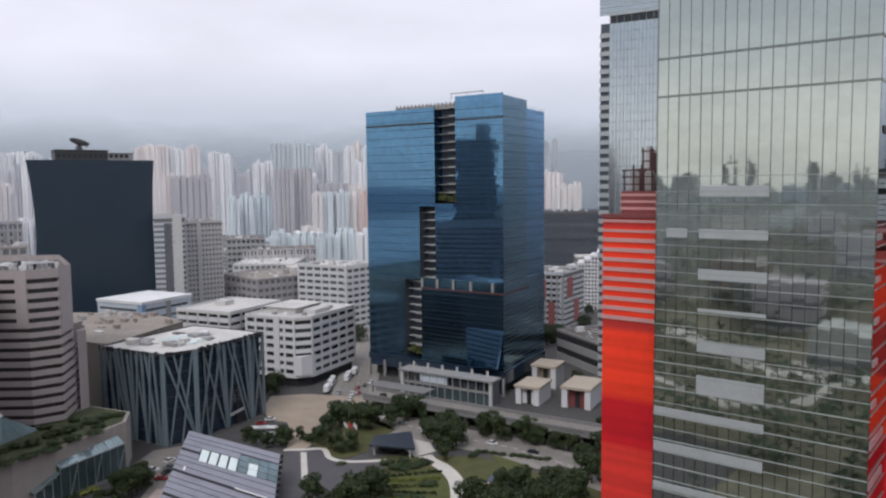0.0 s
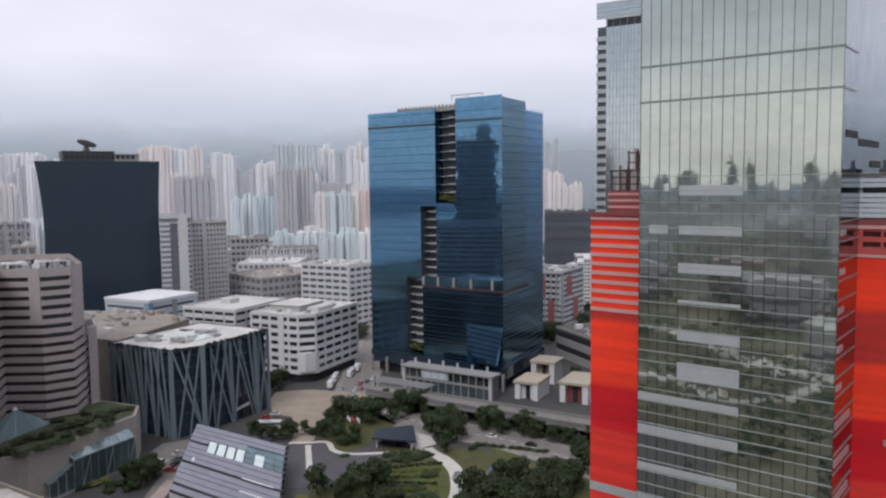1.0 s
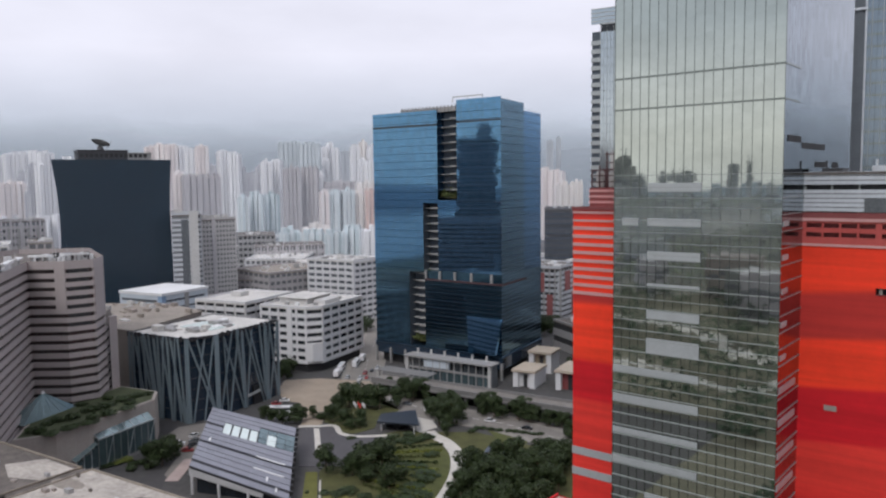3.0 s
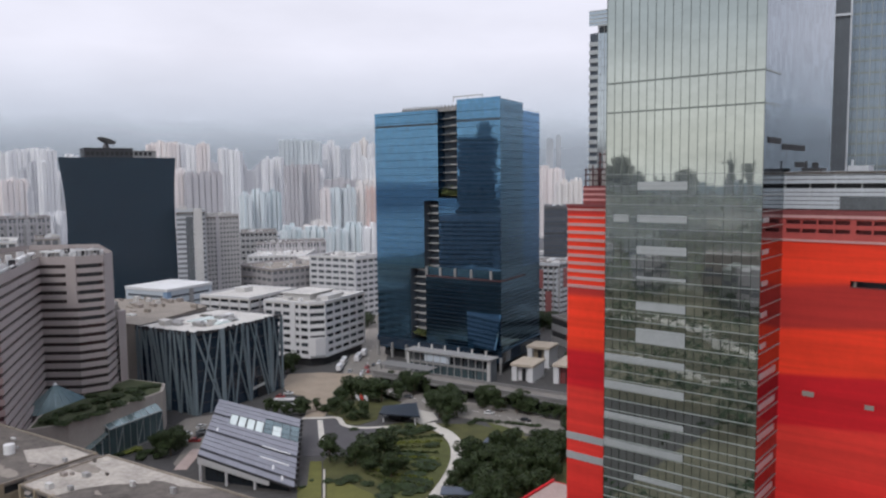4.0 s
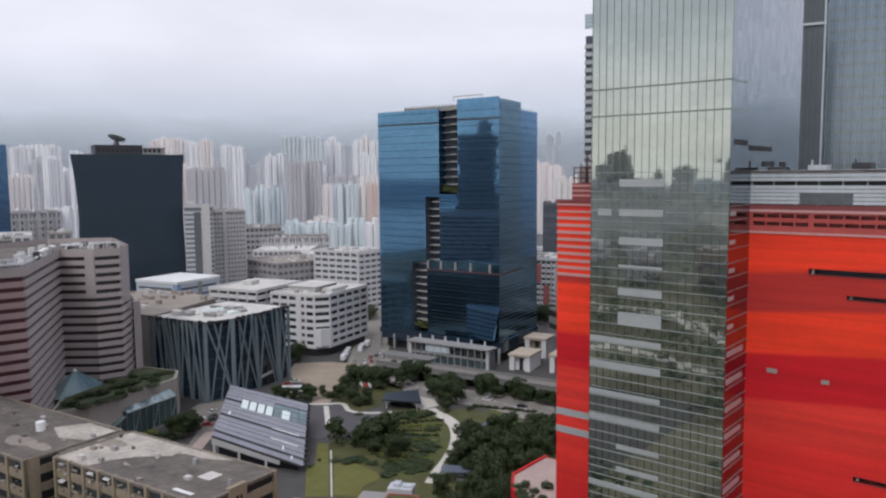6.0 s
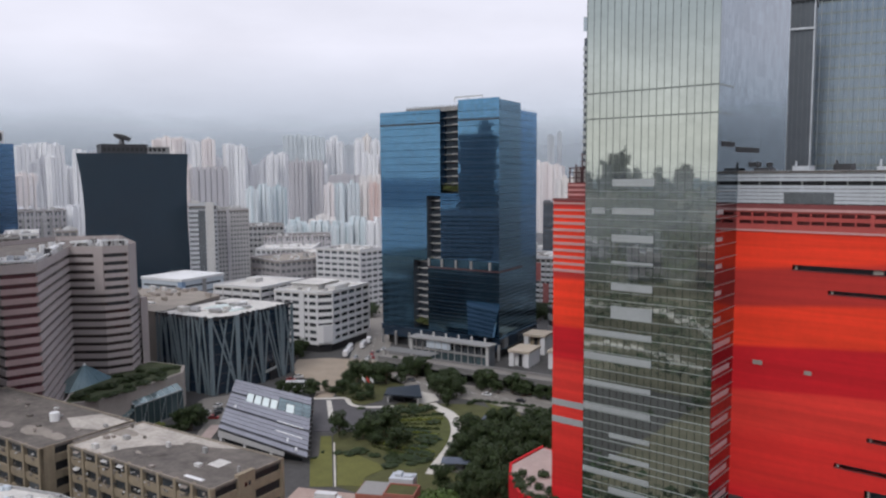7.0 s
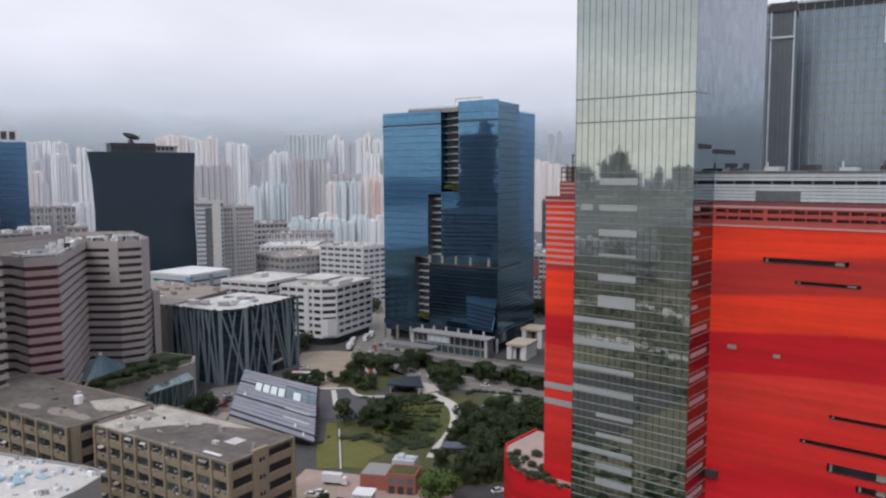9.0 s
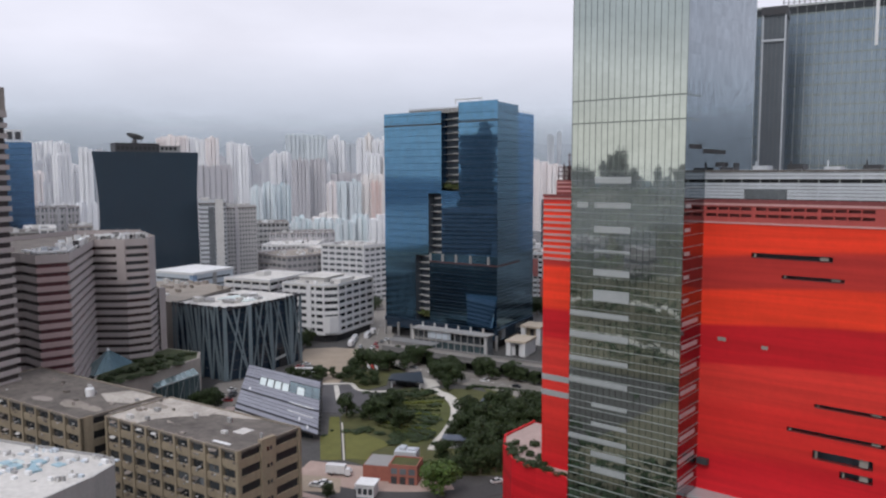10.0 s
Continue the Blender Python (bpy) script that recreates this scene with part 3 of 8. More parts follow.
    for i, (a, b, z0, z1, r) in enumerate(((1.4, 1.8, 97.0, 99.8, 0.85), (4.1, 1.8, 97.0, 99.8, 0.85), (6.9, 1.8, 97.0, 99.6, 0.85), (8.9, 2.6, 97.0, 99.6, 0.8), (2.6, 5.0, 97, 103.6, 0.75), (5.4, 5.0, 97, 104.6, 0.75), (7.6, 6.0, 97, 103.0, 0.7))):
        tank = part("cooling_tank", Shape().tube((cx0 + a, cy + b, z0), (cx0 + a, cy + b, z1), r, r, 10), "offwhite" if i < 4 or i == 4 else "steel_dark", root, "pale rooftop tank" if i < 5 else "dark rooftop stack")
        part("tank_cap", Shape().tube((cx0 + a, cy + b, z1), (cx0 + a, cy + b, z1 + 0.7), r, r * 0.45, 10), "greywall", tank)
    return root


M["lattice_red"] = material("lattice_red", (0.42, 0.07, 0.06), 0.6, var=0.15)
red_centre()


def terrace():
    pts = [(-84.5, 136), (-84.2, 119.4), (-79.6, 112.2), (-71.6, 104.8), (-62.5, 102.6), (-53.2, 102.5), (-53.2, 108.2), (-64.5, 108.2), (-64.5, 136)]
    root = thing("podium_terrace", "red podium with a tan paved roof terrace and planting", "terrace", pose(0, 0, 0))
    part("podium_wall", Shape().prism(pts, 0, 22.0), "redbox", root)
    part("terrace_paving", Shape().prism(inset(pts, 0.6), 22.0, 22.06), "pinkpale", root)
    rim, inn = Shape(), inset(pts, 0.6)
    for i in range(5):
        rim.prism([pts[i], pts[i + 1], inn[i + 1], inn[i]], 22.0, 22.6)
    part("parapet", rim, "redbox", root)
    return root


terrace()


# ---- blue glass twin-block tower ----
def blue_tower():
    root = thing("blue_glass_tower", "blue mirror-glass office tower with stepped open slots", "office tower", pose(-206, 285, 0, 0, 0, 4))
    sx, sy = math.cos(radians(97)), math.sin(radians(97))       # side wall's direction
    S = lambda s, x=0.0: (x + sx * s, sy * s)
    st = 4.0
    rr = random.Random(5)

    def skin(name, a, b, z0, z1, mat, step, sub, off=0.05):
        """Panes between plan points a and b, outward to the right of the way from a to b."""
        a, b = Vector(a), Vector(b)
        u = (b - a).normalized()
        n_ = Vector((u.y, -u.x))
        cols, rows = max(1, round((b - a).length / step)), max(1, round((z1 - z0) / sub))
        sh = Shape()
        for i in range(cols):
            for j in range(rows):
                p, q = a + (b - a) * (i / cols), a + (b - a) * ((i + 1) / cols)
                t = rr.gauss(0, 0.0018)
                p, q = p + n_ * (off + t) + u * 0.04, q + n_ * (off - t) - u * 0.04
                za, zb = z0 + (z1 - z0) * j / rows + 0.05, z0 + (z1 - z0) * (j + 1) / rows - 0.05
                k = len(sh.v)
                sh.v += [(p.x, p.y, za), (q.x, q.y, za), (q.x, q.y, zb), (p.x, p.y, zb)]
                sh.f.append((k, k + 1, k + 2, k + 3))
        return tagged(part(name, sh, mat, root), kind="stuff")

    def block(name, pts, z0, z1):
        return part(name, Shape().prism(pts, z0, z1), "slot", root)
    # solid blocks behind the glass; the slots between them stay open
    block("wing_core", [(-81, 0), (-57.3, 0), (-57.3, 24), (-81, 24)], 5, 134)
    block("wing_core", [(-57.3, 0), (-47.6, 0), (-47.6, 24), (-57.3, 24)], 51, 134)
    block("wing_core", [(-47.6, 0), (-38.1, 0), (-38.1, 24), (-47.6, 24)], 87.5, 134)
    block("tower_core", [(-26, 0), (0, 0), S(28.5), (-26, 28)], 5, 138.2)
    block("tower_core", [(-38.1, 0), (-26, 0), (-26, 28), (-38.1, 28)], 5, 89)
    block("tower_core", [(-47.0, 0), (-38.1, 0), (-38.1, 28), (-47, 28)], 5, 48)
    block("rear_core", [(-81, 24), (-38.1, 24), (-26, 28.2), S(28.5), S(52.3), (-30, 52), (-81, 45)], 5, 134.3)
    # glass skins; dim reflections low down and on the side are in D's colour
    G, D = "blueglass", "blueglass_dark"
    FACES = ((-81, -57.3, 5, 134), (-57.3, -47.6, 51, 134), (-47.6, -38.1, 87.5, 134), (-26, 0, 5, 138.2), (-38.1, -26, 5, 89), (-47, -38.1, 5, 48))
    for a, b, lo, hi in FACES:
        if lo < 52:
            skin("curtain_wall", (a, 0), (b, 0), lo, min(hi, 52), D, 1.6, st / 2)
        if hi > 52:
            skin("curtain_wall", (a, 0), (b, 0), max(lo, 52), hi, G, 1.6, st / 2)
    skin("curtain_wall", (-38.1, 0), (-38.1, 10), 89, 134, G, 1.6, st / 2)
    skin("curtain_wall", (0, 0), S(28.5), 5, 138.2, D, 1.6, st / 2)
    skin("curtain_wall", S(28.5), S(52.3), 5, 52, D, 1.6, st / 2)
    skin("curtain_wall", S(28.5), S(52.3), 52, 134.3, G, 1.6, st / 2)
    # floor lines
    lines = {}
    for z in [5 + st / 2 * i for i in range(1, 66)]:
        thick = 0.15 if round((z - 5) / st * 2) % 2 == 0 else 0.045
        for a, b, lo, hi in FACES:
            if lo < z < hi:
                key = (a, b, thick)
                if key not in lines:
                    lines[key] = Shape().box(a, b, -0.1, 0.02, -thick, thick).mesh("floor_line")
                part("floor_line", lines[key], "bluespandrel", root, m=pose(0, 0, z))
        if thick not in lines:
            lines[thick] = Shape().prism([(0.0, 0), (0.12, 0), (S(52.3)[0] + 0.12, S(52.3)[1]), S(52.3)], -thick, thick).mesh("floor_line")
        part("floor_line", lines[thick], "bluespandrel", root, m=pose(0, 0, z))
    for a, b, y, z in ((-81, -38.1, -0.2, 127.5), (-26, 0, -0.2, 128.2)):
        part("ledge", Shape().box(a, b, y, 0, z - 0.5, z + 0.4), "steel_dark", root)
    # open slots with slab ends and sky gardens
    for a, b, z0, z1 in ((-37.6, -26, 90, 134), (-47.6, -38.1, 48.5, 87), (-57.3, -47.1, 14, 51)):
        slot = part("open_slot", Shape().box(a, b, 5.5, 6.5, z0, z1), "slot", root, "back of an open slot, with shade put into its colour")
        n = int((z1 - z0) / st)
        for i in range(n + 1):
            z = z0 + i * st
            part("slab", Shape().box(b - 4.4, b - 0.3, 0.6, 5.4, z, z + 0.7).box(a + 0.2, b - 0.2, 2.6, 5.5, z, z + 0.25), "greywall" if i else "grass_dark", slot, "pale slab edge in the open slot")
        g = Shape()
        for i in range(160):
            x, y, z = rr.uniform(a + 0.6, b - 0.6), rr.uniform(0.6, 6), z0 + 0.6 + abs(rr.gauss(0, 1.6))
            s, th = rr.uniform(0.4, 0.9), rr.uniform(0, 6.28)
            c, d = s * math.cos(th), s * math.sin(th)
            g.poly([(x - c, y - d, z - s * 0.4), (x + c, y + d, z - s * 0.2), (x + c * 0.6, y + d * 0.6, z + s), (x - c * 0.6, y - d * 0.6, z + s * 0.7)])
        part("sky_garden", g, "leaf_olive", slot, "green planting on an open terrace")
    # red terrace line with pale columns, at the setback
    part("terrace_edge", Shape().box(-46.6, 0.6, -0.6, 0.1, 47.1, 47.9), "plum", root, "dark red terrace edge")
    part("terrace_edge", Shape().prism([(0.1, -0.6), (0.8, -0.6), (S(30)[0] + 0.8, S(30)[1]), S(30)], 47.1, 47.9), "plum", root)
    # flat panel whose dark colour stands in for the shaded terrace recess
    part("terrace_void", Shape().box(-46.6, 0.1, -0.14, 0.1, 48.0, 52.5), "blueglass_dark", root)
    for x in (-46, -37, -27.5, -17.5, -5.5):
        part("column", Shape().box(x - 0.6, x + 0.6, -0.9, -0.1, 48, 52.3), "concrete", root)
    # projecting glass bay
    bay = Shape()
    q = [(-20.5, -0.3, 30.5), (0.4, -0.3, 30.5), (-1.5, -4.6, 13.0), (-17.0, -4.6, 13.0)]
    bay.v += q + [(x, 0.2, z) for x, y, z in q]
    bay.f += [(0, 3, 2, 1), (0, 4, 7, 3), (3, 7, 6, 2), (2, 6, 5, 1), (1, 5, 4, 0)]
    part("glass_bay", bay, "blueglass", root, "projecting slanted blue glass bay")
    # base storeys
    base = [(-81.4, -0.5), (0.5, -0.5), (S(52.6)[0] + 0.5, S(52.6)[1]), (-81, 50)]
    part("podium", Shape().prism(base, 5.5, 11.5), "navy", root, "dark glazed podium storey")
    part("podium_edge", Shape().prism(inset(base, -0.15), 11.0, 11.6), "bluespandrel", root)
    part("lobby", Shape().prism(inset(base, 3), 0, 5.5), "dark", root)
    for i in range(9):
        x = -81 + i * 10.1
        part("column", Shape().box(x, x + 1.1, -1.4, -0.3, 0, 8.4), "concrete", root, "pale stone column")
    # roof
    rf = Shape().box(-64, -26, 3, 20, 134, 136.4)
    part("plant_room", rf, "greywall", root)
    for i in range(16):
        part("roof_fin", Shape().box(-63 + i * 2.3, -62.6 + i * 2.3, 2.4, 3.2, 134, 137.2), "concrete", root)
    part("parapet", Shape().box(-81, -38.1, -0.1, 0.4, 134, 134.9).box(-26, 0, -0.1, 0.4, 138.2, 139.1), "blueglass", root)
    part("roof_sign_frame", Shape().box(-29, -11, 1.0, 1.3, 140.4, 141.0).box(-29, -28.7, 1, 1.3, 138, 141).box(-20, -19.7, 1, 1.3, 138, 141).box(-11.3, -11, 1, 1.3, 138, 141), "offwhite", root, "pale rooftop sign bar")
    return root


blue_tower()


# ---- black tower with waisted sides and a dish ----
def black_tower():
    root = thing("black_glass_tower", "broad black glass office tower with waisted sides and roof dish", "office tower", pose(-489.5, 196.5, 0, 0, 0, 70.3))
    w, dp, top = 73.0, 42.0, 115.4
    sh = Shape()
    rings = []
    N = 24
    for j in range(N + 1):
        z = top * j / N
        k = 3.6 * (1 - ((z - 72) / 44) ** 2) if z > 28 else 3.6 * (1 - 1.0)
        k = max(0.0, k) if z > 28 else 0.0
        rings.append([(k, 0, z), (w - k * 0.55, 0, z), (w - k * 0.55 - 14, dp, z), (k + 16, dp, z)])
    for ring in rings:
        sh.v += ring
    for j in range(N):
        for i in range(4):
            a, b = 4 * j + i, 4 * j + (i + 1) % 4
            sh.f.append((a, b, b + 4, a + 4))
    sh.f.append(tuple(4 * N + i for i in range(4)))
    part("wall", sh, "blackglass", root, "black glass wall")
    for j in range(1, 27):
        z = 6 + j * 4.1
        k = max(0.0, 3.6 * (1 - ((z - 72) / 44) ** 2)) if z > 28 else 0
        part("floor_line", Shape().box(k, w - k * 0.55, -0.06, 0.0, z, z + 0.25), "blackglass", root)
    for i in range(1, 24):
        part("mullion", Shape().box(4 + i * 2.75, 4.12 + i * 2.75, -0.05, 0.0, 0, top), "blackglass", root)
    storey = part("roof_storey", Shape().box(16.5, 46.5, 6, 30, top, 121.8).box(15.9, 47.1, 5.4, 30.6, 121.4, 121.9), "steel_dark", root)
    part("roof_storey", Shape().box(46.5, 61.5, 6, 28, top, 120.2).box(46.5, 62, 5.4, 28.6, 119.8, 120.3), "greywall", root)
    for i in range(14):
        part("louvre", Shape().box(17.5 + i * 3.0, 19.6 + i * 3.0, 5.8, 6.05, 117, 119.4), "dark", storey)
    dish = Shape()
    seg, rgs = 18, 5
    for r in range(rgs + 1):
        rad = 6.0 * r / rgs
        for i in range(seg):
            a = math.tau * i / seg
            dish.v.append((rad * math.cos(a), rad * math.sin(a), 0.045 * rad * rad))
    for r in range(rgs):
        for i in range(seg):
            j = (i + 1) % seg
            dish.f.append((r * seg + i, r * seg + j, (r + 1) * seg + j, (r + 1) * seg + i))
    part("dish", dish, "greywall", root, "grey satellite dish", m=pose(31, 14, 125.6, -14, 18, 0))
    part("dish_mount", Shape().tube((31, 14, 121.8), (31, 14, 126.5), 2.6, 0.6, 10).bar((31, 14, 125), (27, 12, 128.6), 0.3).bar((35, 15, 123), (38, 14.5, 128), 0.3), "steel_dark", root)
    return root


black_tower()


# ---- hall wrapped in slanted struts ----
def strut_hall():
    root = thing("strut_clad_hall", "dark glass hall wrapped in criss-crossing grey steel struts", "exhibition hall", pose(-271.5, 150.3, 0, 0, 0, 12))
    top = 35.4
    # the street corner is cut off
    pts = [(-31.5, -0.5), (2.8, -0.5), (8.0, 11.0), (8.5, 50), (-31.5, 50)]
    part("glass_wall", Shape().prism(inset(pts, 1.3), 0, top - 0.6), "navy", root, "dark glass wall")
    part("roof", Shape().prism(inset(pts, 0.45), top - 0.6, top), "roofpale", root, "pale stained flat roof")
    rim, inn = Shape(), inset(pts, 0.5)
    for i in range(5):
        j = (i + 1) % 5
        rim.prism([pts[i], pts[j], inn[j], inn[i]], top - 0.6, top + 0.35)
    part("parapet", rim, "steel_dark", root)
    for k in range(7):
        lv = inset(pts, 1.15)
        part("floor_band", Shape().prism(lv, 4.5 + k * 4.6, 4.75 + k * 4.6), "steel_dark", root)
    rr = random.Random(21)
    # struts as (foot, head, width): shares of the face's length; several spring from one foot like boughs
    FACE = (((0.0, 0.0, 1.2), (0.05, 0.09, 0.8), (0.13, 0.03, 0.8), (0.18, 0.16, 0.9), (0.28, 0.10, 0.8), (0.30, 0.27, 1.0), (0.42, 0.20, 0.9), (0.48, 0.28, 1.3), (0.50, 0.36, 0.8), (0.53, 0.43, 1.3), (0.54, 0.51, 0.8),
             (0.56, 0.62, 0.9), (0.72, 0.56, 0.8), (0.72, 0.67, 1.2), (0.76, 0.82, 0.8), (0.86, 0.74, 0.8), (0.92, 0.72, 0.8), (0.95, 0.86, 0.9), (1.0, 0.98, 2.0)),
            ((0.0, 0.02, 1.8), (0.15, 0.62, 0.7), (0.97, 0.02, 0.75), (0.98, 0.34, 0.75), (0.52, 0.92, 0.6), (1.0, 1.0, 1.9)),
            ((0.02, 0.0, 1.5), (0.03, 0.24, 0.8), (0.17, 0.34, 0.8), (0.16, 0.12, 0.6), (0.40, 0.10, 0.7), (0.42, 0.30, 1.2), (0.43, 0.40, 1.7), (0.44, 0.56, 0.8), (0.72, 0.44, 0.7), (0.78, 0.52, 0.8),
             (0.78, 0.68, 1.0), (0.79, 0.77, 2.0), (0.81, 0.86, 0.9), (0.83, 1.0, 0.8), (0.97, 0.84, 0.7), (1.0, 1.0, 1.4)))
    for e in range(3):
        a, b = Vector(pts[e]), Vector(pts[e + 1])
        u = (b - a).normalized()
        nrm = Vector((u.y, -u.x))
        length = (b - a).length
        for k, (foot, head, wd) in enumerate(FACE[e]):
            p, q = a + u * (length * foot), a + u * (length * head)
            o = -0.25 + 0.3 * (k % 3)
            sh = Shape()
            for c, z in ((p, 0.0), (q, top - 0.1 + 0.2 * (k % 3))):
                for sx, sy in ((-1, 0), (1, 0), (1, -0.5), (-1, -0.5)):
                    r = c + u * (sx * wd / 2) + nrm * (o + sy)
                    sh.v.append((r.x, r.y, z))
            sh.f += [(0, 1, 5, 4), (1, 2, 6, 5), (2, 3, 7, 6), (3, 0, 4, 7), (4, 5, 6, 7)]
            part("strut", sh, "steel", root)
    # low canopy over the entrance
    part("canopy", Shape().bar((9.0, 28.0, 5.2), (9.0, 36.0, 6.0), 0.35, 1.2), "silver", root, "pale entrance canopy")
    # ragged strut heads along the roof edge
    for e in range(3):
        a, b = Vector(pts[e]), Vector(pts[e + 1])
        for i in range(int((b - a).length / 3.2)):
            p = a.lerp(b, (i + rr.random() * 0.7) / ((b - a).length / 3.2))
            part("strut_head", Shape().box(p.x - 0.5, p.x + 0.5, p.y - 0.3, p.y + 0.6, top - 1.2, top + rr.uniform(0.4, 1.0)), "steel_dark", root)
    # roof clutter
    for i in range(18):
        x, y = rr.uniform(-29, -5), rr.uniform(4, 42)
        part("roof_unit", Shape().box(x, x + rr.uniform(2, 6), y, y + rr.uniform(2, 5), top, top + rr.uniform(0.6, 2.2)), rr.choice(("roofwhite", "greywall", "concrete", "roofpale", "roofgrey")), root)
    for i in range(3):
        part("skylight", Shape().box(-20 + i * 6.6, -14.2 + i * 6.6, 18, 32, top, top + 0.5), "paleglass", root, "pale roof light")
    for i in range(7):
        x, y, r = rr.uniform(-24, -8), rr.uniform(7, 38), rr.uniform(1.0, 3.0)
        ring = [(x + r * rr.uniform(1.0, 2.2) * math.cos(k * 0.7), y + r * rr.uniform(0.6, 1.0) * math.sin(k * 0.7)) for k in range(9)]
        part("roof_stain", Shape().prism(ring, top + 0.004, top + 0.012 + 0.004 * i), rr.choice(("rooftan", "greywall", "concrete")), root)
    part("entrance", Shape().box(7.2, 7.9, 33, 43, 0, 8.5), "dark", root)
    return root


strut_hall()


# ---- white office block on the corner ----
def white_block():
    root = thing("white_office_block", "white eight-storey industrial office block with ribbon windows", "office block", pose(-291.7, 237.5, 0, 0, 0, 14))
    pts = [(-34, 0), (-4.0, 0), (2.0, 6.0), (2.0, 46), (-34, 46)]
    zt = ribbon_building(root, pts, 4.5, 7, 4.05, 2.1, "white", "win", "roofpale", 0.4, (6.0, 0, 8.2, 0, 0), 1.1, "white")
    part("ground_floor", Shape().prism(inset(pts, 1.6), 0, 4.5), "dark", root)
    cp = part("corner_panel", Shape().prism([(-4.2, -0.08), (-0.4, 0.0), (2.08, 5.8), (2.08, 8.5), (1, 8.5), (-4.2, 1.0)], 6, 15.5), "white", root, "plain white corner panel")
    for i in range(4):
        part("sign_bar", Shape().box(-0.55, 0.55, -0.05, 0.03, 0, 1.3), "greywall", cp, m=pose(-2.6 + i * 1.3, 1.15 + i * 1.3, 9.6, 0, 0, 45))
    part("stair_shaft", Shape().box(-15.5, -13.2, -0.25, 0.4, 4.5, zt + 1), "white", root)
    rh = part("roof_house", Shape().box(-30, -12, 12, 34, zt, zt + 3.0).box(-10, -3, 16, 30, zt, zt + 2.2), "offwhite", root)
    part("roof_slab", Shape().box(-31, -11, 11, 35, zt + 3.0, zt + 3.4), "roofpale", rh)
    rr = random.Random(4)
    for i in range(8):
        x, y = rr.uniform(-30, -2), rr.uniform(4, 42)
        part("roof_unit", Shape().box(x, x + 2, y, y + 1.6, zt, zt + 1.4), rr.choice(("roofwhite", "greywall")), root)
    # lower wing with the white roof
    r2 = thing("white_factory_block", "white factory block with a wide pale flat roof", "factory", pose(-335.0, 221.0, 0, 0, 0, 14))
    z2 = ribbon_building(r2, [(-28, 0), (7, 0), (7, 42), (-28, 42)], 3, 8, 3.9, 2.3, "white", "win", "roofpale", 0.4, (7, 9, 0, 0), 0.9, "offwhite")
    part("ground_floor", Shape().box(-27, 6, 1, 41, 0, 3), "dark", r2)
    part("stair_house", Shape().box(-20, -13, 20, 27, z2, z2 + 2.6), "offwhite", r2)
    return root


white_block()

# ---- exhibition centre with zigzag striped facade ----
def stripe_body(root, pts, z0, levels, storey, sill, wall, glass, roof, red=(), rise=2.2):
    """Banded storeys whose spandrels stand proud, edge by edge."""
    k = len(pts)
    inn = inset(pts, 0.7)
    deep = inset(pts, 1.6)
    for i in range(k):
        j = (i + 1) % k
        wm = "beige_red" if i in red else wall
        gm = "win_maroon" if i in red else glass
        me = Shape().prism([pts[i], pts[j], deep[j], deep[i]], 0, sill, bottom=True).mesh("spandrel")
        gl = Shape().prism([inn[i], inn[j], deep[j], deep[i]], 0, storey - sill).mesh("window_band")
        for n in range(levels):
            part("spandrel", me, wm, root, m=pose(0, 0, z0 + n * storey))
            part("window_band", gl, gm, root, m=pose(0, 0, z0 + n * storey + sill))
    zt = z0 + levels * storey
    part("core", Shape().prism(deep, 0, zt), "dark", root)
    part("parapet", Shape().prism(pts, zt, zt + rise, cap=False), wall, root)
    part("roof", Shape().prism(inset(pts, 0.05), zt + 0.2, zt + 1.0), roof, root)
    return zt


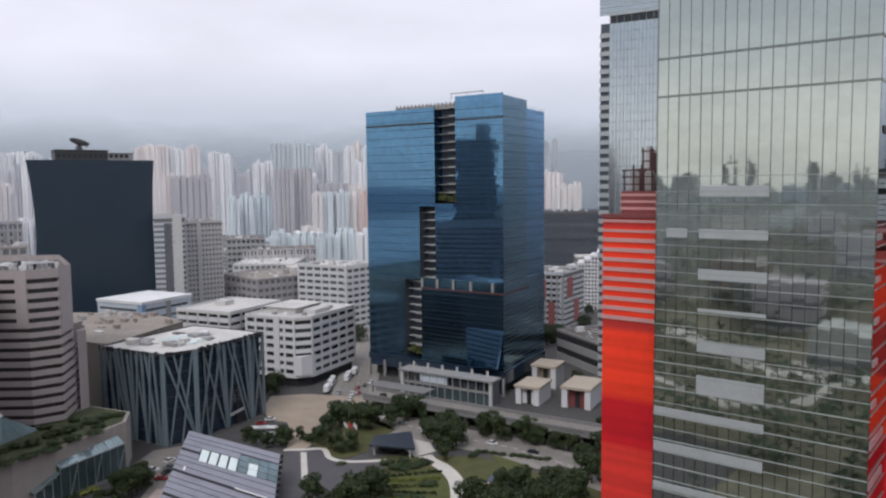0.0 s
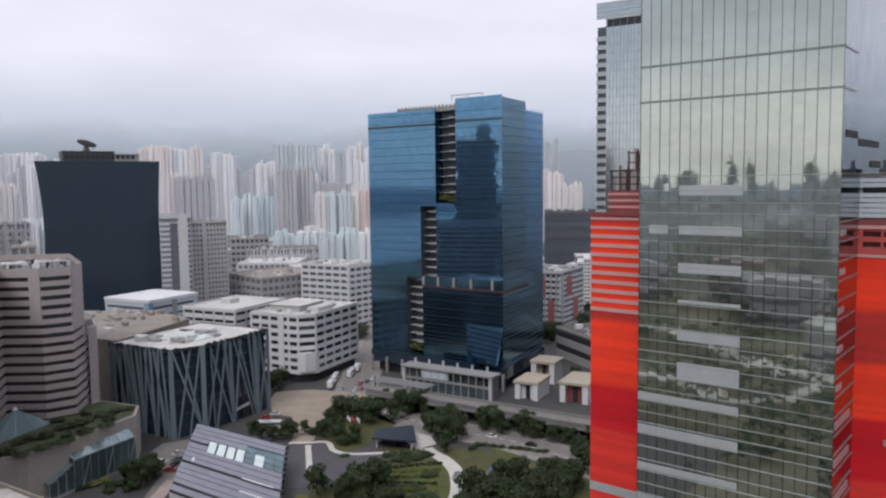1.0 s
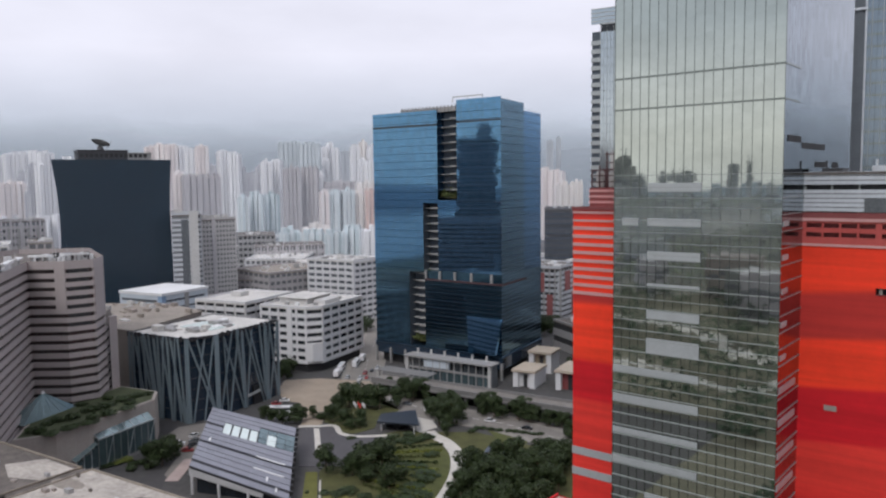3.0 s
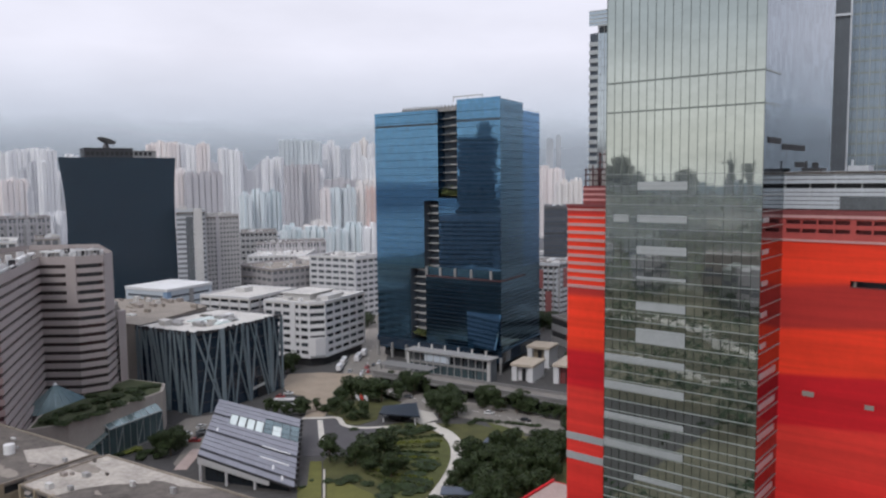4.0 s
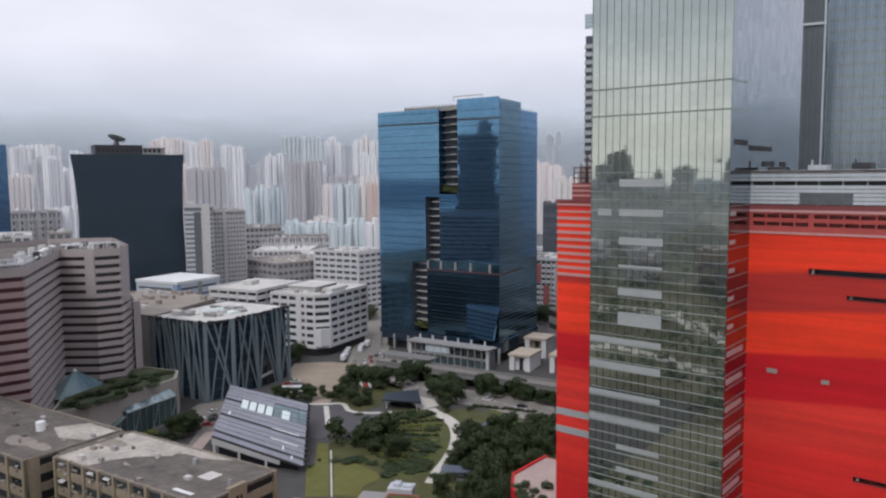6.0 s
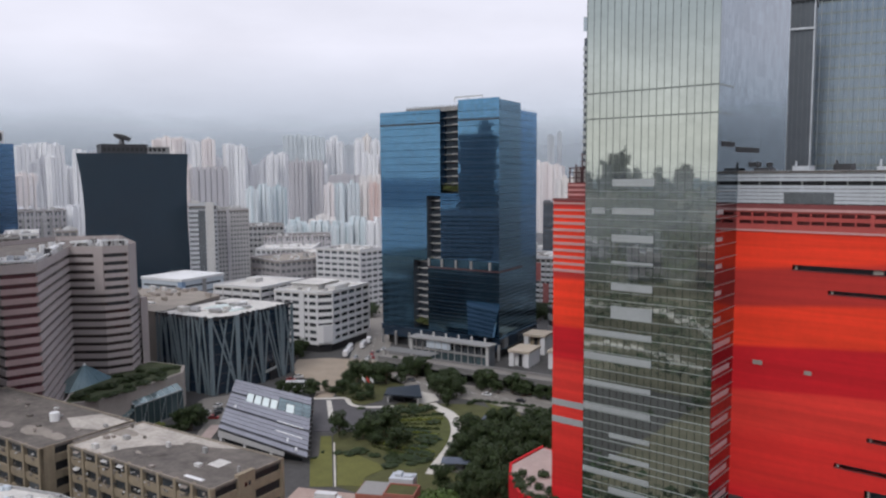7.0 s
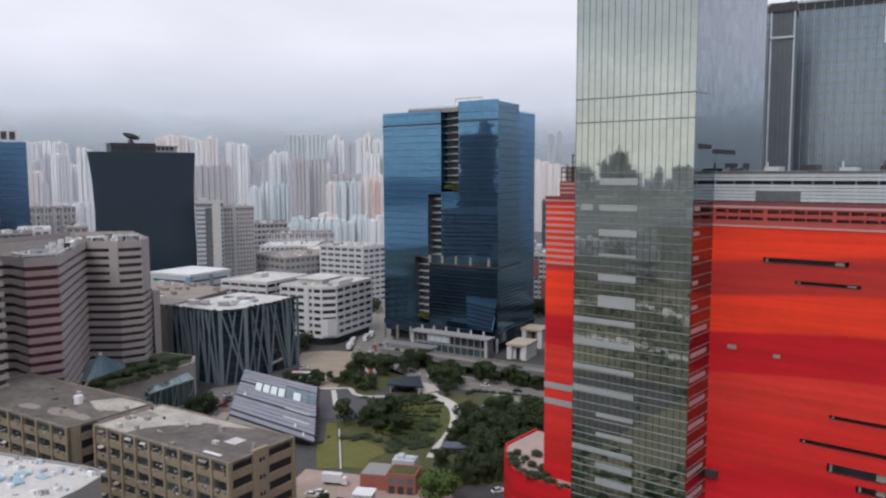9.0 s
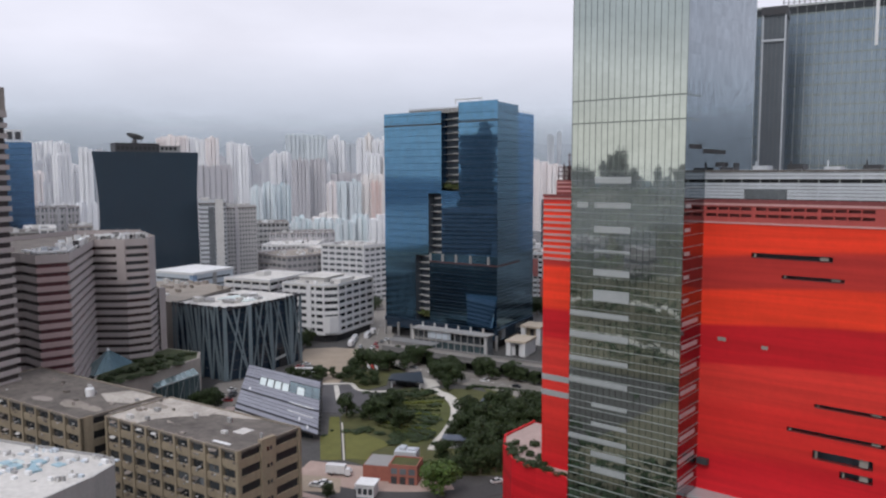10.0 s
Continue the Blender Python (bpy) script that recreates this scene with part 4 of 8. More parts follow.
def exhibition_centre():
    root = thing("striped_exhibition_centre", "beige exhibition centre with dark ribbon windows and zigzag front", "exhibition centre", pose(0, 0, 0))
    pts = [(-264, 34), (-250.6, 53.4), (-238.0, 53.5), (-236.0, 64.3), (-288.8, 98.7), (-278.5, 107.5), (-276.2, 117.3), (-286.8, 126.5), (-330, 142), (-350, 120), (-310, 20)]
    zt = stripe_body(root, pts, 4.05, 19, 3.35, 1.85, "beige", "win_brown", "roofgrey", red=(2,), rise=3.2)
    step = thing("lower_exhibition_wing", "lower stepped wing of the beige exhibition centre", "exhibition wing", pose(0, 0, 0))
    stripe_body(step, [(-283.5, 118.5), (-287.6, 125.8), (-296.5, 134.8), (-330, 150), (-310, 120)], 4.05, 11, 3.35, 1.85, "beige", "win_brown", "roofgrey", rise=1.2)
    part("stair_turret", Shape().prism([(-289.5, 128.6), (-286.4, 127.4), (-287.8, 131.4), (-291.0, 132.0)][::-1], 0, 46), "beige", step)
    rr = random.Random(8)
    E = [Vector(p) for p in pts]
    # windowless wall strips high up on two faces
    def strip_wall(k, f0, f1, z0, z1):
        a, b = E[k].lerp(E[k + 1], f0), E[k].lerp(E[k + 1], f1)
        u = (b - a).normalized()
        o = Vector((u.y, -u.x)) * 0.12
        part("stair_panel", Shape().prism([tuple(a + o), tuple(b + o), tuple(b - o * 8), tuple(a - o * 8)], z0, z1), "beige", root, "plain beige wall strip")
    strip_wall(4, 0.72, 1.0, zt - 15.5, zt + 0.4)
    strip_wall(6, 0.05, 0.95, zt - 20.0, zt + 0.4)
    # darker windows beside the strip
    for n in range(7):
        a, b = E[5].lerp(E[6], 0.10), E[5].lerp(E[6], 0.84)
        u = (b - a).normalized()
        o = Vector((u.y, -u.x)) * 0.02
        part("open_window", Shape().prism([tuple(a + o), tuple(b + o), tuple(b - o * 40), tuple(a - o * 40)], zt - 1.5 - n * 3.35, zt - n * 3.35), "dark", root)
    # plant along the roof edges
    def along(k, f, inward):
        u = (E[k + 1] - E[k]).normalized()
        p = E[k].lerp(E[k + 1], f) + Vector((-u.y, u.x)) * inward
        return p
    for i in range(95):
        k = rr.choice((2, 3, 3, 4, 4, 5, 5, 5))
        p = along(k, rr.random(), rr.uniform(1.2, 9))
        w, d = rr.uniform(0.5, 1.8), rr.uniform(0.6, 2.6)
        part("roof_unit", Shape().box(p.x - w, p.x, p.y, p.y + d, zt + 1.0, zt + rr.uniform(3.4, 5.6)), rr.choice(("roofwhite", "roofwhite", "roofwhite", "offwhite", "louvre", "steel_dark")), root)
    for i in range(16):
        p = along(rr.choice((3, 4, 5)), rr.random(), rr.uniform(0.8, 3))
        part("roof_mast", Shape().tube((p.x, p.y, zt + 1), (p.x, p.y, zt + rr.uniform(5.5, 8.0)), 0.12, 0.08, 5).box(p.x - 0.6, p.x + 0.6, p.y - 0.1, p.y + 0.1, zt + 5.0, zt + 5.4), "offwhite", root)
    for k, f0, f1, inn, z, wd in ((2, 0.0, 1.0, 1.6, 4.0, 1.6), (1, 0.0, 1.0, 1.4, 4.0, 1.6), (3, 0.05, 0.55, 1.2, 3.6, 0.5), (3, 0.55, 1.0, 2.2, 4.6, 1.8), (4, 0.0, 0.55, 1.6, 4.9, 1.6), (5, 0.0, 0.9, 1.0, 5.4, 0.4)):
        a, b = along(k, f0, inn), along(k, f1, inn)
        part("roof_duct", Shape().bar((a.x, a.y, zt + z), (b.x, b.y, zt + z), wd, 0.7), "roofwhite", root, "white duct along the roof edge")
        for t in (0.1, 0.5, 0.9):
            p = a.lerp(b, t)
            part("duct_leg", Shape().box(p.x - 0.2, p.x + 0.2, p.y - 0.2, p.y + 0.2, zt + 1.0, zt + z), "greywall", root)
    part("roof_slab", Shape().prism(inset([pts[1], pts[2], pts[3], (-258.0, 78.5), (-268, 66)], 3.0), zt + 1.0, zt + 3.6), "roofpale", root, "pale roof slab")
    return root


exhibition_centre()


def striped_tower():
    root = thing("striped_tower", "dark brown tower with pale horizontal bands", "tower", pose(-226, 42.3, 0, 0, 0, 20))
    stripe_body(root, [(-30, -26), (0, -26), (0, 0), (-30, 0)], 0, 35, 3.35, 1.6, "beige", "win_brown", "roofgrey")
    part("crown", Shape().box(-29.8, -0.2, -25.8, -0.2, 117.4, 126.8), "brownwall", root)
    return root


striped_tower()


# ---- dark neighbour tower that the blue tower's glass reflects ----
def mirrored_tower():
    root = thing("grey_neighbour_tower", "grey stepped office tower reflected in blue glass", "tower", pose(-378, 35, 0, 0, 0, -31))
    part("wall", Shape().box(0, 36, -26, 0, 0, 136), "greywall", root)
    part("upper_wall", Shape().box(19, 31, -20, -1, 136, 146).box(21, 29, -18, -3, 146, 149), "greywall", root)
    for j in range(33):
        part("window_band", Shape().box(-0.1, 36.1, -26.1, 0.1, 4 + j * 4, 6.2 + j * 4), "win_grey", root)


mirrored_tower()


# ---- ochre factory block in the foreground ----
def ochre_block():
    root = thing("ochre_factory_block", "weathered ochre concrete factory block with cluttered window bays", "factory", pose(-112.7, 47.2, 0, 0, 0, 7.2))
    L, D, top = 53.3, 22.0, 31.0
    rr = random.Random(12)

    def wing(px, py, ln, dp, bays, side_bays, tag):
        """A wing with its near right corner at px, py; windows on its near and right sides."""
        part("body", Shape().box(px - ln + 0.9, px - 0.9, py + 0.9, py + dp - 0.3, 0, top - 0.5), "dark", root)
        part("roof", Shape().box(px - ln, px, py, py + dp, top - 0.5, top), "roofgrey", root, "dark stained flat roof")
        rim = Shape().box(px - ln, px, py, py + 0.3, top, top + 0.4).box(px - 0.3, px, py, py + dp, top, top + 0.4).box(px - ln, px, py + dp - 0.3, py + dp, top, top + 0.4).box(px - ln, px - ln + 0.3, py, py + dp, top, top + 0.4)
        part("parapet", rim, "coping", root)
        n = 7
        st = top / n
        for j in range(n):
            z = j * st
            part("spandrel", Shape().box(px - ln, px, py + 0.15, py + 0.9, z, z + 1.75).box(px - ln, px, py + 0.3, py + 0.9, z + st - 0.45, z + st).box(px - 0.9, px - 0.15, py, py + dp, z, z + 2.1), "ochre", root)
            for b in range(bays):
                x = px - ln + (b + 0.5) * ln / bays
                part("window", Shape().box(x - ln / bays / 2 + 0.5, x + ln / bays / 2 - 0.5, py + 0.65, py + 0.72, z + 1.75, z + st - 0.45), "win_grey" if rr.random() < 0.12 else "win", root)
                for q in range(6):
                    if rr.random() < 0.75:
                        a, hh = x + rr.uniform(-2.5, 1.6), z + rr.uniform(0.9, st - 1.2)
                        part("air_conditioner", Shape().box(a, a + rr.uniform(0.3, 0.75), py - rr.uniform(0.05, 0.3), py + 0.2, hh, hh + rr.uniform(0.2, 0.42)), rr.choice(("offwhite", "brownwall", "greywall", "roofgrey", "roofgrey", "brownwall", "steel_dark")), root)
                if rr.random() < 0.25:
                    a, hh = x - rr.uniform(0.5, 2.4), z + st - 1.1
                    part("awning", Shape().poly([(a, py + 0.6, hh + 0.4), (a, py - 0.5, hh), (a + 2.2, py - 0.5, hh), (a + 2.2, py + 0.6, hh + 0.4)]), rr.choice(("roofgrey", "offwhite", "brownwall")), root)
            for b in range(side_bays):
                y = py + (b + 0.5) * dp / side_bays
                part("window", Shape().box(px - 0.72, px - 0.65, y - dp / side_bays / 2 + 0.8, y + dp / side_bays / 2 - 0.8, z + 2.1, z + st - 0.3), "dark", root)
        for b in range(bays + 1):
            x = px - ln + b * (ln - 0.8) / bays
            part("pilaster", Shape().box(x, x + 0.8, py - 0.25, py + 0.9, 0, top + 0.3), "ochre", root)
        for b in range(side_bays + 1):
            y = py + b * (dp - 0.9) / side_bays
            part("pilaster", Shape().box(px - 0.9, px + 0.2, y, y + 0.9, 0, top + 0.3), "ochre", root)
    wing(0, 0, L, D, 9, 2, "a")
    part("stair_wall", Shape().box(-1.0, 0.25, 7.6, 12.6, 0, top + 0.9), "ochre", root)
    for j in range(7):
        for y in (9.4, 10.5):
            part("stair_window", Shape().box(0.25, 0.3, y, y + 0.7, 2.2 + j * 4.4, 3.2 + j * 4.4), "win", root)
    wing(-56.5, -5.6, 66, 27, 9, 1, "b")
    part("link", Shape().box(-57.0, -52.8, 3, 21.5, 0, top - 0.1), "roofgrey", root)
    part("end_wall", Shape().box(-56.6, -56.3, -5.6, -1.8, 0, top + 0.5), "ochre", root)
    # pale patches and clutter on the roofs
    part("roof_patch", Shape().prism([(-53, 0.5), (-41, 0.5), (-39.5, 6), (-36, 11), (-29, 16), (-18, 19.5), (-14, 21.6), (-53, 21.6)], top + 0.004, top + 0.06), "roofpatch", root, "pale worn roof patch")
    part("roof_patch", Shape().prism([(-75, 13), (-66, 9), (-57, 12), (-57, 20), (-70, 20.5)], top + 0.004, top + 0.06), "roofpatch", root, "pale worn roof patch")
    part("roof_sheet", Shape().box(-12, -6, 2.4, 3.4, top + 0.01, top + 0.12), "roofwhite", root)
    part("roof_sheet", Shape().box(-13, -9, 10, 14, top + 0.01, top + 0.1), "roofpale", root)
    for i in range(26):
        x, y = rr.uniform(-118, -2), rr.uniform(1, 20)
        y = y - 3 if x < -57 else y
        s = rr.uniform(0.3, 1.2)
        part("roof_clutter", Shape().box(x, x + s * 1.5, y, y + s, top, top + rr.uniform(0.3, 1.5)), rr.choice(("greywall", "brownwall", "offwhite", "roofgrey", "roofgrey")), root)
    for i in range(8):
        x, y, r = rr.uniform(-116, -4), rr.uniform(2, 19), rr.uniform(1.0, 4.0)
        y = y - 4 if x < -57 else y
        ring = [(x + r * (1.6 + 0.5 * rr.random()) * math.cos(k * 0.7), y + r * (0.6 + 0.4 * rr.random()) * math.sin(k * 0.7)) for k in range(9)]
        part("roof_stain", Shape().prism(ring, top + 0.07, top + 0.08 + 0.002 * i), rr.choice(("roofgrey", "rooftan", "brownwall")), root)
    part("water_tank", Shape().tube((-76, 10, top), (-76, 10, top + 2.4), 1.3, 1.3, 12), "roofwhite", root)
    return root


ochre_block()


# ---- pale roof with clutter, closest to the camera's left ----
def pale_roof_block():
    root = thing("pale_roofed_block", "building with a pale cluttered rounded roof deck", "factory", pose(-134.0, 26.5, 0, 0, 0, 20))
    pts = [(-70, -40), (2, -40), (4.0, -10), (3.0, -2.5), (0, 0.5), (-4, 1.5), (-40, 1.5), (-70, -4)]
    part("wall", Shape().prism(pts, 0, 29.5), "greywall", root)
    part("roof", Shape().prism(inset(pts, 0.3), 29.5, 29.9), "roofpale", root)
    inn, rim = inset(pts, 0.4), Shape()
    for i in range(len(pts)):
        j = (i + 1) % len(pts)
        rim.prism([pts[i], pts[j], inn[j], inn[i]], 29.5, 30.5)
    part("parapet", rim, "greywall", root)
    rr = random.Random(31)
    for i in range(75):
        x, y, s = rr.uniform(-34, 1), rr.uniform(-20, 0), rr.uniform(0.3, 1.1)
        part("roof_clutter", Shape().box(x, x + s * rr.uniform(1, 2), y, y + s, 29.9, 29.9 + rr.uniform(0.3, 1.2)), rr.choice(("roofwhite", "roofwhite", "offwhite", "greywall", "palewall")), root)
    for i in range(12):
        x, y = rr.uniform(-26, -12), rr.uniform(-12, -6)
        part("tarpaulin", Shape().prism([(x, y), (x + 3, y - 0.6), (x + 3.6, y + 1.4), (x + 0.8, y + 1.9)], 29.9, 30.1 + rr.uniform(0, 0.8)), M["tarp"] if i % 3 else M["paleglass"], root, "crumpled blue tarpaulin")
    return root


M["tarp"] = material("blue_tarpaulin", (0.30, 0.43, 0.49), 0.6, var=0.3, fine=2.0)
pale_roof_block()


# ---- zero-energy pavilion: tilted solar roof ----
def solar_pavilion():
    root = thing("solar_roof_pavilion", "low pavilion under a tilted roof of grey solar panels", "pavilion", pose(0, 0, 0))
    TL, TR, BR, BL = Vector((-237.8, 141.3, 14.8)), Vector((-206.4, 155.2, 9.4)), Vector((-170.5, 122.3, 2.6)), Vector((-203.5, 109.5, 9.6))
    nrm = (TR - TL).cross(BL - TL).normalized()
    nrm = nrm if nrm.z > 0 else -nrm
    P = lambda u, v, o=0.0: tuple(TL.lerp(TR, u).lerp(BL.lerp(BR, u), v) + nrm * o)

    def slab(name, u0, u1, v0, v1, o0, o1, mat, label=""):
        sh = Shape()
        q = [(u0, v0), (u0, v1), (u1, v1), (u1, v0)]
        sh.v += [P(u, v, o0) for u, v in q] + [P(u, v, o1) for u, v in q]
        sh.f += [(0, 1, 2, 3)[::-1], (4, 5, 6, 7), (0, 1, 5, 4), (1, 2, 6, 5), (2, 3, 7, 6), (3, 0, 4, 7)]
        return part(name, sh, mat, root, label)
    slab("roof_deck", 0, 1, 0, 1, -0.7, -0.15, "steel_dark")
    rows, cols = 13, 10
    for r in range(rows):
        v0, v1 = r / rows, (r + 1) / rows
        for c in range(cols):
            u0, u1 = c / cols, (c + 1) / cols
            if r in (3, 4) and 2 <= c <= 5:
                if r == 3:
                    slab("roof_light", u0 + 0.008, u1 - 0.012, v0 - 0.02, v1 + 1 / rows + 0.01, -0.1, 0.22, "paleglass", "pale glass roof light")
                continue
            if r in (2, 3, 4) and c >= 6:
                slab("glass_panel", u0 + 0.003, u1 - 0.003, v0 + 0.002, v1 - 0.003, -0.1, 0.12, "tealglass" if c != 7 or r < 3 else "paleglass", "teal glass roof panel")
                continue
            st = 0.35 * ((r // 2) % 2)
            slab("solar_panel", u0 + 0.0005, u1 - 0.0005, v0 + 0.004, v1 - (0.018 if r % 2 else 0.004), -0.1 + st * 0.5, 0.15 + st, "solar")
    rr = random.Random(2)
    for v in (0.60, 0.76):
        slab("roof_strip", 0.62, 0.93, v, v + 0.012, 0.5, 0.62, "roofwhite", "white strip across the solar roof")
    for i in range(3):
        u, v = rr.uniform(0.05, 0.9), rr.uniform(0.5, 0.95)
        slab("roof_hatch", u, u + 0.02, v, v + 0.05, 0.3, 0.7, "roofwhite")
    walls = Shape()
    q = [P(0.06, 0.06, -0.6), P(0.94, 0.06, -0.6), P(0.94, 0.94, -0.6), P(0.06, 0.94, -0.6)]
    n = 0
    walls.v += [(x, y, 0) for x, y, z in q] + q
    walls.f += [(0, 1, 5, 4)[::-1], (1, 2, 6, 5)[::-1], (2, 3, 7, 6)[::-1], (3, 0, 4, 7)[::-1], (4, 5, 6, 7)]
    part("glass_wall", walls, "core", root, "dark glass wall")
    g = Shape()
    a, b, c, d = P(0.0, 1.0, -0.8), P(0.75, 1.0, -0.8), P(0.75, 0.99, -2.6), P(0.0, 0.99, -3.4)
    g.v += [a, b, c, d] + [(x - 0.4, y + 0.5, z) for x, y, z in (a, b, c, d)]
    g.f += [(0, 1, 2, 3)[::-1], (4, 5, 6, 7), (0, 1, 5, 4), (1, 2, 6, 5), (2, 3, 7, 6), (3, 0, 4, 7)]
    part("gable_fascia", g, "white", root, "white gable fascia")
    for u in (0.02, 0.3, 0.6):
        x, y, z = P(u, 0.985, -0.7)
        part("column", Shape().box(x - 0.3, x + 0.3, y - 0.3, y + 0.3, 0, z), "white", root)
    ed = Shape()
    for i in range(14):
        x, y, z = P(1.0, i / 13.5, 0)
        ed.box(x, x + 0.9, y - 0.5, y + 0.5, max(0.2, z - 1.2), z)
    part("edge_bracket", ed, "steel_dark", root)
    return root


solar_pavilion()


# ---- distant housing towers ----
def flats_outline(w, d, bays, rr):
    """Plan of a housing tower: bays of uneven depth with deep light wells between them."""
    corners = [(-w / 2, -d / 2), (w / 2, -d / 2), (w / 2, d / 2), (-w / 2, d / 2)]
    pts = []
    for e in range(4):
        a, b = Vector(corners[e]), Vector(corners[(e + 1) % 4])
        length, n = (b - a).length, bays if e % 2 == 0 else max(1, round(d / 9))
        u = (b - a).normalized()
        v = Vector((-u.y, u.x))
        seg, gap, well = length / n, min(2.6, length / n * 0.24), min(4.5, d * 0.22)
        for k in range(n):
            o = 0.0 if k in (0, n - 1) else rr.choice((0.0, 1.2, 2.0))
            s0 = k * seg + (gap / 2 if k else 0.0)
            s1 = (k + 1) * seg - (gap / 2 if k < n - 1 else 0.0)
            if k:
                p = a + u * s0 + v * well
                pts.append((p.x, p.y))
            p = a + u * s0 + v * o
            pts.append((p.x, p.y))
            if k < n - 1:
                p = a + u * s1 + v * o
                pts.append((p.x, p.y))
                p = a + u * s1 + v * well
                pts.append((p.x, p.y))
    return pts


def housing_material(name, wall, stripe, win):
    """Painted flats: rows of small windows between floor lines, with tinted bays."""
    m = material(name, wall, 0.8, var=0.12, scale=0.03, fine=0.3, streak=0.3)
    nt = m.node_tree
    L = nt.links
    tcn = nt.nodes.new("ShaderNodeTexCoord")
    sep = nt.nodes.new("ShaderNodeSeparateXYZ")
    L.new(tcn.outputs["Object"], sep.inputs[0])

    def mth(op, a, b=None):
        n = nt.nodes.new("ShaderNodeMath")
        n.operation = op
        for i, v in enumerate((a, b)):
            if v is None:
                continue
            if isinstance(v, (int, float)):
                n.inputs[i].default_value = v
            else:
                L.new(v, n.inputs[i])
        return n.outputs[0]
    row = mth("GREATER_THAN", mth("FRACT", mth("DIVIDE", sep.outputs["Z"], 2.9)), 0.5)
    xy = mth("ADD", sep.outputs["X"], mth("MULTIPLY", sep.outputs["Y"], 1.0))
    col = mth("GREATER_THAN", mth("FRACT", mth("DIVIDE", xy, 3.6)), 0.5)
    wmask = mth("MULTIPLY", mth("MULTIPLY", row, col), 0.7)
    bay = mth("GREATER_THAN", mth("FRACT", mth("DIVIDE", xy, 11.0)), 0.62)
    bsdf = nt.nodes["Principled BSDF"]
    old = bsdf.inputs["Base Color"].links[0].from_socket
    m1 = nt.nodes.new("ShaderNodeMix")
    m1.data_type = "RGBA"
    L.new(bay, m1.inputs[0])
    L.new(old, m1.inputs[6])
    m1.inputs[7].default_value = (*stripe, 1)
    m2 = nt.nodes.new("ShaderNodeMix")
    m2.data_type = "RGBA"
    L.new(wmask, m2.inputs[0])
    L.new(m1.outputs[2], m2.inputs[6])
    m2.inputs[7].default_value = (*win, 1)
    L.new(m2.outputs[2], bsdf.inputs["Base Color"])
    return m


FLATS = {
    "white": housing_material("white_flats", (0.84, 0.84, 0.84), (0.72, 0.72, 0.74), (0.45, 0.46, 0.49)),
    "pink": housing_material("pink_flats", (0.80, 0.72, 0.69), (0.80, 0.77, 0.755), (0.46, 0.40, 0.39)),
    "aqua": housing_material("pale_aqua_flats", (0.68, 0.73, 0.745), (0.57, 0.655, 0.68), (0.44, 0.49, 0.51)),
    "teal": housing_material("blue_green_flats", (0.64, 0.71, 0.73), (0.33, 0.42, 0.45), (0.37, 0.43, 0.45)),
    "grey": housing_material("grey_flats", (0.58, 0.58, 0.60), (0.48, 0.48, 0.51), (0.32, 0.33, 0.345)),
    "cream": housing_material("cream_flats", (0.80, 0.765, 0.735), (0.70, 0.655, 0.62), (0.44, 0.41, 0.39)),
    "brown": housing_material("brown_grey_flats", (0.45, 0.425, 0.435), (0.50, 0.48, 0.485), (0.24, 0.225, 0.235)),
    "slab": housing_material("blue_grey_flats", (0.60, 0.65, 0.67), (0.48, 0.53, 0.56), (0.36, 0.40, 0.43)),
    "salmon": housing_material("salmon_flats", (0.72, 0.50, 0.43), (0.78, 0.71, 0.66), (0.42, 0.31, 0.28)),
    # mist is put into these low-contrast wall and window colours
    "misty": housing_material("mist_painted_flats", (0.44, 0.47, 0.50), (0.41, 0.44, 0.47), (0.34, 0.36, 0.39)),
}
FLAT_WORDS = {"aqua": "pale blue-green", "teal": "blue-green striped", "brown": "brownish grey", "slab": "blue-grey slab-shaped", "misty": "misty grey"}


def housing(x, y, top, w, d, colour, turn, bays):
    rr = random.Random(int(abs(x * 3 + y * 7)))
    root = thing("housing_tower", "distant " + FLAT_WORDS.get(colour, colour) + " high-rise housing tower with rows of windows", "apartment tower", pose(x, y, 0, 0, 0, turn), "housing towers")
    part("wall", Shape().prism(flats_outline(w, d, bays, rr), 0, top), FLATS[colour], root)
    rh = Shape()
    for k in range(bays):
        a = -w / 2 + (k + 0.5) * w / bays
        b = w / bays * rr.uniform(0.22, 0.4)
        rh.box(a - b, a + b, -d * 0.38, d * 0.3, top, top + rr.choice((1.5, 2.5, 4.0, 5.5)))
    rh = part("roof_house", rh, FLATS[colour], root)
    part("water_tank", Shape().box(-2.2, 2.4, -2, 2, top, top + rr.choice((5.0, 7.5))), FLATS[colour], rh)
    return root


